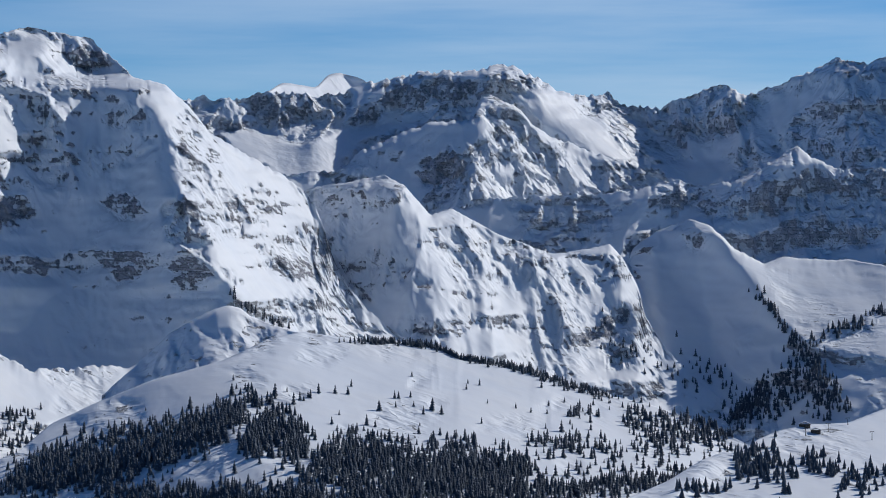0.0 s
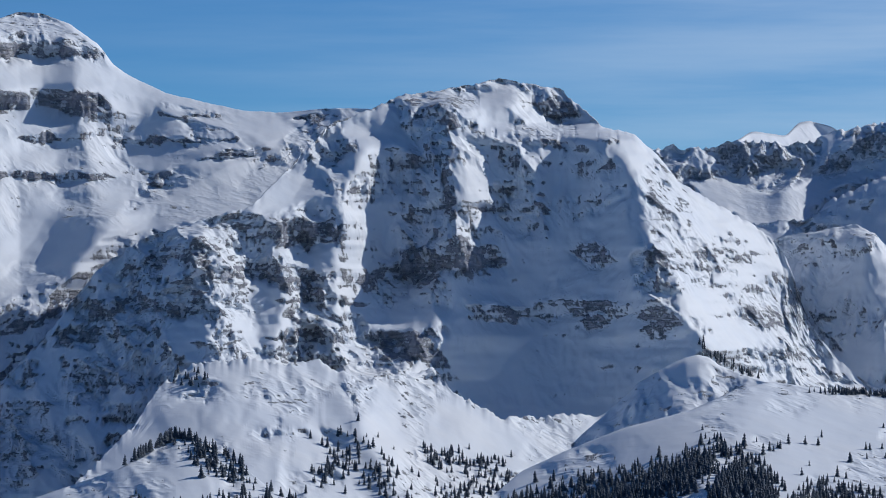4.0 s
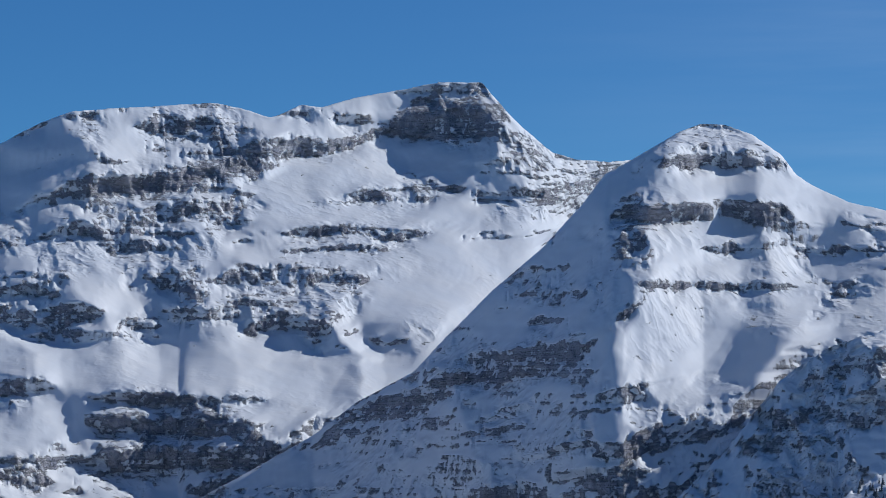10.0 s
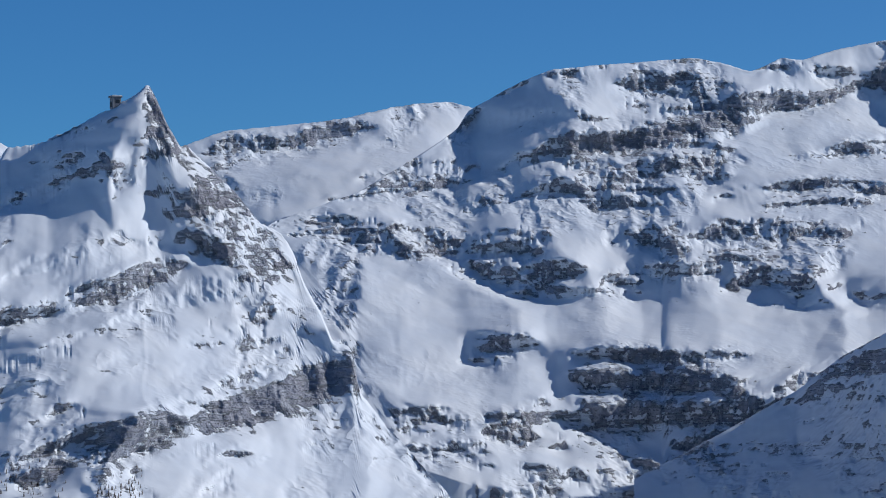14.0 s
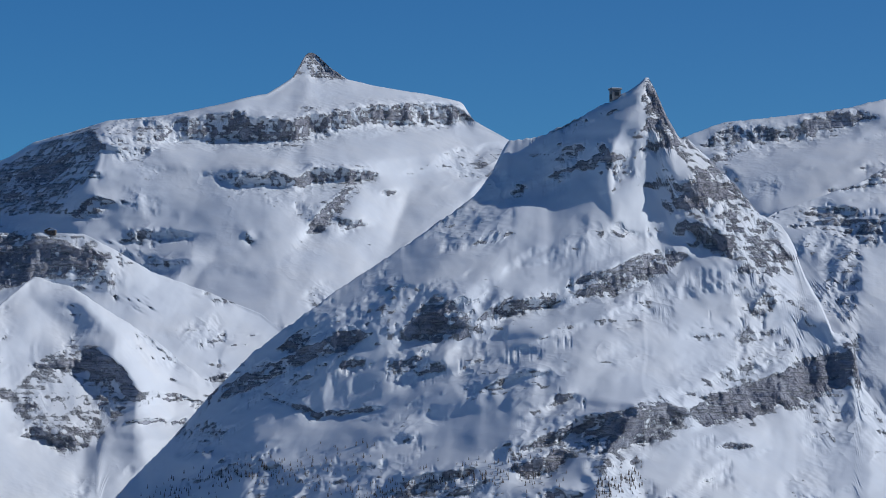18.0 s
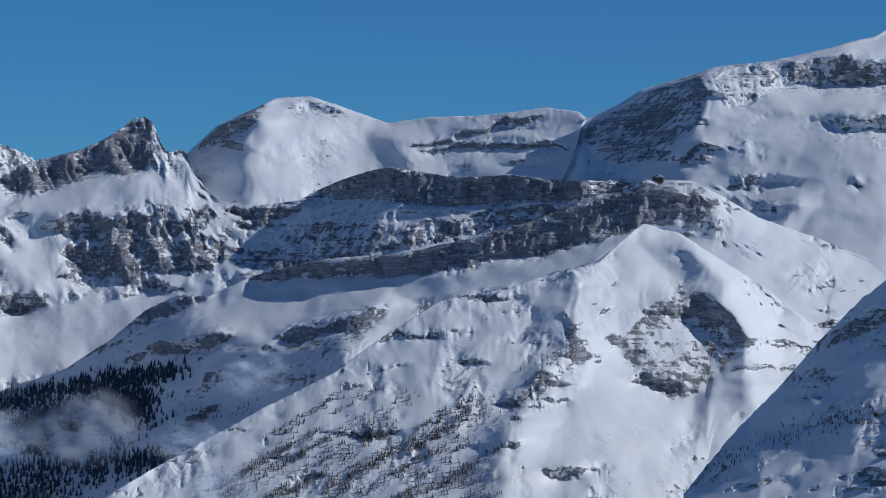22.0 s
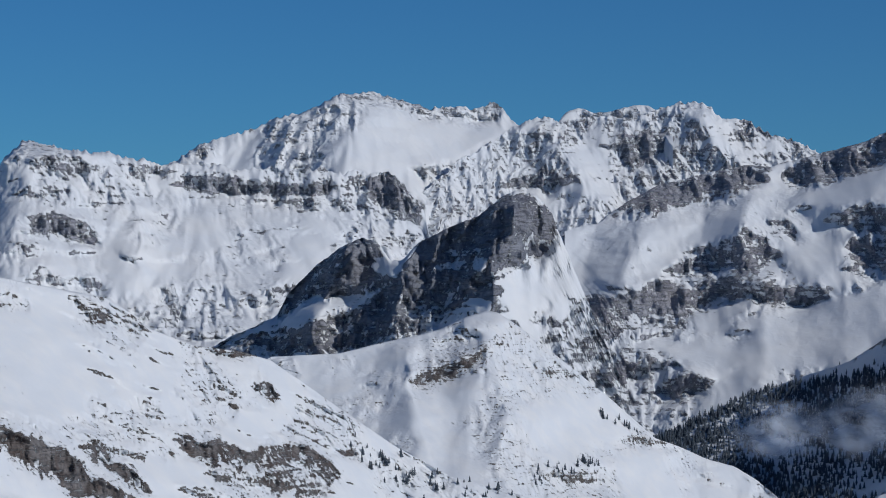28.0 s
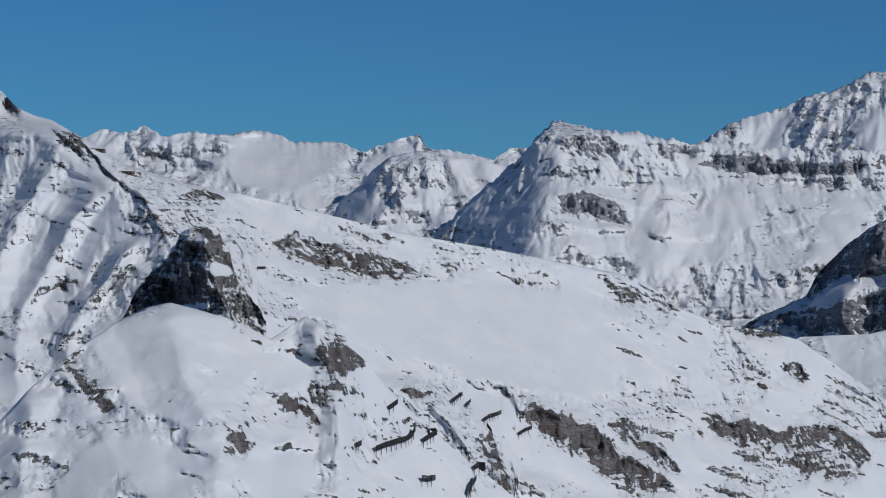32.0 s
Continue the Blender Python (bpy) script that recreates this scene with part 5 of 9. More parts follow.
mountain("backridge", "mountain", "snow peak with a long flat ridge and dark cliffs below", [(-61.55, 1.86), (-60.86, 2.49), (-60.50, 2.83), (-59.95, 3.33), (-59.03, 3.75), (-58.80, 3.87), (-58.11, 3.92), (-57.54, 3.74), (-56.51, 3.37), (-55.71, 3.49), (-54.68, 3.52), (-53.99, 3.59), (-53.31, 3.68), (-52.63, 3.59), (-52.49, 3.45), (-52.06, 3.54), (-51.27, 3.87), (-50.59, 4.11), (-49.69, 4.33), (-48.80, 3.87)],
         [(-61.55, -0.77), (-55.82, -0.77), (-48.81, 0.14)], 4520, GREY, slope=36, toe=48, strata=0.25, ribs=0.5, rib=0.5, bare=0.2, crag=0.3, flute=0.8, whole=0.5, cliff=CLIFF, seed=45, jag=0.012,
         bands=[[(-60.35, 2.95, 0.138), (-59.83, 3.22, 0.183), (-59.03, 3.56, 0.160)], [(-58.80, 3.70, 0.057), (-57.77, 3.64, 0.103), (-57.20, 3.47, 0.057)], [(-56.28, 2.84, 0.034), (-55.14, 3.06, 0.069), (-54.11, 3.34, 0.080), (-53.20, 3.51, 0.069)], [(-56.05, 2.78, 0.057), (-54.68, 2.89, 0.057), (-52.63, 2.88, 0.069)], [(-51.05, 2.76, 0.183), (-50.37, 2.75, 0.229), (-49.81, 2.75, 0.160)]],
         spurs=[([(-58.97, 3.75), (-59.38, 2.90), (-59.38, 1.87)], 90, 1.2, 2.4), ([(-56.51, 3.37), (-56.17, 2.55), (-55.82, 1.86)], 25, 0.6, 0.8), ([(-54.11, 2.43), (-54.11, 1.86), (-54.11, 1.29)], 25, 0.5, 0.5)],
         patches=[([(-60.47, 2.83), (-58.88, 3.81), (-59.34, 2.89), (-59.79, 2.78)], -0.9, 0, 0.34, 0), ([(-59.34, 3.24), (-57.96, 3.92), (-56.47, 3.35), (-56.36, 2.44), (-57.96, 1.98), (-59.45, 1.87)], 0.4, 36, -0.1, 0.3)])
mountain("tower", "mountain", "tilted rock rib with a square tower above snow couloirs", [(-68.72, 1.04), (-68.03, 1.21), (-67.57, 1.56), (-66.89, 1.94), (-66.20, 2.12), (-65.97, 2.19), (-65.06, 2.37), (-64.60, 2.33), (-64.25, 2.42), (-63.57, 2.60), (-62.69, 2.83), (-62.12, 3.10), (-61.89, 3.27), (-61.66, 3.45), (-61.36, 3.49), (-61.23, 3.31), (-61.09, 2.95), (-60.96, 2.78), (-60.69, 2.82), (-60.50, 2.71), (-60.48, 2.37), (-59.95, 1.81), (-59.26, 1.69), (-58.34, 1.81), (-57.77, 2.09), (-57.20, 2.32), (-56.51, 2.49), (-55.82, 2.38), (-55.14, 2.26), (-54.00, 2.32), (-52.86, 2.20), (-51.84, 2.19), (-51.05, 2.08), (-50.15, 1.62)],
         [(-68.71, -3.07), (-63.90, -3.07), (-59.26, -0.77), (-50.15, 0.14)], [(-71, 4250), (-60, 4330), (-50, 4420)], GREY, slope=38, toe=30, strata=0.36, period=0.45, tilt=0.02, ribs=0.85, rib=0.45, bare=0.3, crag=0.5, flute=0.9, firm=0.25, whole=0.6, cliff=CLIFF, aspect=0.45, seed=49, jag=0.02,
         bands=[[(-57.89, 2.04, 0.138), (-57.20, 2.21, 0.252), (-56.28, 2.15, 0.298), (-55.14, 1.95, 0.275), (-54.00, 2.03, 0.183), (-52.86, 1.99, 0.206), (-51.27, 1.94, 0.183)], [(-59.95, 1.58, 0.115), (-59.03, 1.46, 0.183), (-58.11, 1.64, 0.138)], [(-58.80, 1.06, 0.275), (-56.97, 1.01, 0.298), (-55.82, 1.15, 0.252), (-54.22, 1.40, 0.229), (-52.40, 1.63, 0.160)], [(-59.49, 0.61, 0.229), (-58.11, 0.61, 0.229), (-56.97, 0.60, 0.138)], [(-67.80, 1.50, 0.115), (-67.12, 1.64, 0.183), (-66.43, 1.84, 0.229), (-65.51, 2.08, 0.252), (-64.60, 2.13, 0.229)], [(-64.48, 2.13, 0.183), (-63.68, 2.28, 0.252), (-62.76, 2.53, 0.298), (-61.96, 2.76, 0.413), (-61.51, 2.87, 0.527), (-61.16, 2.59, 0.275)], [(-63.68, 1.27, 0.115), (-62.76, 1.22, 0.298), (-61.62, 1.16, 0.344), (-60.48, 1.39, 0.229), (-59.80, 1.50, 0.160)], [(-63.22, 0.70, 0.206), (-61.85, 0.59, 0.413), (-60.71, 0.70, 0.390), (-59.57, 0.82, 0.344)], [(-66.89, 0.24, 0.115), (-65.74, 0.36, 0.206), (-65.05, 0.59, 0.390), (-64.25, 0.59, 0.252)], [(-66.31, -0.10, 0.138), (-65.05, -0.16, 0.183), (-63.91, -0.27, 0.206), (-63.28, -0.27, 0.092)], [(-69.06, -0.79, 0.138), (-68.03, -0.56, 0.252), (-66.88, -0.45, 0.298), (-65.51, -0.33, 0.206)], [(-68.14, -1.13, 0.160), (-67.34, -0.91, 0.115)], [(-65.62, -1.04, 0.057), (-64.82, -0.98, 0.069)], [(-68.60, -1.93, 0.229), (-67.80, -1.93, 0.344), (-67.11, -1.71, 0.206)], [(-67.11, -2.28, 0.138), (-66.20, -2.05, 0.229), (-65.51, -2.05, 0.115)], [(-64.82, 1.27, 0.092), (-64.25, 1.16, 0.160), (-63.91, 0.82, 0.115)]],
         spurs=[([(-65.05, 2.19), (-65.17, 0.82), (-64.71, -0.33)], 40, 0.9, 0.7), ([(-66.89, 1.84), (-67.34, 0.58), (-67.80, -0.79), (-68.03, -1.93)], 55, 0.9, 1.2), ([(-61.85, 1.85), (-61.85, 0.70), (-61.73, -0.10)], 9, 0.5, 0.5), ([(-60.25, 1.84), (-60.14, 0.82), (-60.03, 0.13)], 9, 0.4, 0.4), ([(-63.22, 1.73), (-63.22, 0.70), (-63.11, -0.10)], 9, 0.5, 0.5)],
         patches=[([(-63.62, -0.35), (-60.19, -0.00), (-61.56, -0.81), (-63.62, -1.72), (-65.22, -1.72), (-65.45, -1.26)], 0.3, 28, -0.2, 0.95), ([(-67.05, 1.25), (-64.54, 2.06), (-63.62, 1.60), (-64.77, 1.25), (-66.14, 0.68), (-68.19, 0.56), (-69.10, 1.81), (-67.85, 1.59)], 0.3, 36, -0.12, 0.4), ([(-64.54, 2.17), (-63.39, 2.63), (-61.90, 3.43), (-61.33, 3.54), (-61.04, 2.74), (-61.56, 2.40), (-62.71, 2.17), (-64.08, 1.83)], -0.3, 0, 0.55, 0), ([(-67.62, 1.59), (-66.83, 1.99), (-65.68, 2.17), (-64.54, 2.40), (-64.54, 2.06), (-65.68, 1.82), (-66.82, 1.54)], -0.2, 0, 0.50, 0), ([(-65.23, 0.91), (-64.31, 1.02), (-64.08, 0.45), (-63.16, -0.23), (-64.54, -0.35), (-65.22, 0.22)], -0.3, 0, 0.20, 0), ([(-68.87, -0.58), (-65.91, -0.01), (-64.77, -0.35), (-66.71, -0.81), (-68.19, -1.03)], -0.1, 0, 0.26, 0), ([(-63.62, 1.71), (-60.19, 1.83), (-58.70, 1.71), (-59.16, 0.57), (-60.64, 0.11), (-62.48, 0.34), (-63.62, 0.91)], 0, 0, 0.17, 0), ([(-68.53, -1.26), (-67.05, -1.26), (-65.91, -1.84), (-66.14, -2.41), (-67.62, -2.40)], -0.2, 0, 0.26, 0)])
mountain("serrate", "mountain", "serrated snow ridge with finely ribbed faces", [(-72.84, 1.13), (-71.46, 1.94), (-70.78, 2.51), (-70.20, 2.86), (-69.52, 3.26), (-69.29, 3.34), (-68.72, 3.26), (-68.03, 3.37), (-67.57, 3.32), (-67.12, 3.37), (-66.55, 3.60), (-66.21, 3.65), (-65.75, 3.52), (-65.52, 3.29), (-65.07, 3.29), (-64.50, 2.97), (-63.94, 2.79), (-63.49, 2.56), (-62.59, 1.94)],
         [(-72.83, 0.22), (-67.57, 0.80), (-62.59, 1.14)], 4560, GREY, slope=40, toe=34, strata=0.0, ribs=1.3, rib=0.22, lean=0.35, bare=0.36, crag=0.75, flute=1.0, cell=0.65, seed=53, jag=0.09,
         bands=[[(-70.09, 2.00, 0.115), (-69.29, 2.06, 0.206), (-68.60, 2.00, 0.160)], [(-68.14, 2.74, 0.206), (-67.23, 2.69, 0.275), (-66.43, 2.86, 0.183)]],
         spurs=[([(-69.29, 3.34), (-68.72, 2.52), (-68.14, 1.72)], 50, 0.9, 0.7), ([(-66.21, 3.65), (-65.86, 2.97), (-65.29, 2.40)], 40, 0.8, 0.7)])
mountain("farcaps", "mountain", "distant blue-shaded caps behind the serrated ridge", [(-68.94, 3.09), (-68.72, 3.43), (-68.43, 3.54), (-68.14, 3.43), (-67.80, 3.45), (-67.35, 3.59), (-67.00, 3.57), (-66.83, 3.43), (-66.55, 2.97)], 3.0, 4930, HAZY, strata=0.2, ribs=0.5, bare=0.2, seed=55, cell=1.6)
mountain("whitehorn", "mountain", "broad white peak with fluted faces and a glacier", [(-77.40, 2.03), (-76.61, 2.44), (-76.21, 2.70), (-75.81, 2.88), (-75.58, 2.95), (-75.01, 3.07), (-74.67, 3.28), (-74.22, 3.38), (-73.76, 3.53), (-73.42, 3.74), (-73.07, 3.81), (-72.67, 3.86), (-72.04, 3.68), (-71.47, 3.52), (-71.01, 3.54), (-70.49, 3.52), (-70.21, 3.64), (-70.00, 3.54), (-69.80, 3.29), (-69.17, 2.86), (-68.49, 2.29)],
         [(-77.40, 0.89), (-73.29, 0.90), (-68.48, 0.91)], 4700, HAZY, slope=40, toe=26, strata=0.12, ribs=1.9, rib=0.22, lean=-0.25, bare=0.14, crag=0.55, cell=1.0, flute=0.8, seed=58, jag=0.08,
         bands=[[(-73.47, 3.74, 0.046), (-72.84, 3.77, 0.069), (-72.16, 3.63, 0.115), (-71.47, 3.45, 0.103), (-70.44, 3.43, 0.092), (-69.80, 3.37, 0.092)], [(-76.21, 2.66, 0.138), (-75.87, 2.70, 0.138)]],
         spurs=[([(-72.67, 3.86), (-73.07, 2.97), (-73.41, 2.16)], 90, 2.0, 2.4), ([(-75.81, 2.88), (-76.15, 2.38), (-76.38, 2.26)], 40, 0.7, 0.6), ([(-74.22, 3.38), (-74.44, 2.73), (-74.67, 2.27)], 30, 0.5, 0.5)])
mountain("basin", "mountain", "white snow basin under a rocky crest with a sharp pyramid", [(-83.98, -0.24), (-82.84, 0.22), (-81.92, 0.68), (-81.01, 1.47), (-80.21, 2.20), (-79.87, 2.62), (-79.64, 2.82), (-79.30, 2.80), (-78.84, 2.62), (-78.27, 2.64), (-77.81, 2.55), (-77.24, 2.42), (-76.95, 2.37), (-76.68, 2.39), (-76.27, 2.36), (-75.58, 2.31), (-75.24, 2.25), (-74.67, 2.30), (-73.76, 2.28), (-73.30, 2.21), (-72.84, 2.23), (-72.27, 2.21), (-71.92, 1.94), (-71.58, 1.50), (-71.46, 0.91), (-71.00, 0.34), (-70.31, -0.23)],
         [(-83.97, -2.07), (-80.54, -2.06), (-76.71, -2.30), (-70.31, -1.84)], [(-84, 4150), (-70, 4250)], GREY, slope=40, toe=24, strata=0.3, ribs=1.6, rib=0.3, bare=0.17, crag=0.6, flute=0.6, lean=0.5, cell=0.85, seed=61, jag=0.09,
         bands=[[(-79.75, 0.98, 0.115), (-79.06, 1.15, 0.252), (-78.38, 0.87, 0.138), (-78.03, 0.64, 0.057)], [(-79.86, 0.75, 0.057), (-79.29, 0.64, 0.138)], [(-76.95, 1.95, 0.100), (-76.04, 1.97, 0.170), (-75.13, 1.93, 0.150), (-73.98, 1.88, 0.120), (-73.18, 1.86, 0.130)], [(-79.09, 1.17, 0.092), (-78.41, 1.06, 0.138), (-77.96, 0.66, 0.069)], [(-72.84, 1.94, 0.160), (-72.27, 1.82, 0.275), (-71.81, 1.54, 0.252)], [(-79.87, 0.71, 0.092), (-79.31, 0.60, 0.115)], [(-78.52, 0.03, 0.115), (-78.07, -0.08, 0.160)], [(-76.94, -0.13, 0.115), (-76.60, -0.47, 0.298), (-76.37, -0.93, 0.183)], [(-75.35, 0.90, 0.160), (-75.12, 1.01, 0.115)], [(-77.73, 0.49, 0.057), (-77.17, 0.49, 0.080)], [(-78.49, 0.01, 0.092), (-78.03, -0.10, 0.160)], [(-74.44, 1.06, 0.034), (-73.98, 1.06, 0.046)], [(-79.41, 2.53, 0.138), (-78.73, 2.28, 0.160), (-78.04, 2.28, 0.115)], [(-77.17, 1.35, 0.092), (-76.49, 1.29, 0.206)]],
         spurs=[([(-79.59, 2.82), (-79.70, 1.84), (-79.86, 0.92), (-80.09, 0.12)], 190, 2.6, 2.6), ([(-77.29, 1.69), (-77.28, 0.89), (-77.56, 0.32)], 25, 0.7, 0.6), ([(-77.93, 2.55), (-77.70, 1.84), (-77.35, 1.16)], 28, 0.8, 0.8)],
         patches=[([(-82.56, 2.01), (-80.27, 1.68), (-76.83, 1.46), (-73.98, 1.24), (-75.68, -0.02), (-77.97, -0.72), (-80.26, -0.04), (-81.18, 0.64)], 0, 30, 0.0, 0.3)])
mountain("farrange", "mountain", "distant white rolling ranges under the horizon sky", [(-90.12, 1.77), (-89.45, 2.34), (-89.00, 2.46), (-88.78, 2.60), (-88.32, 2.51), (-87.93, 2.68), (-87.53, 2.45), (-86.96, 2.57), (-86.28, 2.49), (-85.60, 2.61), (-85.25, 2.50), (-84.91, 2.38), (-83.99, 2.36), (-83.54, 2.19), (-82.96, 2.37), (-82.62, 2.49), (-82.39, 2.51), (-82.21, 2.26), (-81.70, 2.20), (-81.24, 2.13), (-80.90, 2.02), (-80.50, 2.27), (-80.21, 2.29), (-79.41, 1.61)], [(-90.12, 0.41), (-83.99, 0.44), (-79.40, 0.47)], 4830, HAZY, slope=26, toe=20, strata=0.15, ribs=1.6, rib=0.35, bare=0.14, crag=0.6, cell=1, flute=0.7, seed=64, jag=0.05,
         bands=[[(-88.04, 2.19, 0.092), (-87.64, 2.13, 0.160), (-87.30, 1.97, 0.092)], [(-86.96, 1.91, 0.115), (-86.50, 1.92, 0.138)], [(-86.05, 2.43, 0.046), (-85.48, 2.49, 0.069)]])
mountain("fartooth", "mountain", "distant peak with a dark shaded side", [(-85.36, 0.78), (-84.45, 1.01), (-83.99, 1.15), (-83.53, 1.53), (-83.31, 1.82), (-82.96, 2.08), (-82.50, 2.19), (-82.16, 2.22), (-81.70, 2.08), (-81.13, 2.02), (-80.56, 1.88), (-79.87, 1.38)], [(-85.36, 0.09), (-79.86, 0.12)], 4600, HAZY, slope=38, toe=30, strata=0.15, ribs=1.6, rib=0.4, bare=0.2, crag=0.6, cell=1.25, flute=1.3, seed=67, jag=0.012,
         spurs=[([(-82.39, 2.19), (-82.84, 1.37), (-83.30, 0.68)], 70, 1.2, 1.0), ([(-83.53, 1.53), (-83.76, 1.02)], 20, 0.4, 0.5)])
mountain("darkcliffs", "mountain", "dark folded cliff buttresses rising from the gorge", [(-76.37, -1.61), (-75.57, -1.16), (-74.55, -0.70), (-74.32, -0.24), (-73.75, 0.33), (-73.29, 0.68), (-72.84, 0.91), (-72.49, 0.77), (-72.26, 0.43), (-72.01, 0.45), (-71.69, 0.79), (-71.12, 1.08), (-70.43, 1.37), (-70.03, 1.71), (-69.72, 1.85), (-69.29, 1.77), (-69.00, 1.46), (-68.88, 1.12), (-68.74, 0.80), (-68.55, 0.30), (-68.25, -0.40), (-67.95, -1.10), (-67.60, -1.90)],
         [(-76.36, -2.53), (-67.60, -2.60)], [(-78, 3400), (-71, 3450), (-66, 3550)], DARK, slope=56, toe=40, strata=0.62, period=0.4, tilt=0.4, ribs=1.5, rib=0.45, bare=0.34, firm=0.25, whole=0.5, seed=70,
         bands=[[(-74.38, -0.53, 0.115), (-73.75, -0.01, 0.390), (-72.84, 0.56, 0.390), (-72.38, 0.33, 0.160)], [(-72.15, 0.22, 0.115), (-71.23, 0.68, 0.390), (-70.32, 0.91, 0.458), (-69.29, 1.26, 0.573), (-68.94, 1.03, 0.229)], [(-74.20, -1.04, 0.206), (-73.06, -0.70, 0.321), (-72.15, -0.24, 0.321), (-71.00, 0.11, 0.275), (-70.31, -0.01, 0.183)], [(-75.57, -1.27, 0.115), (-74.20, -1.27, 0.252), (-72.83, -1.16, 0.252), (-71.46, -0.69, 0.206)]],
         spurs=[([(-72.84, 0.91), (-73.29, -0.01), (-73.75, -0.70)], 50, 0.8, 0.5), ([(-69.52, 1.83), (-69.86, 0.91), (-70.20, 0.22)], 60, 1.0, 0.6), ([(-71.80, 0.68), (-71.92, -0.01), (-72.15, -0.70)], 35, 0.7, 0.5)],
         patches=[([(-76.37, -1.61), (-74.55, -0.70), (-73.75, 0.33), (-72.84, 0.96), (-72.15, 0.39), (-69.72, 1.89), (-68.88, 1.12), (-68.71, 0.23), (-70.31, -0.23), (-72.15, -0.70), (-74.20, -1.61)], -0.6, 0, 0.08, 0)])
mountain("bench", "mountain", "snow bench with a long dark cliff and wooded slope", [(-68.10, -3.80), (-67.20, -3.36), (-66.08, -2.80), (-64.96, -2.24), (-63.83, -1.85), (-63.03, -1.59), (-62.12, -1.00), (-61.43, -0.42), (-60.75, -0.08), (-60.18, -0.14), (-59.26, 0.28), (-58.34, 0.51), (-57.54, 0.65), (-56.28, 0.72), (-54.91, 1.02), (-53.54, 1.40), (-52.18, 1.95), (-51.27, 2.21), (-50.37, 2.19), (-49.70, 1.84), (-49.03, 1.44), (-47.91, 1.04), (-46.81, 0.59), (-45.17, -0.75)],
         [(-68.09, -5.81), (-47.93, -5.80)], [(-72, 3700), (-60, 3850), (-50, 3950), (-44, 3980)], GREY, slope=34, toe=22, strata=0.25, period=0.4, tilt=0.18, ribs=0.35, rib=0.55, lean=1.0, bare=0.22, crag=0.35, flute=0.35, firm=0.2, whole=0.7, blend=3.0, cliff=CLIFF, seed=73, jag=0.012,
         bands=[[(-59.03, 0.38, 0.092), (-57.54, 0.43, 0.160), (-56.05, 0.49, 0.206), (-54.68, 0.72, 0.275), (-53.54, 1.00, 0.344), (-52.18, 1.46, 0.413), (-51.05, 1.74, 0.367), (-49.81, 1.62, 0.160)], [(-62.23, -1.00, 0.069), (-61.55, -0.65, 0.183), (-60.86, -0.31, 0.183), (-60.29, -0.25, 0.092)], [(-61.55, -1.23, 0.092), (-60.18, -1.11, 0.160), (-59.49, -0.94, 0.115)], [(-59.03, -0.94, 0.092), (-58.11, -0.88, 0.138), (-56.97, -0.60, 0.183), (-56.40, -0.31, 0.138)], [(-55.82, -0.43, 0.069), (-54.68, -0.14, 0.115), (-53.66, -0.03, 0.092)], [(-60.63, -2.60, 0.138), (-59.95, -2.43, 0.183)], [(-53.09, -0.77, 0.183), (-52.80, -1.22, 0.344), (-52.52, -1.22, 0.160)], [(-54.11, -2.37, 0.206), (-53.66, -1.91, 0.229)]],
         spurs=[([(-52.52, 0.26), (-52.75, -0.77), (-53.09, -2.13), (-54.34, -3.39)], 40, 1.2, 0.8), ([(-56.28, 0.15), (-56.97, -0.54), (-57.54, -1.23)], 30, 1.0, 0.9), ([(-60.18, -0.31), (-59.95, -1.23), (-60.86, -2.37)], 30, 1.2, 1.0)],
         patches=[([(-60.36, -0.53), (-59.45, -0.08), (-58.20, 0.03), (-58.43, -0.77), (-59.57, -0.99)], 0.7, 30, -0.12, 0.9), ([(-57.85, -0.31), (-56.36, 0.15), (-56.25, -0.20), (-57.28, -0.65), (-57.97, -0.88)], 0.7, 30, -0.12, 0.9), ([(-56.37, -1.23), (-54.07, -0.09), (-52.24, 0.37), (-51.44, 1.05), (-50.65, 0.36), (-51.79, -0.09), (-52.47, -0.32), (-52.36, -1.01), (-53.62, -1.46), (-54.76, -1.92), (-57.06, -2.83)], 0.5, 26, -0.12, 0.6), ([(-64.31, -1.43), (-62.06, -0.98), (-60.59, -0.53), (-58.65, -1.11), (-58.88, -2.36), (-62.06, -3.82), (-64.31, -4.15)], -1.0, 0, 0, 0.3)])
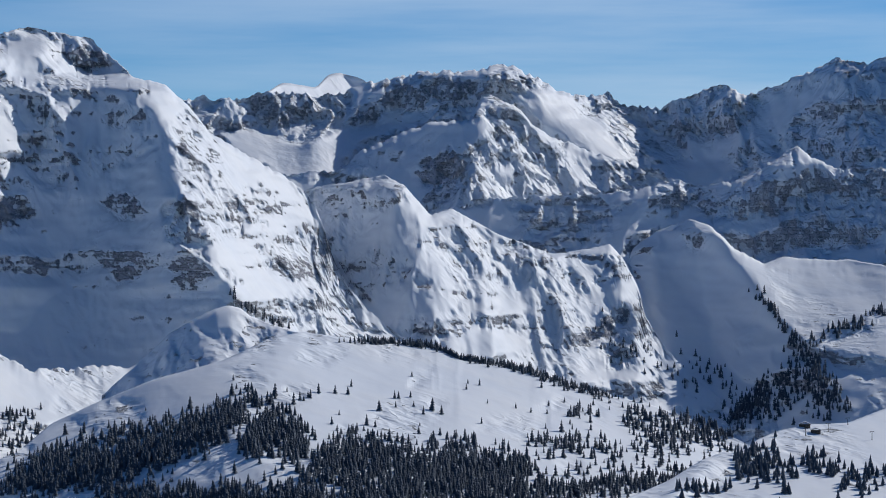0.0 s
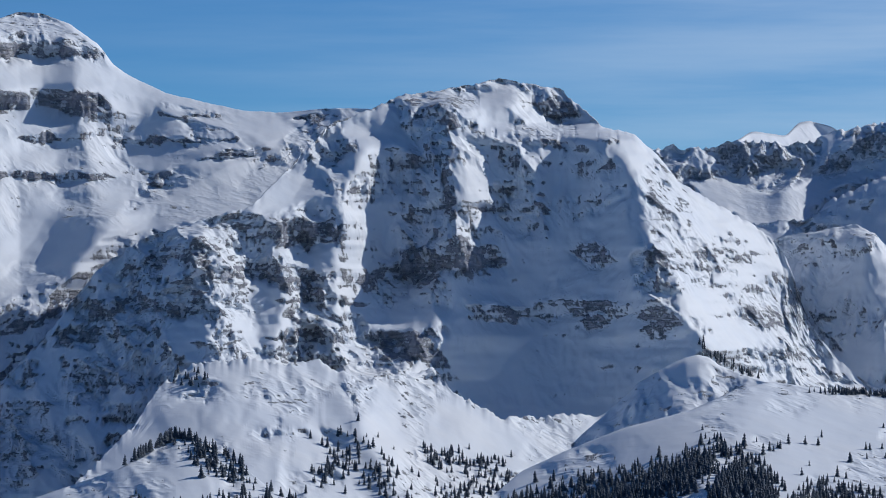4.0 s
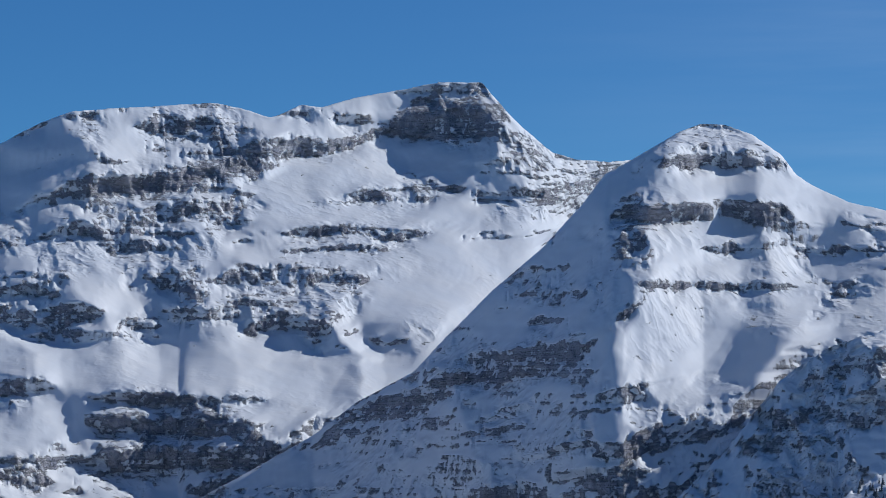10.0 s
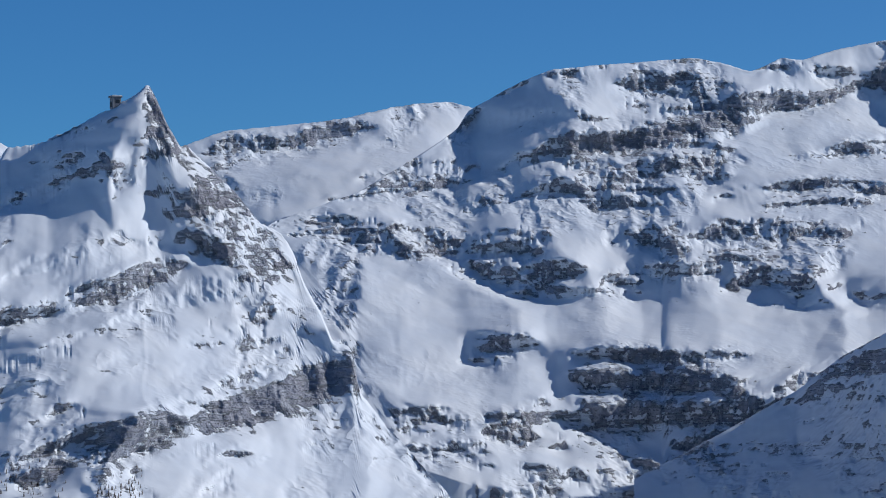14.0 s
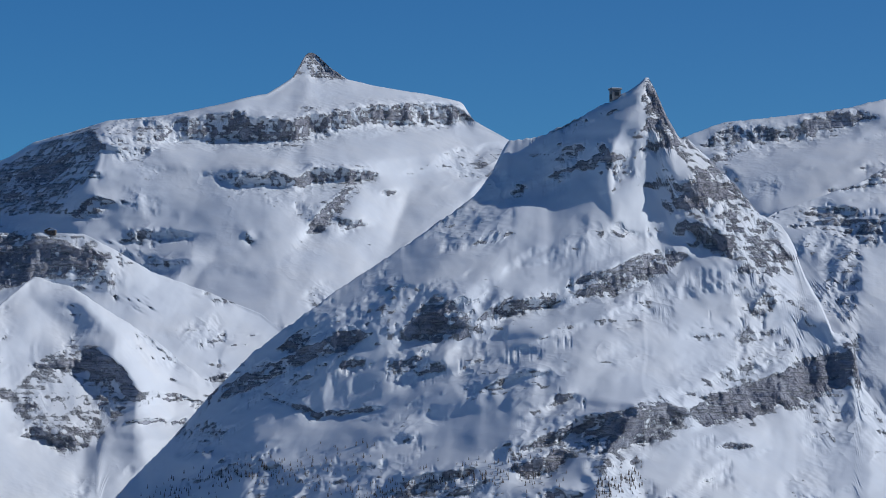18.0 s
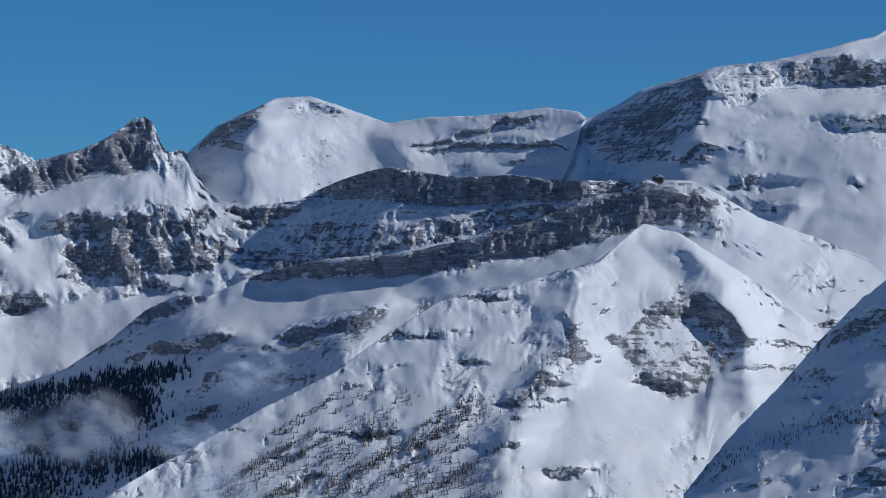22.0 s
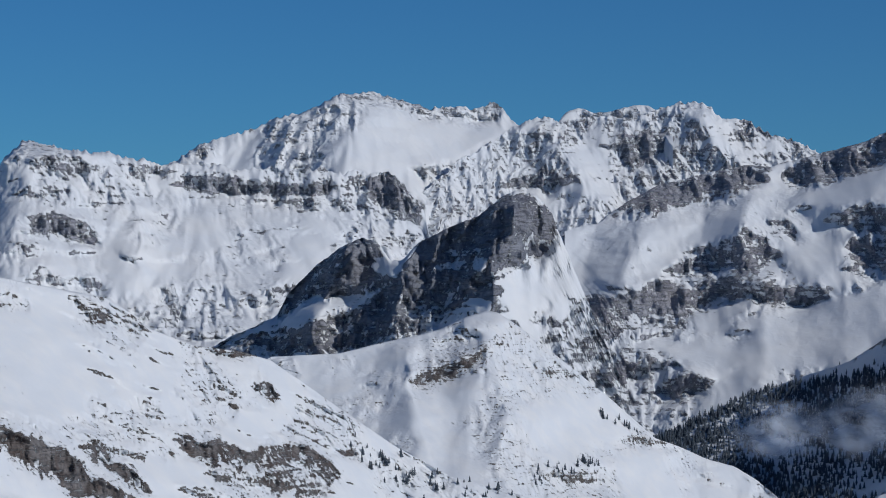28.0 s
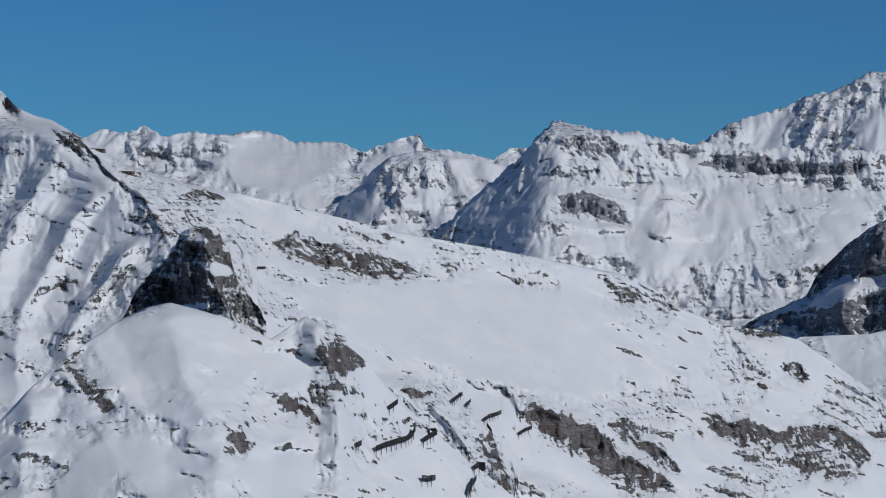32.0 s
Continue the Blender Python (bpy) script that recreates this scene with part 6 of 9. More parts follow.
mountain("treehill", "hill", "open snow hill with scattered spruces on its ridge", [(-18.26, -4.42), (-16.05, -3.68), (-14.93, -3.05), (-14.26, -3.17), (-13.59, -3.61), (-12.91, -4.18), (-11.56, -4.88), (-10.19, -4.89), (-8.59, -4.34), (-7.91, -3.77), (-6.99, -3.35), (-5.84, -2.90), (-5.15, -2.72), (-4.46, -2.53), (-4.01, -2.33), (-3.55, -2.10), (-2.86, -1.97), (-2.06, -2.08), (-1.27, -2.20), (-0.24, -2.26), (0.32, -2.54), (1.00, -2.65), (1.32, -2.65), (1.90, -2.71), (2.01, -2.88), (2.81, -3.11), (3.38, -3.28), (4.17, -3.46), (5.31, -3.87), (6.22, -4.30), (7.57, -4.97), (8.80, -5.52)],
         [(-18.26, -5.98), (-3.57, -6.18), (0.16, -6.80), (8.80, -6.76)], [(-14, 2400), (-2, 2450), (9, 2400)], GREY, slope=20, toe=20, strata=0.0, ribs=0.45, rib=0.8, lean=-0.4, bare=0.0, cell=1.25, flute=0.5, seed=76, jag=0.006, rough=0.7, category="hill",
         spurs=[([(-2.86, -1.97), (-3.78, -2.88), (-4.70, -4.47)], 30, 2.2, 2.6)],
         patches=[([(-4.06, -2.56), (-2.80, -2.00), (-0.97, -2.24), (1.32, -2.70), (3.60, -3.39), (5.88, -4.30), (5.31, -5.35), (-0.98, -5.34), (-4.18, -4.38)], 1.1, 13, 0, 0), ([(-8.93, -4.32), (-5.54, -3.23), (-3.49, -2.34), (-4.07, -3.70), (-7.81, -5.01), (-8.94, -5.24)], 0.9, 16, 0, 0)])
mountain("hump", "hill", "rounded shaded snow hump below the cliffs", [(-6.90, -3.22), (-6.22, -2.63), (-5.54, -1.98), (-4.74, -1.53), (-4.40, -1.43), (-4.11, -1.48), (-3.89, -1.65), (-3.49, -1.81), (-2.92, -2.00), (-2.12, -2.18), (-1.20, -2.58)], [(-6.91, -4.35), (-1.20, -3.26)], 2720, GREY, slope=24, toe=24, strata=0.0, ribs=1.3, rib=0.4, bare=0.0, cell=1.25, crag=0.7, rough=1, seed=78, jag=0.03, category="hill",
         spurs=[([(-4.28, -1.19), (-4.40, -2.10), (-4.63, -3.01)], 22, 1.6, 1.2)],
         patches=[([(-6.90, -3.22), (-6.22, -2.60), (-5.19, -1.64), (-4.45, -1.16), (-4.06, -1.42), (-4.40, -2.56), (-5.54, -3.46)], -0.7, 0, 0, 0), ([(-4.05, -0.96), (-4.17, -2.56), (-2.58, -2.57), (-0.97, -2.69), (-2.57, -1.66)], -0.3, 0, 0, 0)])
mountain("apron", "hill", "sunlit snow apron under the cliffs with spruces", [(-16.90, -3.96), (-16.22, -3.29), (-15.76, -2.86), (-15.19, -1.98), (-14.62, -1.61), (-13.47, -1.45), (-12.68, -1.60), (-12.00, -1.52), (-11.21, -1.93), (-10.41, -1.76), (-9.72, -1.69), (-9.27, -2.17), (-8.36, -2.70), (-7.44, -2.64), (-6.30, -2.64), (-5.84, -2.70), (-4.92, -3.10)], [(-16.72, -6.02), (-4.94, -6.06)], 2800, GREY, slope=24, toe=22, strata=0.05, ribs=0.8, rib=0.5, lean=-0.4, bare=0.05, cell=1.25, flute=0.5, seed=80, jag=0.11, category="hill",
         bands=[[(-14.70, -1.90, 0.115), (-14.26, -2.13, 0.229), (-13.92, -1.90, 0.092)], [(-11.66, -1.92, 0.138), (-11.21, -2.27, 0.344), (-10.75, -2.04, 0.160)]],
         spurs=[([(-11.32, -1.93), (-11.10, -3.07), (-10.19, -4.44)], 35, 0.8, 0.8)],
         patches=[([(-17.10, -0.98), (-12.66, -1.47), (-11.53, -1.93), (-10.06, -1.60), (-8.35, -2.64), (-4.69, -2.55), (-3.55, -3.13), (-5.86, -6.07), (-17.12, -5.88)], 0.9, 22, 0, 0.1)])
mountain("lifthill", "hill", "groomed snow hill with a ski lift and scattered spruces", [(3.02, -5.56), (3.71, -5.35), (4.51, -5.01), (5.19, -4.59), (5.65, -4.41), (5.99, -4.44), (6.33, -4.16), (6.78, -3.98), (7.35, -3.86), (8.14, -3.82), (8.90, -3.52), (10.37, -3.15)], [(3.02, -6.80), (10.36, -6.73)], [(3, 2100), (9, 2200)], GREY, slope=24, toe=24, strata=0.0, ribs=0.3, rib=0.7, bare=0.0, cell=1.25, flute=0.1, seed=82, jag=0.004, category="hill",
         spurs=[([(5.54, -4.42), (5.08, -4.98), (4.51, -5.44)], 25, 0.7, 0.7)],
         patches=[([(2.91, -5.56), (5.76, -4.30), (8.90, -3.27), (10.59, -3.04), (10.58, -6.62), (2.91, -6.69)], 1.0, 13, 0, 0.3)])
mountain("cone", "hill", "smooth white conical hill with a scree patch", [(-75.80, -2.18), (-74.66, -1.52), (-73.29, -1.45), (-72.37, -1.22), (-71.69, -1.08), (-71.23, -0.95), (-70.77, -0.72), (-70.31, -0.58), (-70.08, -0.61), (-69.74, -0.83), (-69.28, -1.17), (-68.59, -1.72), (-67.79, -2.35), (-66.88, -3.15), (-66.42, -3.30), (-65.86, -3.55), (-65.29, -3.70), (-64.84, -3.97), (-64.16, -4.53)], [(-75.79, -5.81), (-64.16, -5.76)], [(-76, 2250), (-66, 2400)], BROWN, slope=36, toe=22, strata=0.08, ribs=0.55, rib=0.5, bare=0.06, cell=1.25, flute=0.6, cliff=SHALE, crag=0.5, seed=85, jag=0.005, category="hill",
         bands=[[(-72.03, -2.18, 0.057), (-71.46, -1.95, 0.160), (-70.65, -1.67, 0.138), (-70.08, -1.26, 0.115)]],
         spurs=[([(-70.26, -0.60), (-70.31, -1.61), (-69.85, -2.64)], 30, 1.3, 1.1), ([(-71.69, -1.08), (-71.91, -2.07), (-71.68, -2.75)], 20, 0.8, 0.8)])
mountain("nearslope", "hill", "near snow ridge with banded scree ribs and outcrops", [(-92.15, 4.34), (-90.80, 3.35), (-90.47, 3.01), (-90.13, 2.85), (-89.79, 2.77), (-89.11, 2.39), (-88.32, 1.90), (-87.07, 1.51), (-85.93, 1.29), (-84.45, 0.96), (-82.84, 0.56), (-82.15, 0.44), (-81.12, 0.27), (-79.97, 0.05), (-78.83, -0.17), (-77.92, -0.35), (-77.46, -0.67), (-77.12, -0.95), (-76.20, -1.30), (-75.30, -1.41), (-74.66, -1.59), (-74.62, -1.63), (-73.97, -2.07), (-73.29, -2.55), (-72.14, -3.33), (-70.99, -3.95), (-69.85, -4.23), (-68.70, -4.57)],
         [(-92.09, -6.23), (-80.52, -6.27), (-75.56, -5.82), (-68.70, -5.81)], [(-92, 1460), (-87.5, 1370), (-84, 1420), (-72, 1750)], BROWN, slope=30, toe=26, strata=0.2, period=0.13, tilt=-0.42, ribs=0.9, rib=0.5, lean=-0.6, bare=0.225, crag=0.55, flute=0.6, firm=0.45, whole=0.5, cell=0.85, cliff=SHALE, seed=88, jag=0.006, category="hill",
         bands=[[(-85.47, 0.32, 0.092), (-84.67, 0.21, 0.183), (-83.98, 0.01, 0.229), (-83.07, -0.10, 0.160), (-82.26, -0.26, 0.092)], [(-87.30, 1.28, 0.115), (-86.84, 1.28, 0.160), (-86.16, 1.23, 0.092)], [(-89.79, 2.62, 0.060), (-89.23, 2.35, 0.070), (-88.66, 1.78, 0.050), (-88.09, 1.28, 0.070), (-87.64, 0.99, 0.050)], [(-90.80, 3.12, 0.160), (-90.35, 2.96, 0.160)], [(-80.53, -2.97, 0.092), (-79.84, -3.20, 0.298), (-78.93, -3.65, 0.344), (-78.24, -4.21, 0.298), (-77.10, -4.65, 0.229)], [(-78.70, -3.19, 0.092), (-77.90, -3.64, 0.206), (-76.87, -4.42, 0.183)], [(-81.22, -3.55, 0.160), (-80.87, -3.89, 0.298), (-80.53, -4.46, 0.206)], [(-75.06, -3.38, 0.115), (-74.16, -3.82, 0.344), (-73.26, -4.15, 0.252)], [(-76.65, -3.06, 0.092), (-75.97, -3.39, 0.160)], [(-78.60, -0.67, 0.069), (-77.80, -0.78, 0.115)], [(-75.11, -2.19, 0.092), (-74.43, -2.36, 0.160)], [(-76.37, -1.27, 0.069), (-75.57, -1.41, 0.115), (-74.77, -1.52, 0.092)], [(-76.70, -3.21, 0.115), (-75.34, -3.55, 0.229), (-73.74, -3.67, 0.275), (-73.05, -4.01, 0.183)], [(-80.08, -3.19, 0.206), (-79.41, -3.42, 0.298), (-78.62, -3.99, 0.229), (-78.06, -4.33, 0.160)], [(-73.40, -3.33, 0.115), (-72.83, -3.44, 0.160)]],
         spurs=[([(-89.79, 2.77), (-87.98, 1.22), (-87.06, 0.09), (-86.49, -1.17)], 60, 3.4, 2.0), ([(-83.06, -2.30), (-82.14, -2.98), (-80.99, -4.12), (-79.38, -4.90)], 18, 1.0, 1.0)])
mountain("outcrop", "outcrop", "dark craggy rock pyramid standing out of the snow", [(-88.36, -1.34), (-88.22, -1.00), (-88.08, -0.60), (-87.69, -0.26), (-87.41, 0.08), (-87.18, 0.52), (-86.90, 0.68), (-86.67, 0.61), (-86.36, 0.45), (-86.18, 0.15), (-86.10, -0.25), (-85.81, -0.71), (-85.46, -1.28)], [(-88.36, -2.08), (-85.46, -2.08)], 1010, BROWN, slope=62, toe=40, strata=0.8, period=0.22, tilt=-0.3, ribs=2.6, rib=0.22, bare=0.5, firm=0.3, cliff=SHALE, rough=3, seed=95, jag=0.1, cell=0.6, blend=0.6, category="rock outcrop",
         bands=[[(-88.08, -0.83, 0.115), (-87.63, -0.60, 0.298), (-87.17, -0.49, 0.413), (-86.72, -0.48, 0.275), (-86.49, -0.83, 0.115)], [(-87.18, 0.31, 0.160), (-86.72, 0.32, 0.275), (-86.21, 0.09, 0.206)]],
         spurs=[([(-86.84, 0.68), (-86.61, -0.14), (-86.26, -1.17)], 26, 1.0, 0.7)])
mountain("foremound", "hill", "nearest snow mounds with dark rock outcrops", [(-92.55, -3.43), (-91.44, -3.88), (-90.77, -3.27), (-90.21, -2.65), (-89.54, -2.08), (-88.98, -1.65), (-88.31, -1.20), (-87.85, -1.00), (-87.40, -0.89), (-86.95, -1.00), (-86.26, -1.19), (-85.80, -1.39), (-85.35, -1.62), (-84.66, -1.16), (-84.32, -1.33), (-83.98, -1.62), (-83.52, -1.98), (-82.94, -2.64), (-82.13, -3.44), (-80.98, -4.34), (-79.84, -5.25)],
         [(-92.53, -6.22), (-79.83, -6.27)], [(-93, 800), (-80, 950)], BROWN, slope=34, toe=24, strata=0.2, period=0.3, tilt=-0.2, ribs=0.6, rib=0.6, lean=-0.6, bare=0.08, crag=0.45, flute=0.4, firm=0.35, cliff=SHALE, seed=91, jag=0.008, category="hill",
         bands=[[(-84.43, -2.08, 0.252), (-84.09, -1.96, 0.390), (-83.52, -1.96, 0.252)], [(-85.46, -2.76, 0.115), (-84.77, -2.99, 0.252), (-84.19, -3.45, 0.252)], [(-89.54, -2.08, 0.069), (-88.98, -2.65, 0.229), (-88.30, -3.11, 0.160)], [(-86.25, -3.56, 0.183), (-85.68, -3.79, 0.275)], [(-84.66, -2.76, 0.138), (-84.20, -2.76, 0.160)], [(-86.83, -2.20, 0.057), (-86.48, -2.42, 0.092)]],
         spurs=[([(-87.40, -0.89), (-87.05, -2.08), (-86.25, -3.90)], 14, 1.2, 1.0), ([(-84.55, -1.16), (-84.09, -2.30), (-83.97, -3.44)], 16, 0.5, 0.6), ([(-90.10, -2.65), (-90.32, -3.67)], 10, 0.8, 0.6)])


# ---------------------------------------------------------------- single faces, walls and ribs
def lay(key, turn, lie, bare, calm, *outline):
    """A face of a mountain within an outline: its turn towards the right, its steepness (0: as it is), bareness and calm."""
    PLAN[key][1]["patches"] = list(PLAN[key][1].get("patches", ())) + [(list(outline), turn, lie, bare, calm)]


def wall(key, *line):
    """A rock wall along a line (heading, height, half height)."""
    PLAN[key][1]["bands"] = list(PLAN[key][1].get("bands", ())) + [list(line)]


def arete(key, out, left, right, *line):
    """A rib along a line from top to bottom, standing out by so many metres, with its half widths."""
    PLAN[key][1]["spurs"] = list(PLAN[key][1].get("spurs", ())) + [(list(line), out, left, right)]


# the long bench, its cliff and the snow slabs below it
lay("bench", -1.4, 68, 0.6, 0.2, (-59.37, 0.35), (-58.46, 0.61), (-57.43, 0.64), (-55.82, 0.93), (-54.68, 1.15), (-53.54, 1.61), (-52.40, 1.95), (-51.50, 2.19), (-50.37, 2.16), (-49.75, 1.79), (-50.15, 1.41), (-51.39, 1.24), (-52.41, 0.92), (-53.54, 0.65), (-54.68, 0.60), (-55.82, 0.26), (-57.77, 0.19), (-59.03, 0.17))
lay("bench", -1.7, 34, -0.3, 0.8, (-59.26, 0.12), (-57.77, 0.15), (-55.82, 0.22), (-53.54, 0.60), (-51.27, 1.17), (-52.52, 0.40), (-53.77, 0.05), (-55.83, -0.31), (-56.40, -0.08), (-57.43, -0.08), (-58.34, 0.01), (-59.83, -0.25), (-59.95, -0.08))
lay("bench", 0.6, 25, -0.25, 0.9, (-60.86, -1.02), (-59.72, -0.22), (-58.23, 0.01), (-58.11, -0.22), (-58.55, -0.79), (-59.95, -0.91))
lay("bench", 0.6, 25, -0.25, 0.9, (-58.32, -0.94), (-57.54, -0.10), (-56.28, 0.12), (-56.51, -0.22), (-57.31, -0.56), (-58.06, -1.00))
lay("bench", 0.45, 27, -0.15, 0.6, (-57.43, -1.36), (-55.83, -0.56), (-53.77, -0.11), (-52.52, 0.32), (-51.33, 1.05), (-50.77, 0.94), (-50.77, 0.60), (-52.52, 0.01), (-53.54, -0.88), (-55.83, -1.68), (-57.20, -1.68))
lay("bench", -1, 40, 0.47, 0.2, (-59.95, -1.11), (-58.57, -1.00), (-57.31, -0.60), (-56.51, -0.25), (-56.28, -0.31), (-57.08, -0.94), (-57.54, -1.34), (-59.26, -1.46))
wall("bench", (-56.00, -0.60, 0.034), (-55.77, -0.31, 0.159), (-55.60, -0.43, 0.045))
wall("bench", (-54.74, -0.20, 0.034), (-54.55, -0.05, 0.136), (-54.34, -0.17, 0.045))
# the rib with the tower, and the walls below it
lay("tower", -1.3, 66, 0.7, 0.2, (-57.89, 2.03), (-57.54, 2.31), (-56.85, 2.53), (-55.94, 2.30), (-54.11, 2.29), (-52.52, 2.20), (-52.63, 1.83), (-54.11, 1.68), (-55.94, 1.73), (-57.54, 1.80))
lay("tower", -0.8, 34, -0.1, 0.3, (-58.80, 1.64), (-57.54, 1.77), (-55.94, 1.70), (-54.11, 1.65), (-52.52, 1.81), (-53.77, 1.17), (-55.82, 1.01), (-57.43, 0.72), (-59.03, 0.61))
lay("tower", 0.1, 55, 0.02, 0, (-63.94, 1.49), (-62.46, 1.61), (-60.41, 1.68), (-59.95, 1.06), (-59.83, 0.26), (-60.86, 0.01), (-62.00, 0.12), (-62.92, 0.70), (-63.71, 1.04))
lay("tower", 0.3, 34, -0.3, 0.85, (-64.39, 1.69), (-63.49, 1.92), (-61.21, 2.38), (-60.41, 1.86), (-61.55, 1.77), (-63.49, 1.54))
lay("tower", 0.5, 33, -0.25, 0.4, (-66.87, 1.30), (-65.98, 1.68), (-65.41, 1.68), (-64.51, 1.99), (-64.05, 1.74), (-64.79, 1.29), (-65.52, 0.94), (-66.31, 0.94))
lay("tower", 0.5, 34, -0.3, 0.7, (-68.89, 1.72), (-67.80, 1.32), (-66.55, 1.46), (-65.30, 1.89), (-64.28, 1.69), (-64.95, 1.15), (-65.98, 0.80), (-66.66, 0.35), (-67.23, -0.23), (-68.03, -0.00), (-68.60, 0.69))
lay("tower", -0.2, 56, 0.22, 0, (-65.75, 0.80), (-65.18, 0.97), (-64.39, 0.92), (-64.16, 0.35), (-63.26, -0.10), (-63.82, -0.50), (-64.95, -0.39), (-66.43, -0.62), (-67.00, 0.00), (-65.97, 0.12))
lay("tower", -0.2, 56, 0.22, 0, (-68.71, -0.69), (-68.03, -0.23), (-67.23, -0.11), (-67.00, -0.68), (-67.80, -1.03), (-68.60, -0.92))
lay("tower", -0.2, 52, 0.2, 0, (-68.59, -1.37), (-67.80, -1.26), (-67.57, -1.83), (-66.88, -1.60), (-66.20, -1.93), (-65.75, -2.16), (-66.43, -2.51), (-67.34, -2.51), (-68.25, -2.17))
lay("tower", 0.35, 28, -0.35, 0.95, (-67.11, -1.14), (-65.75, -1.14), (-64.84, -0.62), (-63.71, -0.56), (-62.28, 0.01), (-62.27, -1.01), (-64.16, -1.58), (-65.52, -1.76), (-66.66, -1.48))
# the folded dark buttresses above the gorge
lay("darkcliffs", -1.3, 64, 0.65, 0, (-74.38, -0.61), (-74.32, -0.19), (-73.75, 0.50), (-73.01, 0.85), (-72.55, 0.85), (-72.38, 0.68), (-72.72, 0.51), (-72.24, 0.22), (-72.83, -0.18), (-73.29, -0.35), (-73.86, -0.24))
lay("darkcliffs", 0.2, 25, -0.6, 0.9, (-74.34, -0.65), (-73.75, -0.33), (-72.83, -0.31), (-72.15, 0.01), (-72.83, -0.53), (-73.29, -0.70), (-74.20, -0.95))
lay("darkcliffs", -1.3, 62, 0.65, 0, (-72.03, 0.33), (-71.35, 1.08), (-70.60, 1.31), (-70.20, 1.71), (-69.52, 1.83), (-69.23, 1.71), (-69.46, 1.26), (-70.09, 0.97), (-70.43, 0.68), (-71.00, 0.45), (-71.69, 0.22))
lay("darkcliffs", 0.7, 64, 0.6, 0, (-70.32, 0.61), (-69.86, 1.00), (-69.34, 1.23), (-69.17, 1.65), (-68.87, 1.09), (-69.17, 0.68), (-69.74, 0.40), (-70.20, 0.34))
lay("darkcliffs", -0.5, 60, 0.6, 0, (-73.17, -0.93), (-72.38, -0.24), (-71.98, 0.28), (-71.55, 0.11), (-71.34, -0.24), (-72.26, -0.81), (-72.83, -1.21))
lay("darkcliffs", -0.6, 58, 0.6, 0, (-71.44, -0.01), (-70.54, 0.38), (-70.18, 0.11), (-70.03, -0.23), (-71.00, -0.52), (-71.44, -0.58))
lay("darkcliffs", 0.35, 36, -0.4, 0.5, (-69.99, -0.00), (-69.17, 0.43), (-68.88, 0.91), (-68.71, 1.60), (-68.14, 0.91), (-68.03, 0.23), (-69.17, -0.57), (-69.85, -0.69))
lay("darkcliffs", 0.3, 28, -0.5, 0.7, (-72.66, 0.49), (-72.26, 0.33), (-72.09, 0.39), (-72.15, 0.11), (-72.51, 0.22))
# the white basin and the peaks behind it
lay("basin", -0.1, 50, 0.2, 0, (-77.85, 2.25), (-75.58, 2.27), (-73.30, 2.30), (-72.72, 1.94), (-72.84, 1.54), (-74.21, 1.47), (-75.35, 1.76), (-76.72, 1.75))
lay("basin", 0.3, 26, -0.15, 0.35, (-78.87, 1.40), (-76.72, 1.69), (-75.35, 1.70), (-74.21, 1.42), (-72.84, 1.42), (-73.07, 1.02), (-73.75, 0.56), (-74.21, -0.01), (-75.12, -0.24), (-76.37, 0.10), (-77.51, 0.66))
lay("basin", -0.7, 58, 0.75, 0, (-72.78, 2.14), (-72.27, 2.24), (-71.69, 1.82), (-71.42, 1.37), (-71.69, 1.18), (-72.26, 1.34), (-72.61, 1.71))
lay("basin", -0.4, 56, 0.65, 0, (-79.54, 1.28), (-78.87, 1.36), (-78.47, 1.11), (-78.13, 0.66), (-78.75, 0.83), (-79.43, 1.00))
lay("basin", 0.3, 30, -0.3, 0.8, (-71.35, 1.14), (-71.46, 1.83), (-71.01, 2.40), (-71.92, 2.14), (-71.64, 1.77), (-71.35, 1.37), (-71.75, 0.79), (-71.98, 0.45))
lay("whitehorn", 0.15, 25, -0.4, 0.95, (-72.65, 3.74), (-72.15, 3.43), (-70.32, 3.22), (-69.98, 3.06), (-71.01, 2.49), (-72.15, 2.19), (-73.18, 2.30), (-72.93, 3.08))
lay("whitehorn", -0.45, 44, 0, 0, (-76.27, 2.38), (-75.01, 3.01), (-74.22, 3.42), (-73.42, 3.74), (-72.73, 3.82), (-72.96, 3.08), (-73.30, 2.30), (-75.01, 2.21))
lay("serrate", 0.2, 46, 0.2, 0, (-69.29, 3.14), (-68.03, 3.32), (-66.66, 3.14), (-65.86, 3.42), (-64.62, 3.08), (-63.71, 2.56), (-64.96, 2.40), (-66.66, 2.06), (-67.57, 1.72), (-68.71, 2.06))
lay("serrate", 0.5, 40, -0.1, 0, (-71.46, 2.17), (-70.66, 2.69), (-69.29, 3.20), (-69.17, 2.63), (-69.86, 2.17), (-70.43, 1.60), (-71.00, 1.71))
# the scree on the white cone
lay("cone", -0.2, 38, 0.49, 0, (-71.89, -1.95), (-71.00, -1.40), (-70.08, -0.92), (-69.83, -1.15), (-70.31, -1.72), (-71.11, -2.18), (-71.55, -2.59), (-71.74, -2.18))
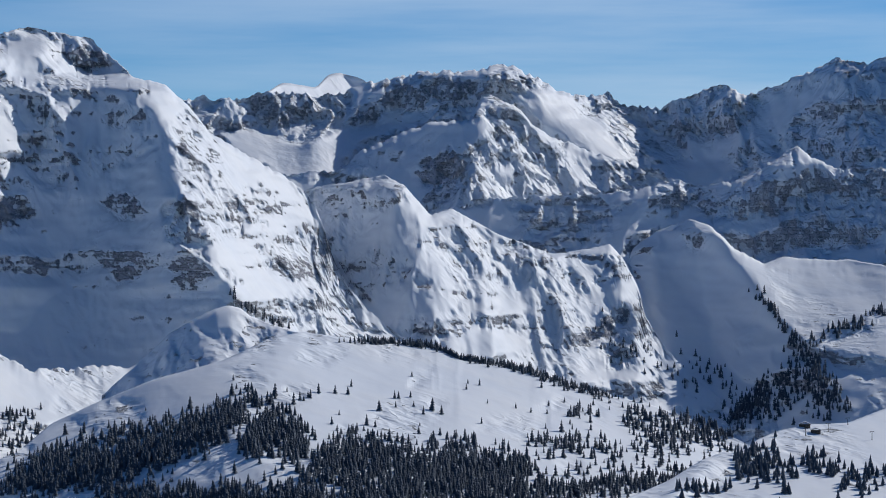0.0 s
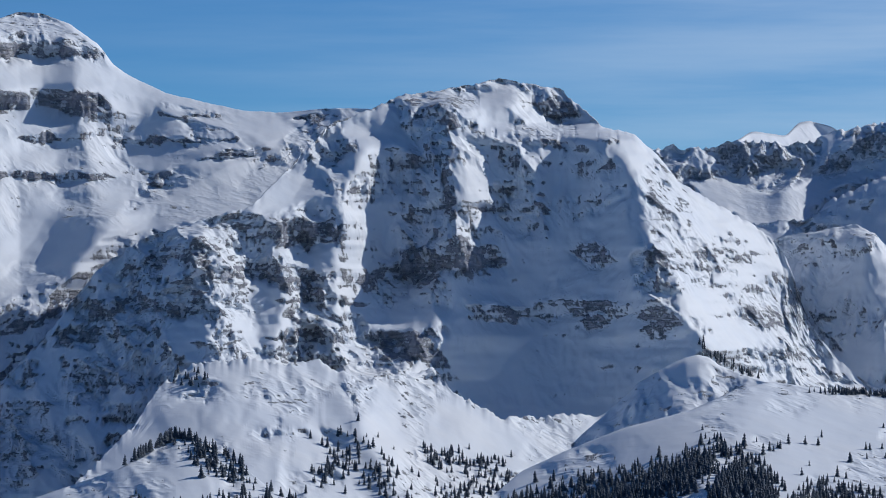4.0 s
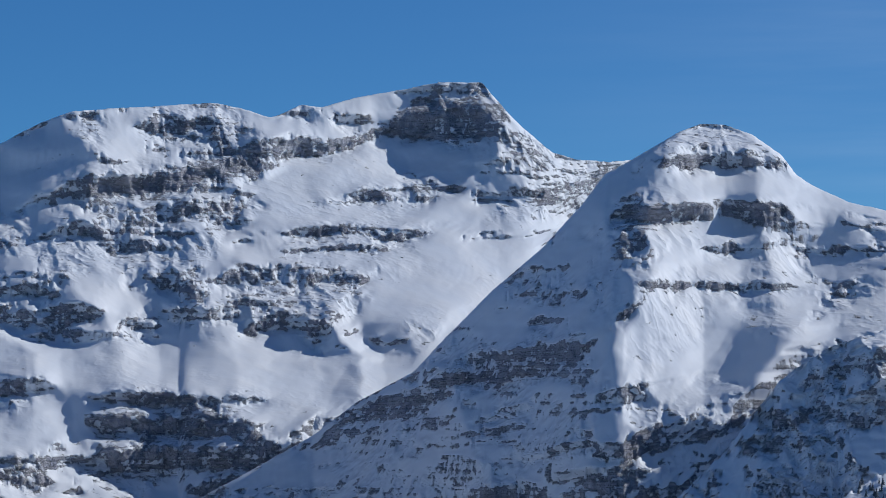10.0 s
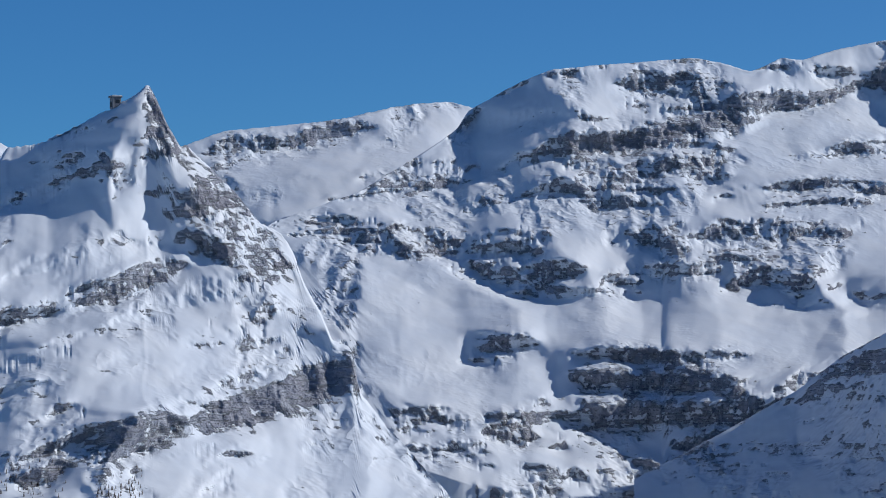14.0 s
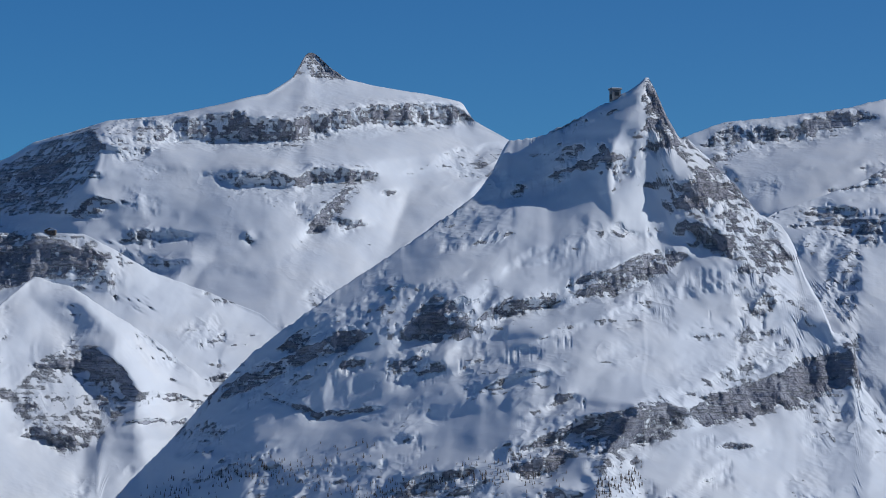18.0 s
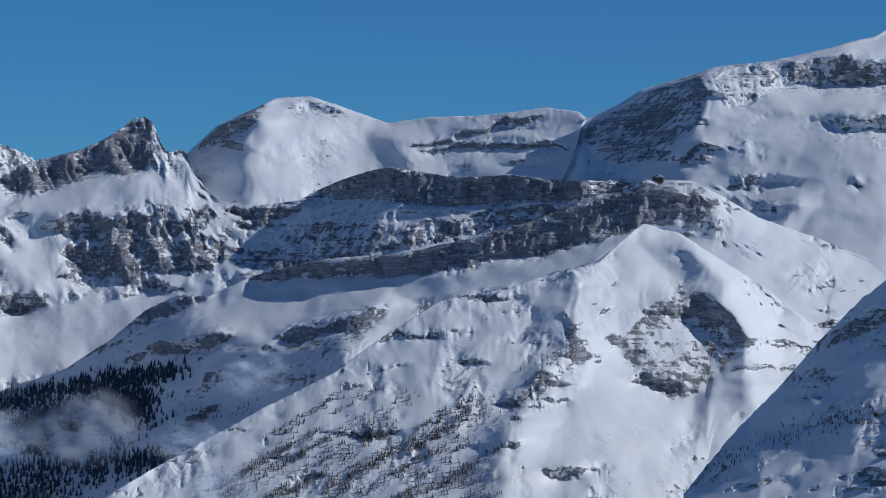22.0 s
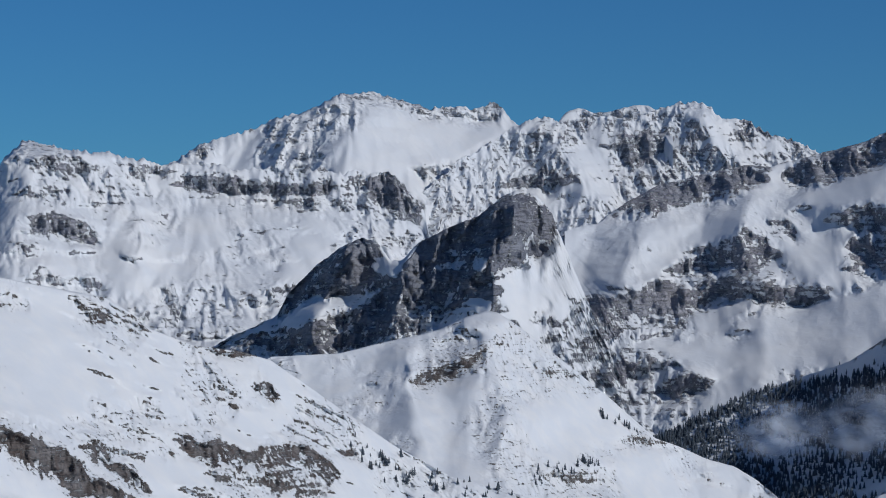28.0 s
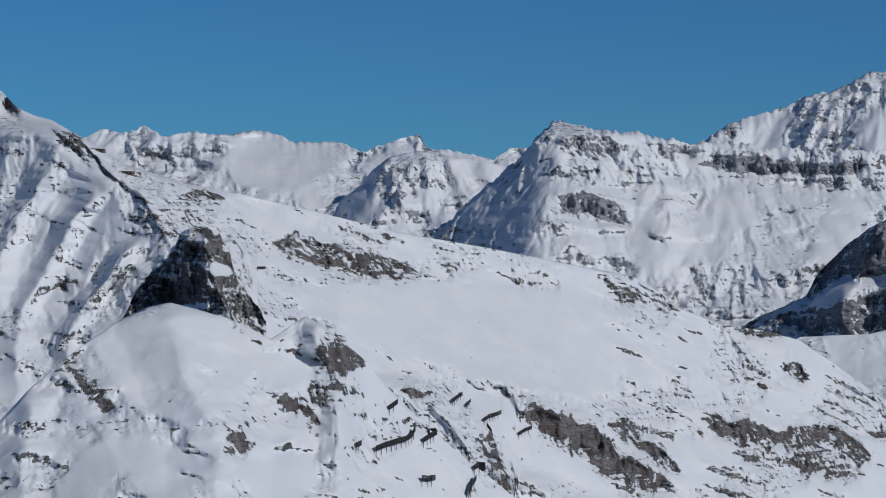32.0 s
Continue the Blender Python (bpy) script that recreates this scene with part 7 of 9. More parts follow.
# the horn with the station and its long ramps
lay("stationpeak", -0.3, 27, -0.1, 0.4, (-46.00, 0.76), (-44.17, 1.90), (-42.45, 2.82), (-41.43, 3.05), (-39.95, 3.41), (-39.72, 2.38), (-40.29, 1.81), (-41.43, 0.90), (-43.02, 1.13), (-44.17, 0.90), (-45.66, 0.41))
lay("stationpeak", -0.3, 26, -0.08, 0.35, (-47.14, -1.99), (-45.65, -1.19), (-44.17, -0.50), (-42.57, -0.04), (-41.20, 0.42), (-39.16, 1.11), (-38.03, 1.67), (-37.27, 1.47), (-37.27, 0.45), (-39.16, 0.20), (-40.86, -0.38), (-43.71, -1.18), (-45.99, -1.87))
lay("stationpeak", -0.95, 46, 0.24, 0.1, (-48.23, -1.42), (-47.14, -0.28), (-45.65, 0.18), (-44.51, 0.30), (-44.40, -0.02), (-45.42, -0.48), (-46.45, -1.05), (-47.82, -2.22))
lay("stationpeak", -0.7, 42, 0.25, 0, (-42.57, 0.42), (-41.31, 1.11), (-39.95, 1.47), (-38.60, 1.92), (-38.03, 1.81), (-39.16, 1.13), (-40.52, 0.79), (-41.66, 0.44))
lay("stationpeak", 0.3, 44, 0, 0, (-39.63, 4.12), (-39.01, 4.32), (-38.67, 4.15), (-38.33, 3.69), (-38.21, 3.18), (-38.78, 2.89), (-39.23, 2.32), (-39.63, 2.32), (-39.63, 3.35))
lay("stationpeak", 0.3, 52, 0.67, 0, (-39.07, 5.28), (-38.84, 5.34), (-38.35, 4.26), (-38.55, 4.12), (-38.99, 4.37), (-39.06, 4.83))
lay("stationpeak", -0.1, 52, 0.22, 0, (-38.55, 2.55), (-38.10, 3.12), (-37.41, 3.47), (-36.73, 2.72), (-36.04, 2.21), (-35.91, 1.46), (-36.62, 1.41), (-37.19, 1.64), (-37.76, 2.10), (-38.32, 2.21))
lay("stationpeak", -1.6, 64, 0.55, 0.1, (-37.98, -1.67), (-38.10, -1.27), (-36.27, -0.65), (-34.90, 0.12), (-34.73, -0.77), (-35.59, -0.99), (-36.50, -1.39))
# the long flat summit and its terraces
lay("summit", -0.3, 50, 0, 0, (-32.87, 1.86), (-32.03, 2.23), (-31.23, 2.12), (-30.21, 1.90), (-29.84, 1.53), (-30.32, 1.07), (-31.45, 0.96), (-32.13, 1.25))
lay("summit", -0.3, 46, 0, 0, (-29.75, 1.65), (-29.41, 2.13), (-28.38, 2.36), (-27.92, 1.88), (-27.67, 1.20), (-28.61, 1.02), (-29.06, 1.08))
lay("summit", -0.2, 44, 0.02, 0, (-27.92, 2.08), (-26.89, 1.91), (-26.09, 1.68), (-25.29, 1.45), (-25.40, 1.11), (-26.32, 0.94), (-27.00, 0.99), (-27.69, 1.68))
lay("summit", -0.7, 38, -0.1, 0.3, (-24.92, 1.43), (-24.14, 1.57), (-23.34, 1.34), (-23.80, 0.77), (-24.83, 0.93))
lay("summit", 1.1, 26, -0.35, 0.9, (-34.73, 1.85), (-33.27, 1.86), (-32.25, 1.18), (-30.20, 0.94), (-28.38, 0.85), (-26.78, 0.95), (-25.06, 0.74), (-25.63, -0.17), (-27.34, 0.08), (-30.20, 0.05), (-31.34, 0.27), (-33.60, 0.49), (-34.72, 0.94))
lay("summit", -0.4, 60, 0.22, 0, (-30.65, -0.18), (-29.63, 0.05), (-28.37, -0.04), (-27.91, -0.61), (-26.77, -0.95), (-25.74, -0.95), (-26.08, -2.20), (-27.91, -2.20), (-30.19, -1.64), (-30.70, -0.84))
lay("summit", -0.6, 50, 0, 0.2, (-32.58, 0.29), (-31.34, 0.41), (-30.88, -0.04), (-32.01, -0.39), (-32.58, -0.16))
lay("summit", -0.75, 62, 0.5, 0, (-30.22, 4.30), (-28.85, 4.53), (-26.90, 5.23), (-26.79, 4.66), (-27.93, 4.20), (-29.08, 3.96))
lay("summit", 0.35, 27, -0.2, 0.9, (-27.47, 4.08), (-26.56, 4.77), (-24.95, 5.12), (-24.32, 4.83), (-24.14, 4.20), (-25.18, 4.09), (-26.55, 3.74))
lay("dome", -0.85, 50, -0.08, 0, (-25.86, -0.63), (-23.34, 0.52), (-20.04, 1.09), (-20.49, -0.16), (-19.93, -1.27), (-21.07, -2.18), (-25.85, -2.20))
lay("dome", -0.7, 52, 0.04, 0, (-17.36, -0.21), (-15.99, 0.71), (-15.07, 1.05), (-14.38, 0.82), (-14.84, -0.10), (-15.30, -1.01), (-15.53, -1.92), (-16.67, -1.92), (-17.59, -1.01))
lay("dome", 0.5, 23, -0.3, 0.95, (-18.73, 3.96), (-17.59, 4.42), (-16.67, 4.54), (-15.76, 4.23), (-14.38, 3.74), (-12.77, 3.54), (-12.89, 3.34), (-14.38, 3.57), (-15.76, 3.80), (-16.22, 3.97), (-17.59, 4.02))
lay("dome", 0.45, 36, -0.25, 0.6, (-19.98, 0.80), (-19.41, 1.71), (-18.27, 1.91), (-16.22, 2.06), (-15.87, 1.74), (-16.22, 0.82), (-17.59, 0.34), (-18.50, -0.34), (-19.18, 0.34))
lay("dome", 0.45, 24, -0.25, 0.6, (-15.99, 0.99), (-14.61, 1.85), (-13.01, 2.42), (-11.86, 2.30), (-11.86, 1.84), (-13.24, 1.50), (-14.61, 1.33))
# the rock mass and the rib below the bench
lay("skull", -0.4, 52, 0.47, 0, (-51.93, -1.06), (-51.36, -0.49), (-50.91, -0.09), (-50.23, -0.09), (-49.66, -0.49), (-49.08, -1.06), (-49.65, -1.40), (-50.11, -2.08), (-50.79, -2.31), (-51.13, -1.86), (-51.70, -1.40))
lay("skull", -1, 60, 0.65, 0, (-50.51, -0.09), (-50.11, -0.03), (-49.54, -0.54), (-49.14, -1.06), (-49.37, -1.17), (-50.00, -0.66), (-50.45, -0.49))
lay("skull", -1, 60, 0.65, 0, (-51.87, -1.12), (-51.48, -0.60), (-50.80, -0.17), (-50.59, -0.49), (-51.19, -0.94), (-51.70, -1.26))
lay("skull", 0.1, 48, 0.45, 0, (-51.47, -1.06), (-50.57, -0.55), (-49.88, -1.06), (-50.56, -1.17), (-51.25, -1.40))
lay("skull", -0.3, 56, 0.6, 0, (-50.62, -1.20), (-50.00, -1.08), (-49.60, -1.40), (-50.11, -1.97), (-50.84, -2.29), (-50.59, -1.68))
lay("skull", -0.1, 48, 0.24, 0, (-53.95, -2.08), (-53.17, -1.17), (-52.72, -0.26), (-52.38, -1.17), (-52.66, -2.19), (-53.16, -2.19))
# the rim of the snow plateau and its little pyramid
lay("glacierhorn", 0.35, 56, 0.75, 0, (-46.75, 4.99), (-46.18, 5.38), (-45.84, 5.93), (-45.07, 5.34), (-45.32, 5.33), (-45.84, 5.47), (-46.24, 5.24))
lay("glacierhorn", 0.5, 50, 0, 0, (-50.02, 4.37), (-49.22, 4.49), (-47.16, 4.67), (-46.01, 4.50), (-44.63, 4.84), (-42.68, 4.88), (-42.51, 4.56), (-43.48, 4.42), (-44.63, 4.44), (-45.78, 4.10), (-47.15, 4.04), (-48.30, 4.09), (-49.22, 3.97), (-49.90, 3.74))
lay("glacierhorn", -0.3, 50, 0.55, 0, (-45.94, 2.15), (-45.43, 2.84), (-44.97, 3.41), (-44.72, 3.19), (-45.20, 2.56), (-45.72, 2.15))
lay("glacierhorn", -0.3, 50, 0.55, 0, (-47.32, 1.81), (-46.92, 2.32), (-46.78, 2.15), (-47.15, 1.74))
lay("glacierhorn", -0.6, 48, 0.55, 0, (-44.17, 3.44), (-43.60, 3.59), (-42.57, 3.85), (-41.31, 4.14), (-41.43, 3.98), (-42.34, 3.58), (-43.60, 3.41))
lay("glacierhorn", -1, 30, -0.3, 0.9, (-43.83, 3.07), (-42.45, 3.21), (-42.57, 2.84), (-43.71, 2.16), (-44.17, 1.98))
# the spur, the middle peak, the dark crest and the pyramid
lay("spur", -0.25, 46, -0.05, 0.2, (-2.56, 0.95), (-1.07, 1.18), (-0.79, 0.74), (-0.96, 0.17), (-1.65, -0.63), (-2.45, -0.63), (-2.65, 0.40))
lay("spur", 1.3, 36, -0.05, 0, (-0.98, 1.03), (-0.27, 0.51), (0.55, -0.64), (0.77, -1.67), (0.18, -1.67), (-0.25, -0.64), (-0.73, 0.17))
lay("spur", -0.7, 46, 0, 0.3, (-2.45, -0.72), (-0.96, -0.63), (-0.45, -1.67), (-0.97, -2.12), (-1.89, -1.80))
lay("spur", 1, 38, -0.05, 0, (1.12, -0.18), (2.47, -0.59), (3.50, -0.31), (3.95, -1.22), (2.47, -2.16), (1.89, -2.59), (1.21, -2.38), (1.12, -0.99))
lay("spur", -0.5, 58, 0.5, 0, (2.47, -2.16), (3.61, -1.54), (4.01, -1.22), (4.04, -1.68), (3.15, -2.14), (2.58, -2.59))
lay("crest", 0.25, 42, -0.02, 0, (2.48, 0.70), (4.76, 0.92), (6.01, 1.03), (7.14, 1.70), (8.15, 1.24), (8.92, 1.23), (8.91, -0.55), (7.47, -0.49), (6.00, -0.20), (4.19, 0.03), (2.48, 0.15))
lay("middle", 1.3, 32, -0.02, 0, (0.67, 0.96), (0.88, 2.11), (1.91, 2.27), (3.17, 1.73), (3.74, 1.29), (4.53, 1.12), (3.62, 0.78), (2.02, 0.96), (0.53, 0.64))
lay("middle", -0.4, 40, -0.05, 0.5, (-1.96, 1.26), (-1.41, 2.00), (-0.03, 2.36), (0.54, 2.28), (0.42, 1.88), (-0.50, 1.75), (-0.96, 1.20))
lay("middle", -0.1, 60, 0.55, 0, (-0.56, 0.85), (-0.44, 1.54), (0.42, 1.74), (0.56, 1.19), (0.36, 0.79), (-0.27, 0.62))
lay("muveran", 1.3, 30, -0.25, 0.8, (1.40, 2.85), (2.48, 2.56), (3.85, 1.52), (3.62, 1.41), (2.60, 1.87), (1.57, 2.62))
lay("horn", 1.1, 23, -0.2, 0.5, (4.18, -1.68), (5.32, -1.71), (6.90, -2.03), (7.01, -2.59), (6.11, -3.28), (4.74, -3.28), (4.06, -2.59))
lay("horn", 0.7, 19, -0.2, 0.6, (5.72, -0.09), (6.34, -0.60), (7.47, -0.55), (8.91, -0.76), (12.03, -0.76), (12.02, -3.25), (8.90, -2.59), (7.92, -2.25), (7.02, -2.03), (6.23, -1.00))
# the near ridge, its scree bands and smooth fields
lay("nearslope", 0.2, 24, -0.35, 0.95, (-85.35, -0.53), (-82.15, -0.41), (-78.94, -0.68), (-78.71, -2.05), (-78.25, -2.73), (-80.53, -2.63), (-82.83, -1.84), (-84.43, -1.18))
lay("nearslope", -0.1, 44, 0.25, 0, (-81.42, -3.57), (-79.85, -2.99), (-78.70, -3.44), (-77.10, -4.65), (-79.38, -4.81), (-80.98, -4.59))
lay("nearslope", -0.1, 38, -0.1, 0.3, (-90.80, 2.56), (-90.13, 2.65), (-88.88, 1.44), (-89.10, 0.42), (-90.11, -0.72), (-90.78, -1.18))
wall("nearslope", (-85.47, 0.38, 0.091), (-84.78, 0.21, 0.250), (-83.98, 0.04, 0.250), (-82.84, -0.24, 0.205), (-82.24, -0.33, 0.068))
wall("nearslope", (-89.90, 2.70, 0.034), (-89.45, 2.29, 0.080), (-88.94, 1.87, 0.057))
wall("nearslope", (-76.79, -3.17, 0.068), (-75.97, -3.39, 0.227), (-74.84, -3.51, 0.114))
wall("nearslope", (-75.12, -3.97, 0.091), (-74.27, -4.07, 0.250), (-73.21, -4.32, 0.091))
wall("nearslope", (-75.07, -2.13, 0.091), (-74.62, -2.33, 0.182), (-74.39, -2.47, 0.068))
wall("nearslope", (-82.83, -2.62, 0.068), (-82.14, -2.69, 0.114), (-81.79, -2.81, 0.057))
lay("foremound", -0.4, 58, 0.55, 0, (-84.34, -1.53), (-83.52, -1.75), (-83.38, -2.19), (-83.91, -2.30), (-83.97, -2.90), (-84.43, -3.01), (-84.60, -2.33))
lay("foremound", 0, 40, 0.5, 0, (-85.46, -2.65), (-84.88, -2.76), (-84.08, -3.56), (-84.42, -3.73), (-85.11, -3.10))
lay("foremound", 0, 44, 0.51, 0, (-86.71, -3.24), (-86.25, -3.22), (-85.54, -4.04), (-86.25, -4.07))
lay("foremound", 0, 42, 0.49, 0, (-89.60, -2.03), (-89.20, -1.91), (-88.18, -3.16), (-88.52, -3.22), (-89.20, -2.54))
lay("foremound", 0.15, 28, -0.25, 0.85, (-89.09, -1.52), (-87.40, -0.94), (-86.26, -1.28), (-85.57, -2.08), (-86.02, -2.99), (-87.05, -3.45), (-88.07, -2.99), (-88.75, -2.08))
lay("stationpeak", -1.3, 62, 0.6, 0, (-40.92, -2.66), (-40.24, -1.54), (-39.68, -1.37), (-38.55, -1.09), (-37.98, -1.67), (-38.78, -2.00), (-39.68, -2.11), (-40.58, -2.78))
lay("stationpeak", -0.9, 48, 0.22, 0, (-41.27, 4.02), (-40.48, 4.59), (-39.69, 4.99), (-39.12, 4.94), (-39.69, 4.14), (-39.91, 3.57), (-40.59, 3.46), (-41.04, 3.34))
# the snow plateau of the lower shoulder
lay("shoulder", 0.4, 20, -0.45, 0.95, (-37.41, 3.67), (-36.50, 4.02), (-35.13, 4.11), (-33.29, 4.10), (-32.94, 4.36), (-32.26, 3.98), (-32.37, 3.67), (-35.13, 3.63), (-36.73, 3.35), (-37.07, 3.12))
# the snow peak with the long flat ridge
lay("backridge", 0.2, 36, -0.2, 0.6, (-59.26, 3.35), (-58.80, 3.87), (-58.00, 3.90), (-56.97, 3.52), (-56.45, 3.29), (-56.62, 2.67), (-57.77, 2.09), (-59.26, 1.87), (-59.95, 1.98), (-59.38, 2.90))
lay("backridge", 0.15, 38, 0, 0.3, (-56.45, 3.29), (-53.08, 3.66), (-52.52, 3.45), (-52.63, 2.31), (-54.00, 2.37), (-55.71, 2.61), (-56.40, 2.61))
lay("backridge", -1.2, 60, 0.65, 0, (-60.41, 2.81), (-59.83, 3.41), (-58.86, 3.86), (-59.24, 3.35), (-59.95, 2.94))
# terraces, slabs and walls of the massive limestone peak
lay("culan", 0.9, 24, -0.3, 0.9, (-13.76, 2.03), (-12.64, 2.25), (-11.91, 2.20), (-11.85, 1.80), (-12.64, 1.57), (-13.76, 1.55))
lay("culan", 1.2, 34, -0.2, 0.6, (-11.57, 1.57), (-10.72, 1.68), (-10.25, 0.77), (-10.61, 0.54), (-11.41, 0.78))
lay("culan", 1.1, 36, -0.2, 0.4, (-9.41, 2.62), (-8.44, 2.73), (-8.19, 2.25), (-8.90, 1.91), (-9.30, 1.93))
lay("culan", 1.1, 36, -0.2, 0.4, (-8.13, 1.68), (-7.21, 1.81), (-7.40, 1.33), (-8.11, 0.88))
lay("culan", 1.1, 38, -0.2, 0.4, (-8.78, 4.01), (-8.09, 4.07), (-7.81, 3.53), (-8.21, 3.18), (-8.78, 3.13))
lay("culan", 0.9, 30, -0.2, 0.7, (-10.39, -0.35), (-9.65, -0.41), (-9.60, -0.81), (-10.85, -0.86))
lay("culan", -0.6, 64, 0.55, 0, (-10.96, -0.91), (-9.58, -0.88), (-9.58, -1.52), (-10.83, -1.51))
lay("culan", -0.5, 62, 0.45, 0, (-13.09, 1.35), (-11.63, 1.37), (-11.58, 0.86), (-12.87, 0.80))
lay("culan", -0.5, 62, 0.45, 0, (-10.50, 0.74), (-8.34, 0.79), (-8.11, 0.33), (-9.82, 0.05), (-10.39, 0.22))
wall("culan", (-9.25, -0.44, 0.045), (-8.11, -0.59, 0.136), (-6.97, -0.50, 0.136), (-5.83, -0.51, 0.136), (-4.51, -0.61, 0.159))
wall("culan", (-6.97, 0.55, 0.068), (-6.39, 0.64, 0.159), (-5.82, 0.49, 0.114))
wall("culan", (-5.60, -0.72, 0.057), (-5.08, -0.78, 0.182), (-4.51, -0.78, 0.136))
wall("culan", (-3.76, -0.52, 0.057), (-3.19, -0.67, 0.159), (-2.41, -0.56, 0.136))
wall("culan", (-5.47, 1.92, 0.114), (-5.19, 1.69, 0.273), (-4.96, 1.34, 0.159))
arete("nearslope", 14, 0.4, 0.4, (-88.88, 1.44), (-89.66, 0.07), (-90.44, -1.18))
arete("nearslope", 12, 0.35, 0.35, (-88.03, 0.42), (-88.87, -0.72), (-89.43, -1.63))
arete("nearslope", 12, 0.4, 0.4, (-89.73, 1.94), (-90.34, 0.86), (-90.79, 0.07))
wall("nearslope", (-89.83, -0.67, 0.068), (-89.61, -0.49, 0.159), (-89.38, -0.72, 0.091))
wall("nearslope", (-88.70, -0.72, 0.057), (-88.42, -0.49, 0.136), (-88.14, -0.15, 0.057))
# the far peaks and their shaded sides
lay("fartooth", -1.3, 46, 0, 0, (-84.01, 0.99), (-83.08, 1.94), (-82.37, 2.22), (-82.60, 1.80), (-83.28, 1.34), (-83.53, 0.88))
lay("farrange", -1.1, 40, 0, 0, (-86.96, 1.77), (-86.62, 2.17), (-86.31, 1.97), (-86.25, 1.73), (-86.90, 1.66))
lay("farrange", -1.1, 40, 0, 0, (-88.06, 2.04), (-87.64, 2.44), (-87.39, 2.48), (-87.51, 2.11), (-87.87, 1.88))
lay("farrange", 0.3, 16, -0.2, 0.8, (-86.28, 2.49), (-85.48, 2.58), (-83.88, 2.30), (-83.54, 2.16), (-83.99, 1.82), (-85.13, 1.30), (-86.05, 1.46), (-86.16, 1.92))
# the hump below the shaded bowl
lay("hump", 0.7, 26, 0, 0.2, (-5.54, -2.09), (-4.62, -1.41), (-4.17, -1.30), (-3.49, -1.94), (-4.40, -2.44), (-5.54, -2.78))
lay("hump", -0.6, 34, 0, 0.2, (-6.11, -2.54), (-5.19, -1.64), (-4.40, -1.19), (-4.62, -1.47), (-5.54, -2.21), (-5.99, -2.77))
# shaded steps across the long ramps
lay("stationpeak", -0.9, 40, 0, 0.2, (-46.00, -1.05), (-44.17, -0.25), (-43.02, -0.02), (-43.02, -0.47), (-44.17, -1.16), (-45.65, -1.62))
lay("stationpeak", -0.9, 40, 0, 0.2, (-42.80, 0.44), (-41.43, 1.13), (-40.97, 1.24), (-41.66, 0.44), (-42.68, -0.15))
lay("stationpeak", -0.9, 38, 0, 0.2, (-41.32, -1.18), (-40.52, -0.94), (-39.95, -0.47), (-39.59, -0.46), (-40.29, -1.03), (-40.97, -1.40))
lay("stationpeak", -0.9, 38, 0, 0.2, (-43.59, -1.41), (-42.45, -1.07), (-41.86, -0.93), (-42.57, -1.41), (-43.25, -1.57))
lay("stationpeak", -1.1, 44, 0.15, 0.1, (-48.28, -1.88), (-47.60, -1.19), (-46.00, -0.50), (-44.51, -0.04), (-44.40, -0.16), (-46.45, -1.42), (-47.37, -2.22), (-48.05, -2.68))
lay("stationpeak", -0.9, 40, 0, 0.2, (-41.93, -1.08), (-41.26, -0.74), (-40.36, -0.35), (-39.57, -0.41), (-40.47, -0.86), (-41.26, -1.42))
lay("stationpeak", -0.9, 44, 0.15, 0.1, (-36.62, -1.47), (-35.59, -1.02), (-34.73, -0.83), (-34.91, -1.45), (-35.59, -1.91), (-36.50, -1.79))
# cliffs below the flat summit and round the dome
lay("summit", 0.15, 46, 0, 0, (-26.60, 5.53), (-25.59, 5.89), (-23.43, 6.31), (-22.51, 6.32), (-22.05, 5.98), (-22.74, 6.07), (-23.88, 5.94), (-24.22, 5.73), (-24.22, 5.45), (-25.02, 5.29), (-26.15, 5.21))
lay("summit", -1, 68, 0.65, 0, (-24.25, 5.71), (-23.88, 5.94), (-22.74, 6.04), (-22.11, 5.98), (-21.77, 5.47), (-22.28, 5.32), (-23.99, 5.17), (-24.24, 5.28))
lay("summit", -0.9, 64, 0.55, 0, (-27.27, 5.15), (-26.60, 5.11), (-25.92, 5.19), (-25.02, 5.27), (-24.22, 5.41), (-24.24, 5.23), (-25.01, 5.18), (-25.80, 4.90), (-26.59, 4.74), (-27.04, 4.34), (-27.26, 4.31))
lay("dome", -0.95, 0, 0.16, 0.15, (-19.41, 4.67), (-18.84, 4.37), (-19.41, 3.91), (-20.10, 3.53), (-20.33, 3.01), (-19.98, 2.21), (-19.81, 1.30), (-20.21, 1.23), (-21.81, 1.04), (-22.94, 0.75), (-23.85, 0.38), (-24.98, -0.07), (-24.64, 0.27))
lay("dome", -0.9, 66, 0.55, 0, (-19.75, 3.61), (-19.41, 3.84), (-18.15, 3.91), (-17.80, 3.80), (-17.86, 3.53), (-18.61, 3.45), (-19.41, 3.45))
lay("dome", -0.9, 66, 0.55, 0, (-17.57, 3.86), (-17.00, 3.96), (-16.20, 3.84), (-16.20, 3.53), (-16.88, 3.45), (-17.57, 3.59))
lay("dome", -1.2, 58, 0.25, 0, (-23.40, 0.24), (-22.94, 0.67), (-21.81, 0.95), (-20.32, 1.13), (-19.98, 1.30), (-19.98, 1.01), (-20.89, 0.61), (-22.15, 0.27), (-22.94, 0.15))
lay("dome", -1.2, 58, 0.25, 0, (-26.10, -1.09), (-25.32, -0.53), (-24.64, -0.02), (-23.51, 0.15), (-23.51, -0.19), (-24.64, -0.53), (-25.20, -0.98))
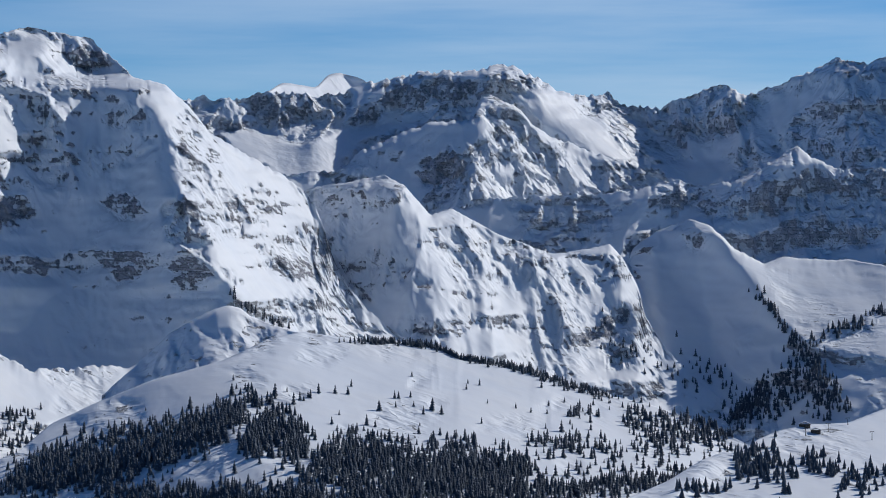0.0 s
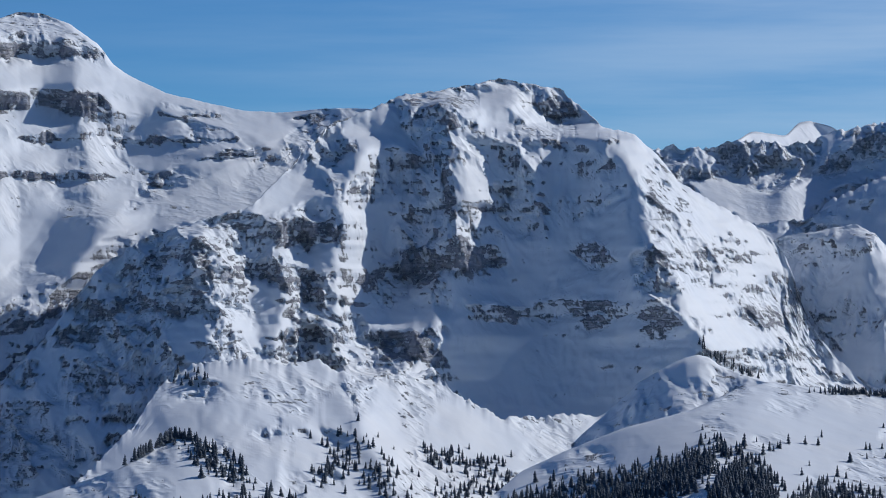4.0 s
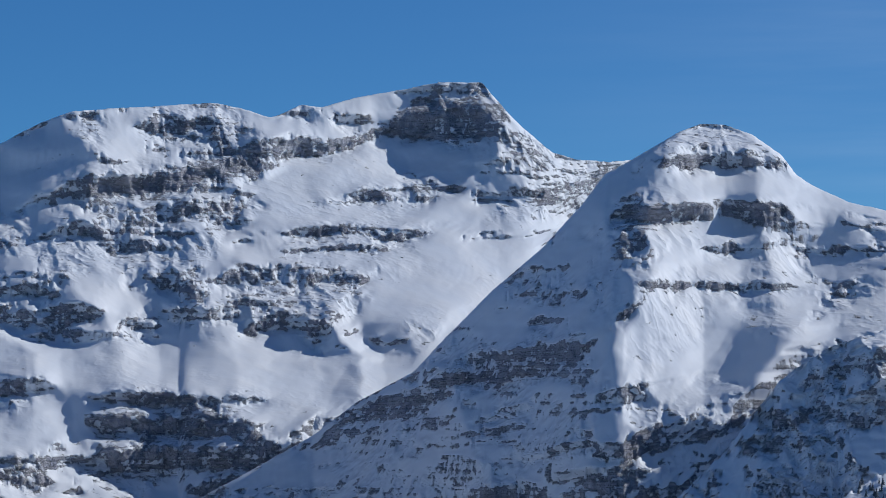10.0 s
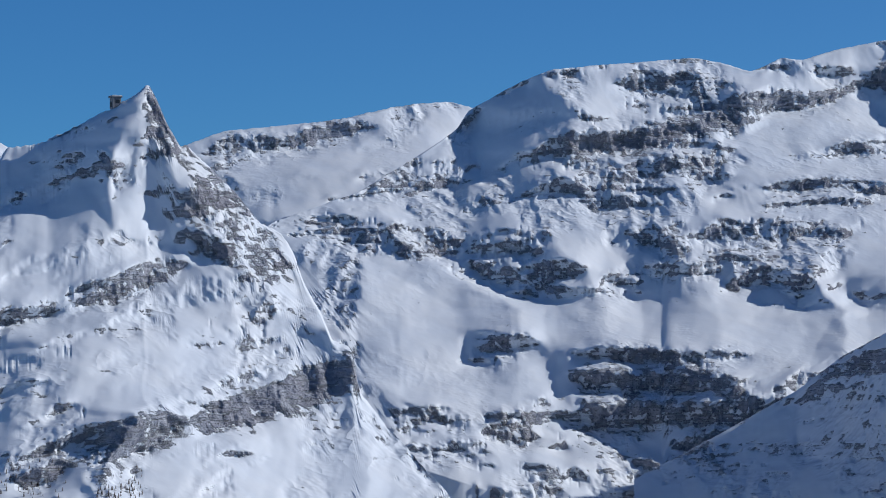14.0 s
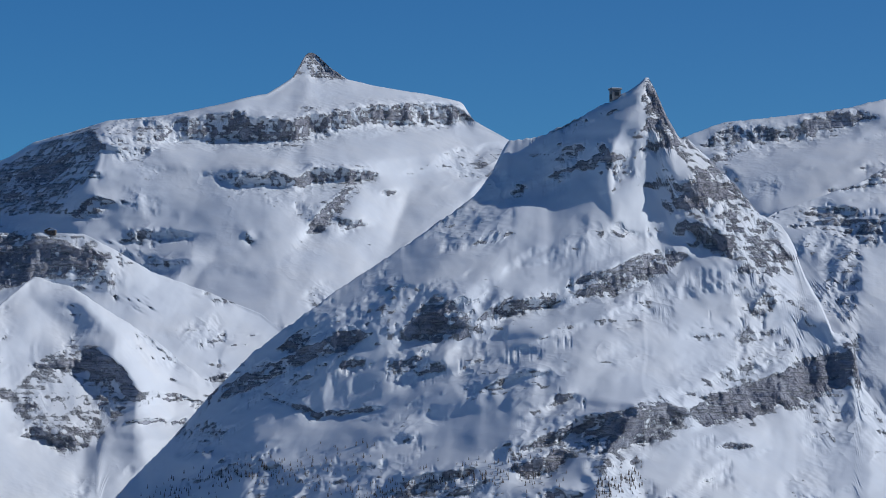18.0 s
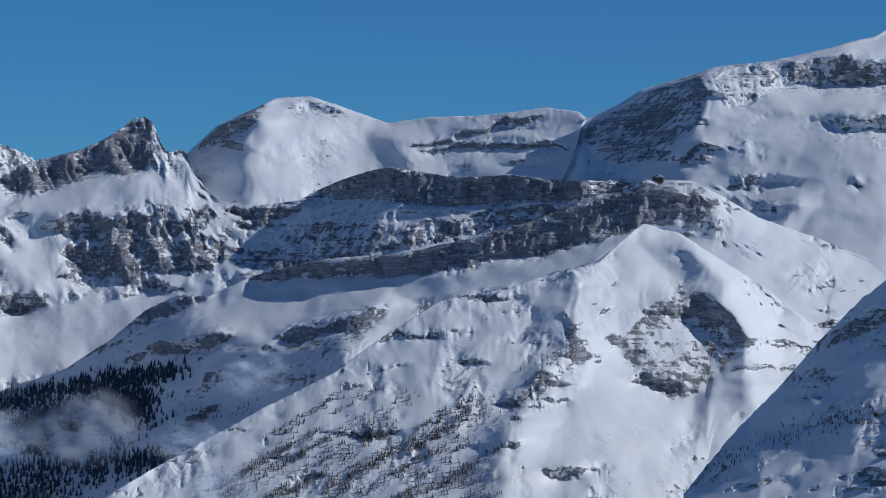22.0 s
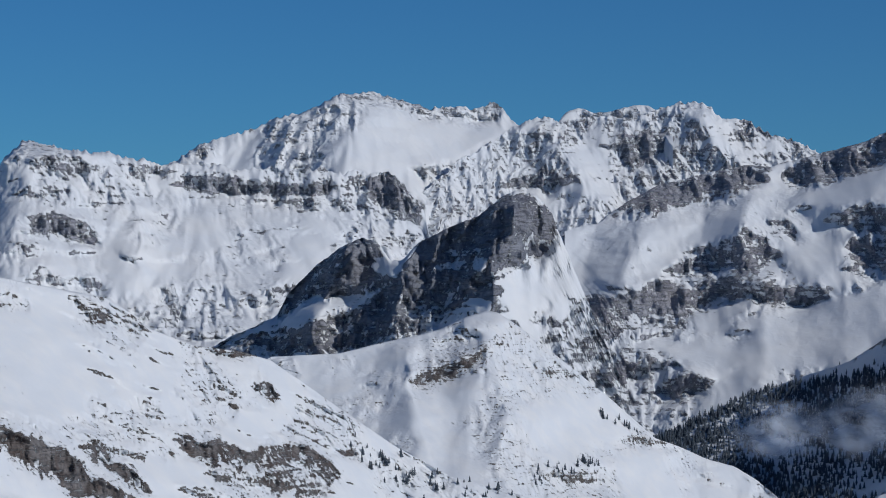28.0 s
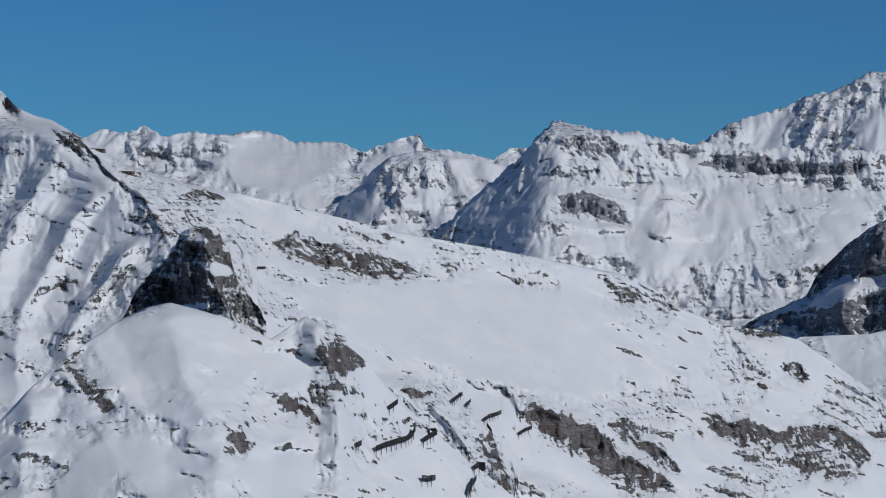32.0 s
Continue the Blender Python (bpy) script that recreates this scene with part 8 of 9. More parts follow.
# shaded hollows and the pointed knob on the ramps
lay("stationpeak", -0.75, 36, 0, 0.2, (-48.05, -2.20), (-47.14, -1.05), (-46.00, -0.48), (-44.51, -0.08), (-43.71, 0.44), (-43.25, -0.02), (-44.39, -0.48), (-46.00, -1.17), (-47.37, -2.20), (-48.05, -2.88))
lay("stationpeak", -0.9, 66, 0.65, 0, (-43.71, 0.10), (-43.37, 0.78), (-43.16, 1.04), (-42.89, 0.67), (-42.66, 0.30), (-42.89, 0.01), (-43.37, -0.02))
lay("stationpeak", -0.8, 44, 0.15, 0, (-43.02, -3.23), (-41.88, -2.63), (-40.52, -2.34), (-39.84, -2.11), (-40.18, -2.74), (-41.43, -3.31))
lay("stationpeak", -1.1, 38, 0, 0.2, (-42.57, -1.16), (-41.43, -0.70), (-40.29, -0.47), (-39.50, -0.46), (-39.95, -0.75), (-40.86, -1.04), (-41.54, -1.32), (-42.45, -1.41))
# turned from the sun: shade shaped in for the shadow cast by the station horn
lay("skull", -0.9, 0, -0.1, 0.6, (-50.56, -2.88), (-49.99, -2.20), (-48.74, -1.97), (-48.28, -2.20), (-48.51, -2.65), (-49.65, -2.94))
# the shaded slope below the slabs
lay("bench", -1.6, 40, 0.15, 0.1, (-63.82, -2.02), (-62.69, -1.34), (-60.86, -1.13), (-59.26, -1.25), (-57.54, -1.25), (-57.20, -1.68), (-58.57, -2.26), (-59.95, -2.43), (-62.69, -2.42))
# the row of crags along the rib
wall("tower", (-68.71, 1.77, 0.091), (-68.03, 1.56, 0.159), (-67.34, 1.44, 0.250), (-66.77, 1.69, 0.318), (-66.09, 1.86, 0.318), (-65.30, 2.03, 0.341), (-64.62, 2.10, 0.273))
lay("darkcliffs", 0.2, 46, -0.25, 0.1, (-68.71, 0.91), (-68.25, -0.23), (-67.80, -1.37), (-67.22, -2.28), (-68.94, -2.29), (-68.88, -0.69))

# from the nearest to the farthest, so that each one knows what stands before it
for key in ("foremound outcrop nearslope cone lifthill treehill hump apron stationpeak skull bench darkcliffs culan spur horn crest dome summit middle tower glacierhorn backridge basin "
            "serrate whitehorn shoulder muveran combin fartooth farrange farcaps").split():
    raise_mountain(key, *PLAN[key][0], **PLAN[key][1])


# ---------------------------------------------------------------- trees
def spruce_points(rng, tall, tiers=6, sides=6, spread=0.26):
    """Points and triangles of a ragged spruce crown one unit wide at most."""
    vs, fs = [], []
    wide = spread * tall * rng.uniform(0.8, 1.15)
    for k in range(tiers):
        f = k / tiers
        z0, z1 = tall * (0.06 + 0.86 * f), tall * (0.06 + 0.86 * f + 0.30 * (1 - 0.45 * f))
        r = wide * (1 - f) ** 0.85 + 0.02 * tall
        n = len(vs)
        vs.append((rng.uniform(-0.03, 0.03) * wide, rng.uniform(-0.03, 0.03) * wide, min(z1, tall)))
        for q in range(sides):
            w = 2 * math.pi * (q + rng.uniform(-0.25, 0.25)) / sides + k
            rr = r * rng.uniform(0.62, 1.12)
            vs.append((rr * math.cos(w), rr * math.sin(w), z0 + rng.uniform(-0.035, 0.03) * tall))
        fs += [(n, n + 1 + q, n + 1 + (q + 1) % sides) for q in range(sides)]
    return vs, fs


def trunk_points(tall, thick, up=0.5):
    vs = [(thick * s * math.cos(q * 2 * math.pi / 5), thick * s * math.sin(q * 2 * math.pi / 5), z) for z, s in ((-1.2, 1.0), (tall * up, 0.45)) for q in range(5)]
    return vs, [(q, (q + 1) % 5, 5 + (q + 1) % 5) for q in range(5)] + [(q, 5 + (q + 1) % 5, 5 + q) for q in range(5)]


RNG = random.Random(5)
KINDS, LARCHES = [], []
for k in range(8):
    cv, cf = spruce_points(RNG, 1.0, 4, 4, 0.19)
    tv, tf = trunk_points(1.0, 0.02)
    LARCHES.append((np.array(cv + tv), np.array(cf + [tuple(i + len(cv) for i in f) for f in tf])))
    cv, cf = spruce_points(RNG, 1.0, RNG.choice((4, 5, 5)))
    tv, tf = trunk_points(1.0, 0.022)
    KINDS.append((np.array(cv + tv), np.array(cf + [tuple(i + len(cv) for i in f) for f in tf])))


def places(key, belt, count, rng):
    a0, a1 = belt[0][0], belt[-1][0]
    for k in range(count):
        a = rng.uniform(a0, a1) + rng.gauss(0, 0.06 * min(4, a1 - a0))
        e = float(along(belt, a)) + rng.gauss(0, 0.55) * float(along(belt, a, 2))
        yield spot(key, a, e)


def forest(key, belts, label, low, high, material, seed, name="spruce_wood"):
    """A wood nobody could count: one mesh of many single spruces, standing in belts on a mountain's face."""
    rng = random.Random(seed)
    vs, fs, n = [], [], 0
    for belt, count in belts:
        for p in places(key, belt, count, rng):
            kv, kf = (LARCHES if material is LARCH else KINDS)[rng.randrange(len(KINDS))]
            h = rng.uniform(low, high) * rng.choice((0.6, 0.85, 1, 1, 1.1))
            c, w = math.cos(h * 37), math.sin(h * 37)
            q = kv * h
            vs.append(np.stack([q[:, 0] * c - q[:, 1] * w + p.x, q[:, 0] * w + q[:, 1] * c + p.y, q[:, 2] + p.z - 0.04 * h], 1))
            fs.append(kf + n)
            n += len(kv)
    me = bpy.data.meshes.new(name)
    v, f = np.concatenate(vs), np.concatenate(fs)
    me.vertices.add(len(v))
    me.vertices.foreach_set("co", v.astype(np.float32).ravel())
    me.loops.add(f.size)
    me.loops.foreach_set("vertex_index", f.astype(np.int32).ravel())
    me.polygons.add(len(f))
    me.polygons.foreach_set("loop_start", np.arange(0, 3 * len(f), 3, dtype=np.int32))
    me.update()
    me.materials.append(material)
    return tagged(new(name, me), label, "forest", kind="stuff")


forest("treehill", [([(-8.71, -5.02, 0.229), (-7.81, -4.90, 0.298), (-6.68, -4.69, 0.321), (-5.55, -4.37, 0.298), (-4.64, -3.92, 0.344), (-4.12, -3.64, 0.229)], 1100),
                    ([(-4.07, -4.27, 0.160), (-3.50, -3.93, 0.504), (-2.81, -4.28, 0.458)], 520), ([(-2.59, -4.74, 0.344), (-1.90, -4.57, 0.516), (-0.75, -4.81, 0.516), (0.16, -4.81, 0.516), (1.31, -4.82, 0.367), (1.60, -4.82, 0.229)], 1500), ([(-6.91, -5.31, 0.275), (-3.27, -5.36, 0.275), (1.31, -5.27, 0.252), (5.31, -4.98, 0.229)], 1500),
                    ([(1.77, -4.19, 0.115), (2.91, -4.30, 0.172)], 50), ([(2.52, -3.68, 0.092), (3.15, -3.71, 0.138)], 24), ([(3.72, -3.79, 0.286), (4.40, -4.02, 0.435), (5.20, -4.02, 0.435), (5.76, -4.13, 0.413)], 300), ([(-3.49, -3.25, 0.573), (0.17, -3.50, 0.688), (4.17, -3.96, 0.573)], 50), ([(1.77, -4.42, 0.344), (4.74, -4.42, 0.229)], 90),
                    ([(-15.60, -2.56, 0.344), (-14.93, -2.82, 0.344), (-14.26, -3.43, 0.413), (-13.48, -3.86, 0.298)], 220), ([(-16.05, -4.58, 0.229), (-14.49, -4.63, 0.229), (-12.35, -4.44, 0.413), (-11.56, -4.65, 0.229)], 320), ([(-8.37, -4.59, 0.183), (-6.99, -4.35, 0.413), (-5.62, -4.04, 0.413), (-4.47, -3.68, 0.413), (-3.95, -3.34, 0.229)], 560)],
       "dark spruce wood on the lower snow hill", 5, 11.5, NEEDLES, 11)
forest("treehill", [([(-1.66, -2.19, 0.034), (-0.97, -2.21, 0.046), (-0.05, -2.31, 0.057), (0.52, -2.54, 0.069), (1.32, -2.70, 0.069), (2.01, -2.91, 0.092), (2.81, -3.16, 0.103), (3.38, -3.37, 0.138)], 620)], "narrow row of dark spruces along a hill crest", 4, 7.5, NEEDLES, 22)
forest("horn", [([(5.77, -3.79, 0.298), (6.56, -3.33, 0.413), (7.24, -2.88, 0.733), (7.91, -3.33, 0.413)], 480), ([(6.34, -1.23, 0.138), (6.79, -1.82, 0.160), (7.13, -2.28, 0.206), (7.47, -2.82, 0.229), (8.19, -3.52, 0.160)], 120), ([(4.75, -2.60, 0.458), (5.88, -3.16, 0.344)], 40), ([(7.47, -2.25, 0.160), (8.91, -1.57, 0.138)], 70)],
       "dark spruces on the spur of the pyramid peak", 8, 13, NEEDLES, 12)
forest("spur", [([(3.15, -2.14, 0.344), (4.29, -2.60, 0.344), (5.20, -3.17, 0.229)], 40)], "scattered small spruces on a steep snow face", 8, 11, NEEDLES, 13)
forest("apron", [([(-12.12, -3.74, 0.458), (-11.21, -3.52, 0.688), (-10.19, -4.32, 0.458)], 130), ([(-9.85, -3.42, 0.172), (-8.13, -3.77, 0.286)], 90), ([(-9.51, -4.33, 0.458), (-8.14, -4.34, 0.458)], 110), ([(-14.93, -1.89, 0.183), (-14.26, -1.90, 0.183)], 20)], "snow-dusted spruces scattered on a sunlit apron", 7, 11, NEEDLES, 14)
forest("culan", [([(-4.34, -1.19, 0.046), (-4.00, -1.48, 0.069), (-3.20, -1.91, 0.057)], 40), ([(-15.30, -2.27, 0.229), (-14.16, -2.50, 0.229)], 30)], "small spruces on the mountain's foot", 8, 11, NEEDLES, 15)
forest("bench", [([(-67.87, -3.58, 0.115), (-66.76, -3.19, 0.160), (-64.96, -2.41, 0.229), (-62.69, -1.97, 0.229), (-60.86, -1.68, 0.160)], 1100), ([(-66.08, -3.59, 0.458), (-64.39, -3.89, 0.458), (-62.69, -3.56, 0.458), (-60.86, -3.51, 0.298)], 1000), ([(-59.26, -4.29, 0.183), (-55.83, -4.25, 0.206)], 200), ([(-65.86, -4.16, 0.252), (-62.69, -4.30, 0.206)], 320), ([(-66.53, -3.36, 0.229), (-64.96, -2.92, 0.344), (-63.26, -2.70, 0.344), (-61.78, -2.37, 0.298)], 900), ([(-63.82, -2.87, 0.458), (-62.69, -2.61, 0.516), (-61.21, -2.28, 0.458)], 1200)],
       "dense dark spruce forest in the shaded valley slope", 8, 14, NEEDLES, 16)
def larch_belts(count, seed, upper=-1.9):
    """Streaks of trees that slant down the slope."""
    rng = random.Random(seed)
    belts = []
    while len(belts) < count:
        a, e, long = rng.uniform(-59.6, -54.1), rng.uniform(-4.6, upper), rng.uniform(0.5, 1.7)
        if e < upper - 0.75 * max(0, -57.2 - a) - 0.5 * max(0, a + 55.2):
            belts.append(([(a - long, e - 0.57 * long, 0.05), (a, e, 0.11)], int(34 * long * rng.uniform(0.5, 1.4))))
    return belts


forest("bench", larch_belts(90, 41) + [([(-57.43, -2.26, 0.275), (-53.54, -2.25, 0.390)], 120), ([(-60.86, -2.71, 0.275), (-59.26, -2.37, 0.183)], 60)], "brown larch wood in slanting streaks on a snowy slope", 3.5, 7, LARCH, 17, "larch_wood")
forest("skull", larch_belts(90, 42) + [([(-60.00, -3.72, 0.229), (-54.55, -3.69, 0.229)], 150), ([(-54.32, -2.50, 0.5), (-52.72, -1.36, 0.4)], 40)], "brown larch wood below the rock ribs", 3.5, 7, LARCH, 18, "larch_wood")
forest("stationpeak", [([(-44.73, -3.14, 0.229), (-42.80, -2.69, 0.344), (-40.86, -2.58, 0.344)], 260), ([(-47.88, -2.72, 0.229), (-46.76, -2.53, 0.298), (-44.51, -2.18, 0.229)], 120), ([(-40.06, -2.98, 0.183), (-39.15, -2.70, 0.390)], 130), ([(-50.21, -3.81, 0.183), (-48.84, -3.09, 0.298), (-47.13, -2.63, 0.229), (-44.31, -2.93, 0.344)], 240)], "thin brown larch wood on the snowy lower slopes", 2.5, 5, LARCH, 19, "larch_wood")
forest("cone", [([(-68.02, -2.72, 0.092), (-67.11, -3.06, 0.069)], 16), ([(-69.39, -4.00, 0.160), (-68.02, -3.65, 0.069)], 26)], "few bushy spruces on a white hill", 5, 8, NEEDLES, 20)
forest("nearslope", [([(-73.05, -3.33, 0.229), (-71.91, -4.01, 0.390), (-69.85, -4.29, 0.138)], 60)], "few small spruces at the edge of the snow ridge", 4, 6, NEEDLES, 21)


def spruce(place, tall, rng, proto={}):
    """A single spruce: trunk and crown."""
    kind = rng.randrange(4)
    if kind not in proto:
        base = new("spruce")
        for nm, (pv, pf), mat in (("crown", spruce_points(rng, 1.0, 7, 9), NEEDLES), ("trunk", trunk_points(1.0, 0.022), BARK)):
            me = bpy.data.meshes.new(nm)
            me.from_pydata(pv, [], pf)
            me.materials.append(mat)
            ob = new(nm, me)
            ob.parent = base
        tagged(base, "dark green spruce standing in snow beside the ski slope", "tree", "spruces by the ski slope")
        proto[kind] = base
    else:
        base = copy_thing(proto[kind], Matrix())
    base.location, base.scale, base.rotation_euler = place - Vector((0, 0, 0.03 * tall)), (tall, tall, tall), (0, 0, rng.uniform(0, 6))
    return base


rng = random.Random(31)
for belt, count in (([(5.88, -4.66, 0.275), (6.44, -4.66, 0.390), (7.01, -4.92, 0.390)], 110), ([(7.23, -4.66, 0.183), (8.13, -4.97, 0.298), (9.25, -4.96, 0.298)], 90), ([(4.51, -5.23, 0.092), (5.87, -5.18, 0.138)], 20)):
    for p in places("lifthill", belt, count, rng):
        spruce(p, rng.uniform(6, 10.5), rng)


# ---------------------------------------------------------------- buildings, lift, snow fences
def solid_box(bm, m, size, bevel=0.0):
    made = bmesh.ops.create_cube(bm, size=1.0, matrix=m @ Matrix.Diagonal((*size, 1)))
    if bevel:
        bmesh.ops.bevel(bm, geom=list({e for v in made["verts"] for e in v.link_edges}), offset=bevel, segments=1, affect="EDGES")


def part(name, boxes, material, parent, label="", bevel=0.0):
    """One mesh part out of boxes (pose, size)."""
    bm = bmesh.new()
    for m, size in boxes:
        solid_box(bm, m, size, bevel)
    me = bpy.data.meshes.new(name)
    bm.to_mesh(me)
    bm.free()
    me.materials.append(material)
    ob = new(name, me)
    ob.parent = parent
    return tagged(ob, label) if label else ob


def facing(p):
    """Degrees by which a thing at p turns its front to the view point."""
    return -math.degrees(math.atan2(p.x, p.y))


def thing(name, p, label, category, turn=0.0, group=""):
    base = new(name)
    base.matrix_world = pose(p.x, p.y, p.z, 0, 0, facing(p) + turn)
    return tagged(base, label, category, group)


def station(p):
    st = thing("cable_car_station", p, "grey concrete cable car summit station on a snow ridge", "station", 20)
    part("body", [(pose(0, 0, 3.6), (9, 9, 11.5))], CONCRETE, st, bevel=0.15)
    part("roof", [(pose(0, 0, 10.2), (11.2, 11.2, 1.6))], CONCRETE, st, "snow-rimmed flat roof", 0.2)
    part("roof_snow", [(pose(0, 0, 11.25), (10.6, 10.6, 0.6))], SNOW, st, "thin snow on the roof", 0.2)
    w = part("window", [(pose(0.6, -4.45, 5.2), (4.2, 0.3, 3.6))], GLASS, st, "dark window front")
    part("frame", [(pose(0.6 + x, -4.66, 5.2), (0.25, 0.16, 3.9)) for x in (-2.1, 0, 2.1)], STEEL, w)
    part("docking_bay", [(pose(-4.6, 0, 2.4), (0.6, 5.0, 5.0))], STEEL, st, "dark docking bay opening")
    part("side_wing", [(pose(6.4, 1.0, 1.4), (5.0, 6.0, 4.2))], CONCRETE, st, "low snow-covered side wing", 0.15)
    part("wing_snow", [(pose(6.4, 1.0, 3.7), (5.3, 6.3, 0.5))], SNOW, st, bevel=0.15)


def gable_roof(name, w, d, rise, over, thick, z, material, parent, label=""):
    bm = bmesh.new()
    run = math.hypot(w / 2 + over, rise)
    ang = math.degrees(math.atan2(rise, w / 2 + over))
    for k in (-1, 1):
        solid_box(bm, pose(k * (w / 4 + over / 2), 0, z + rise / 2, 0, k * ang, 0), (run, d + 2 * over, thick), 0.04)
    me = bpy.data.meshes.new(name)
    bm.to_mesh(me)
    bm.free()
    me.materials.append(material)
    ob = new(name, me)
    ob.parent = parent
    return tagged(ob, label) if label else ob


def hut(p, w, d, h, label, turn):
    b = thing("mountain_hut", p, label, "hut", turn)
    part("wall", [(pose(0, 0, h / 2 - 0.8), (w, d, h + 1.6))], TIMBER, b, bevel=0.06)
    gable_roof("roof", w, d, w * 0.22, 0.5, 0.3, h, STEEL, b, "dark metal roof")
    gable_roof("roof_snow", w, d, w * 0.22, 0.35, 0.3, h + 0.34, SNOW, b, "snow lying on the roof")
    for k in (-1, 1):
        win = part("window", [(pose(k * w * 0.26, -d / 2 - 0.03, h * 0.5), (w * 0.16, 0.12, h * 0.34))], GLASS, b)
        part("sill", [(pose(k * w * 0.26, -d / 2 - 0.10, h * 0.5 - h * 0.19), (w * 0.2, 0.2, 0.12))], TIMBER, win)
    part("door", [(pose(0, -d / 2 - 0.03, 1.0), (1.0, 0.12, 2.0))], STEEL, b)


def pylon(p, tall, turn):
    b = thing("lift_pylon", p, "thin grey steel T-shaped ski lift pylon in snow", "lift pylon", turn, "pylons of the ski lift")
    bm = bmesh.new()
    bmesh.ops.create_cone(bm, cap_ends=True, segments=8, radius1=0.30, radius2=0.18, depth=tall + 1.2, matrix=pose(0, 0, (tall - 1.2) / 2))
    me = bpy.data.meshes.new("mast")
    bm.to_mesh(me)
    bm.free()
    me.materials.append(STEEL)
    new("mast", me).parent = b
    part("crossarm", [(pose(0, 0, tall), (3.4, 0.25, 0.28))], STEEL, b, bevel=0.03)
    for k in (-1, 1):
        part("sheave_train", [(pose(k * 1.6, 0, tall - 0.28), (0.18, 1.8, 0.3))], STEEL, b, bevel=0.04)
    part("footing", [(pose(0, 0, -0.2), (1.1, 1.1, 0.8))], CONCRETE, b, bevel=0.08)


def where(heading, height, keys):
    for key in keys:
        a, top = LAND[key][0], LAND[key][1]
        if a[0] < heading < a[-1] and height < np.interp(heading, a, top):
            return spot(key, heading, height)
    return spot(keys[-1], heading, height)


def snow_fence(line, tall):
    """Avalanche barrier: leaning panels of steel bars on posts with struts behind, following the slope."""
    pts = [where(h, e, ("foremound", "outcrop", "nearslope")) for h, e in line]
    start = pts[0]
    base = new("snow_fence")
    base.location = start
    tagged(base, "row of dark steel avalanche barriers on a snow slope", "snow fence", "avalanche barriers above the ski slope")
    for p, q in zip(pts, pts[1:]):
        flat = Vector((q.x - p.x, q.y - p.y, 0))
        n = max(1, round((q - p).length / 3.6))
        out = Vector((p.x, p.y, 0)).normalized()
        for k in range(n):
            u, v = p.lerp(q, k / n) - start, p.lerp(q, (k + 1) / n) - start
            rise = Vector((0, 0, tall)) - out * (0.28 * tall)
            bm = bmesh.new()
            for f in (0.42, 0.56, 0.70, 0.84, 0.97):
                a, b = u + rise * f, v + rise * f
                mid, along_ = (a + b) / 2, b - a
                turn = along_.to_track_quat("X", "Z").to_matrix().to_4x4()
                solid_box(bm, Matrix.Translation(mid) @ turn, (along_.length * 1.01, 0.14, 0.30))
            me = bpy.data.meshes.new("panel")
            bm.to_mesh(me)
            bm.free()
            me.materials.append(STEEL)
            new("panel", me).parent = base
            for nm, foot, head, thick in (("post", u - Vector((0, 0, 0.4)), u + rise * 0.98, 0.20), ("strut", u - out * (0.75 * tall) - Vector((0, 0, 0.9)), u + rise * 0.7, 0.14)):
                bm = bmesh.new()
                dirn = head - foot
                solid_box(bm, Matrix.Translation((foot + head) / 2) @ dirn.to_track_quat("Z", "Y").to_matrix().to_4x4(), (thick, thick, dirn.length))
                me = bpy.data.meshes.new(nm)
                bm.to_mesh(me)
                bm.free()
                me.materials.append(STEEL)
                new(nm, me).parent = base
    return base


def shed(p, w, turn):
    b = thing("avalanche_shed", p, "low dark shelter roof half buried in snow", "shelter", turn)
    part("roof", [(pose(0, 0, 1.5, 6, 0, 0), (w, 4.2, 0.35))], SNOW, b, "snow-laden roof slab", 0.08)
    part("beam", [(pose(0, -1.9, 1.15), (w * 0.96, 0.3, 0.4))], TIMBER, b)
    for k in (-0.45, -0.15, 0.15, 0.45):
        part("post", [(pose(k * w, -1.8, 0.1), (0.25, 0.25, 2.2))], TIMBER, b)
    part("back_wall", [(pose(0, 1.2, 0.2), (w * 0.95, 0.3, 2.2))], TIMBER, b)


def on_crest(key, heading, below=0.0):
    a, top = LAND[key][0], LAND[key][1]
    return spot(key, heading, float(np.interp(heading, a, top)) - below)


(h, e), = [(-39.64, 5.11)]
station(on_crest("stationpeak", h, 0.01))
(h, e), = [(-51.04, 2.27)]
hut(on_crest("bench", h, 0.02), 15, 7, 4.6, "dark timber mountain hut on a snowy cliff top", -14)
(h, e), = [(7.50, -4.03)]
hut(spot("lifthill", h, e), 7.0, 4.5, 2.4, "small dark timber lift hut on a snow slope", 8)
(h, e), = [(7.28, -3.91)]
hut(spot("lifthill", h, e), 8.5, 4.5, 2.2, "low dark restaurant hut beside the ski lift", 4)
for (h, e), tall in zip([(7.30, -4.09), (7.75, -4.00), (8.62, -4.16), (8.14, -3.86)], (6.0, 6.5, 6.5, 5.5)):
    pylon(spot("lifthill", h, e), tall, 30)
for (h, e), w in zip([(-88.85, 2.15), (-88.31, 1.70)], (7.5, 9.5)):
    shed(spot("nearslope", h, e), w, 12)
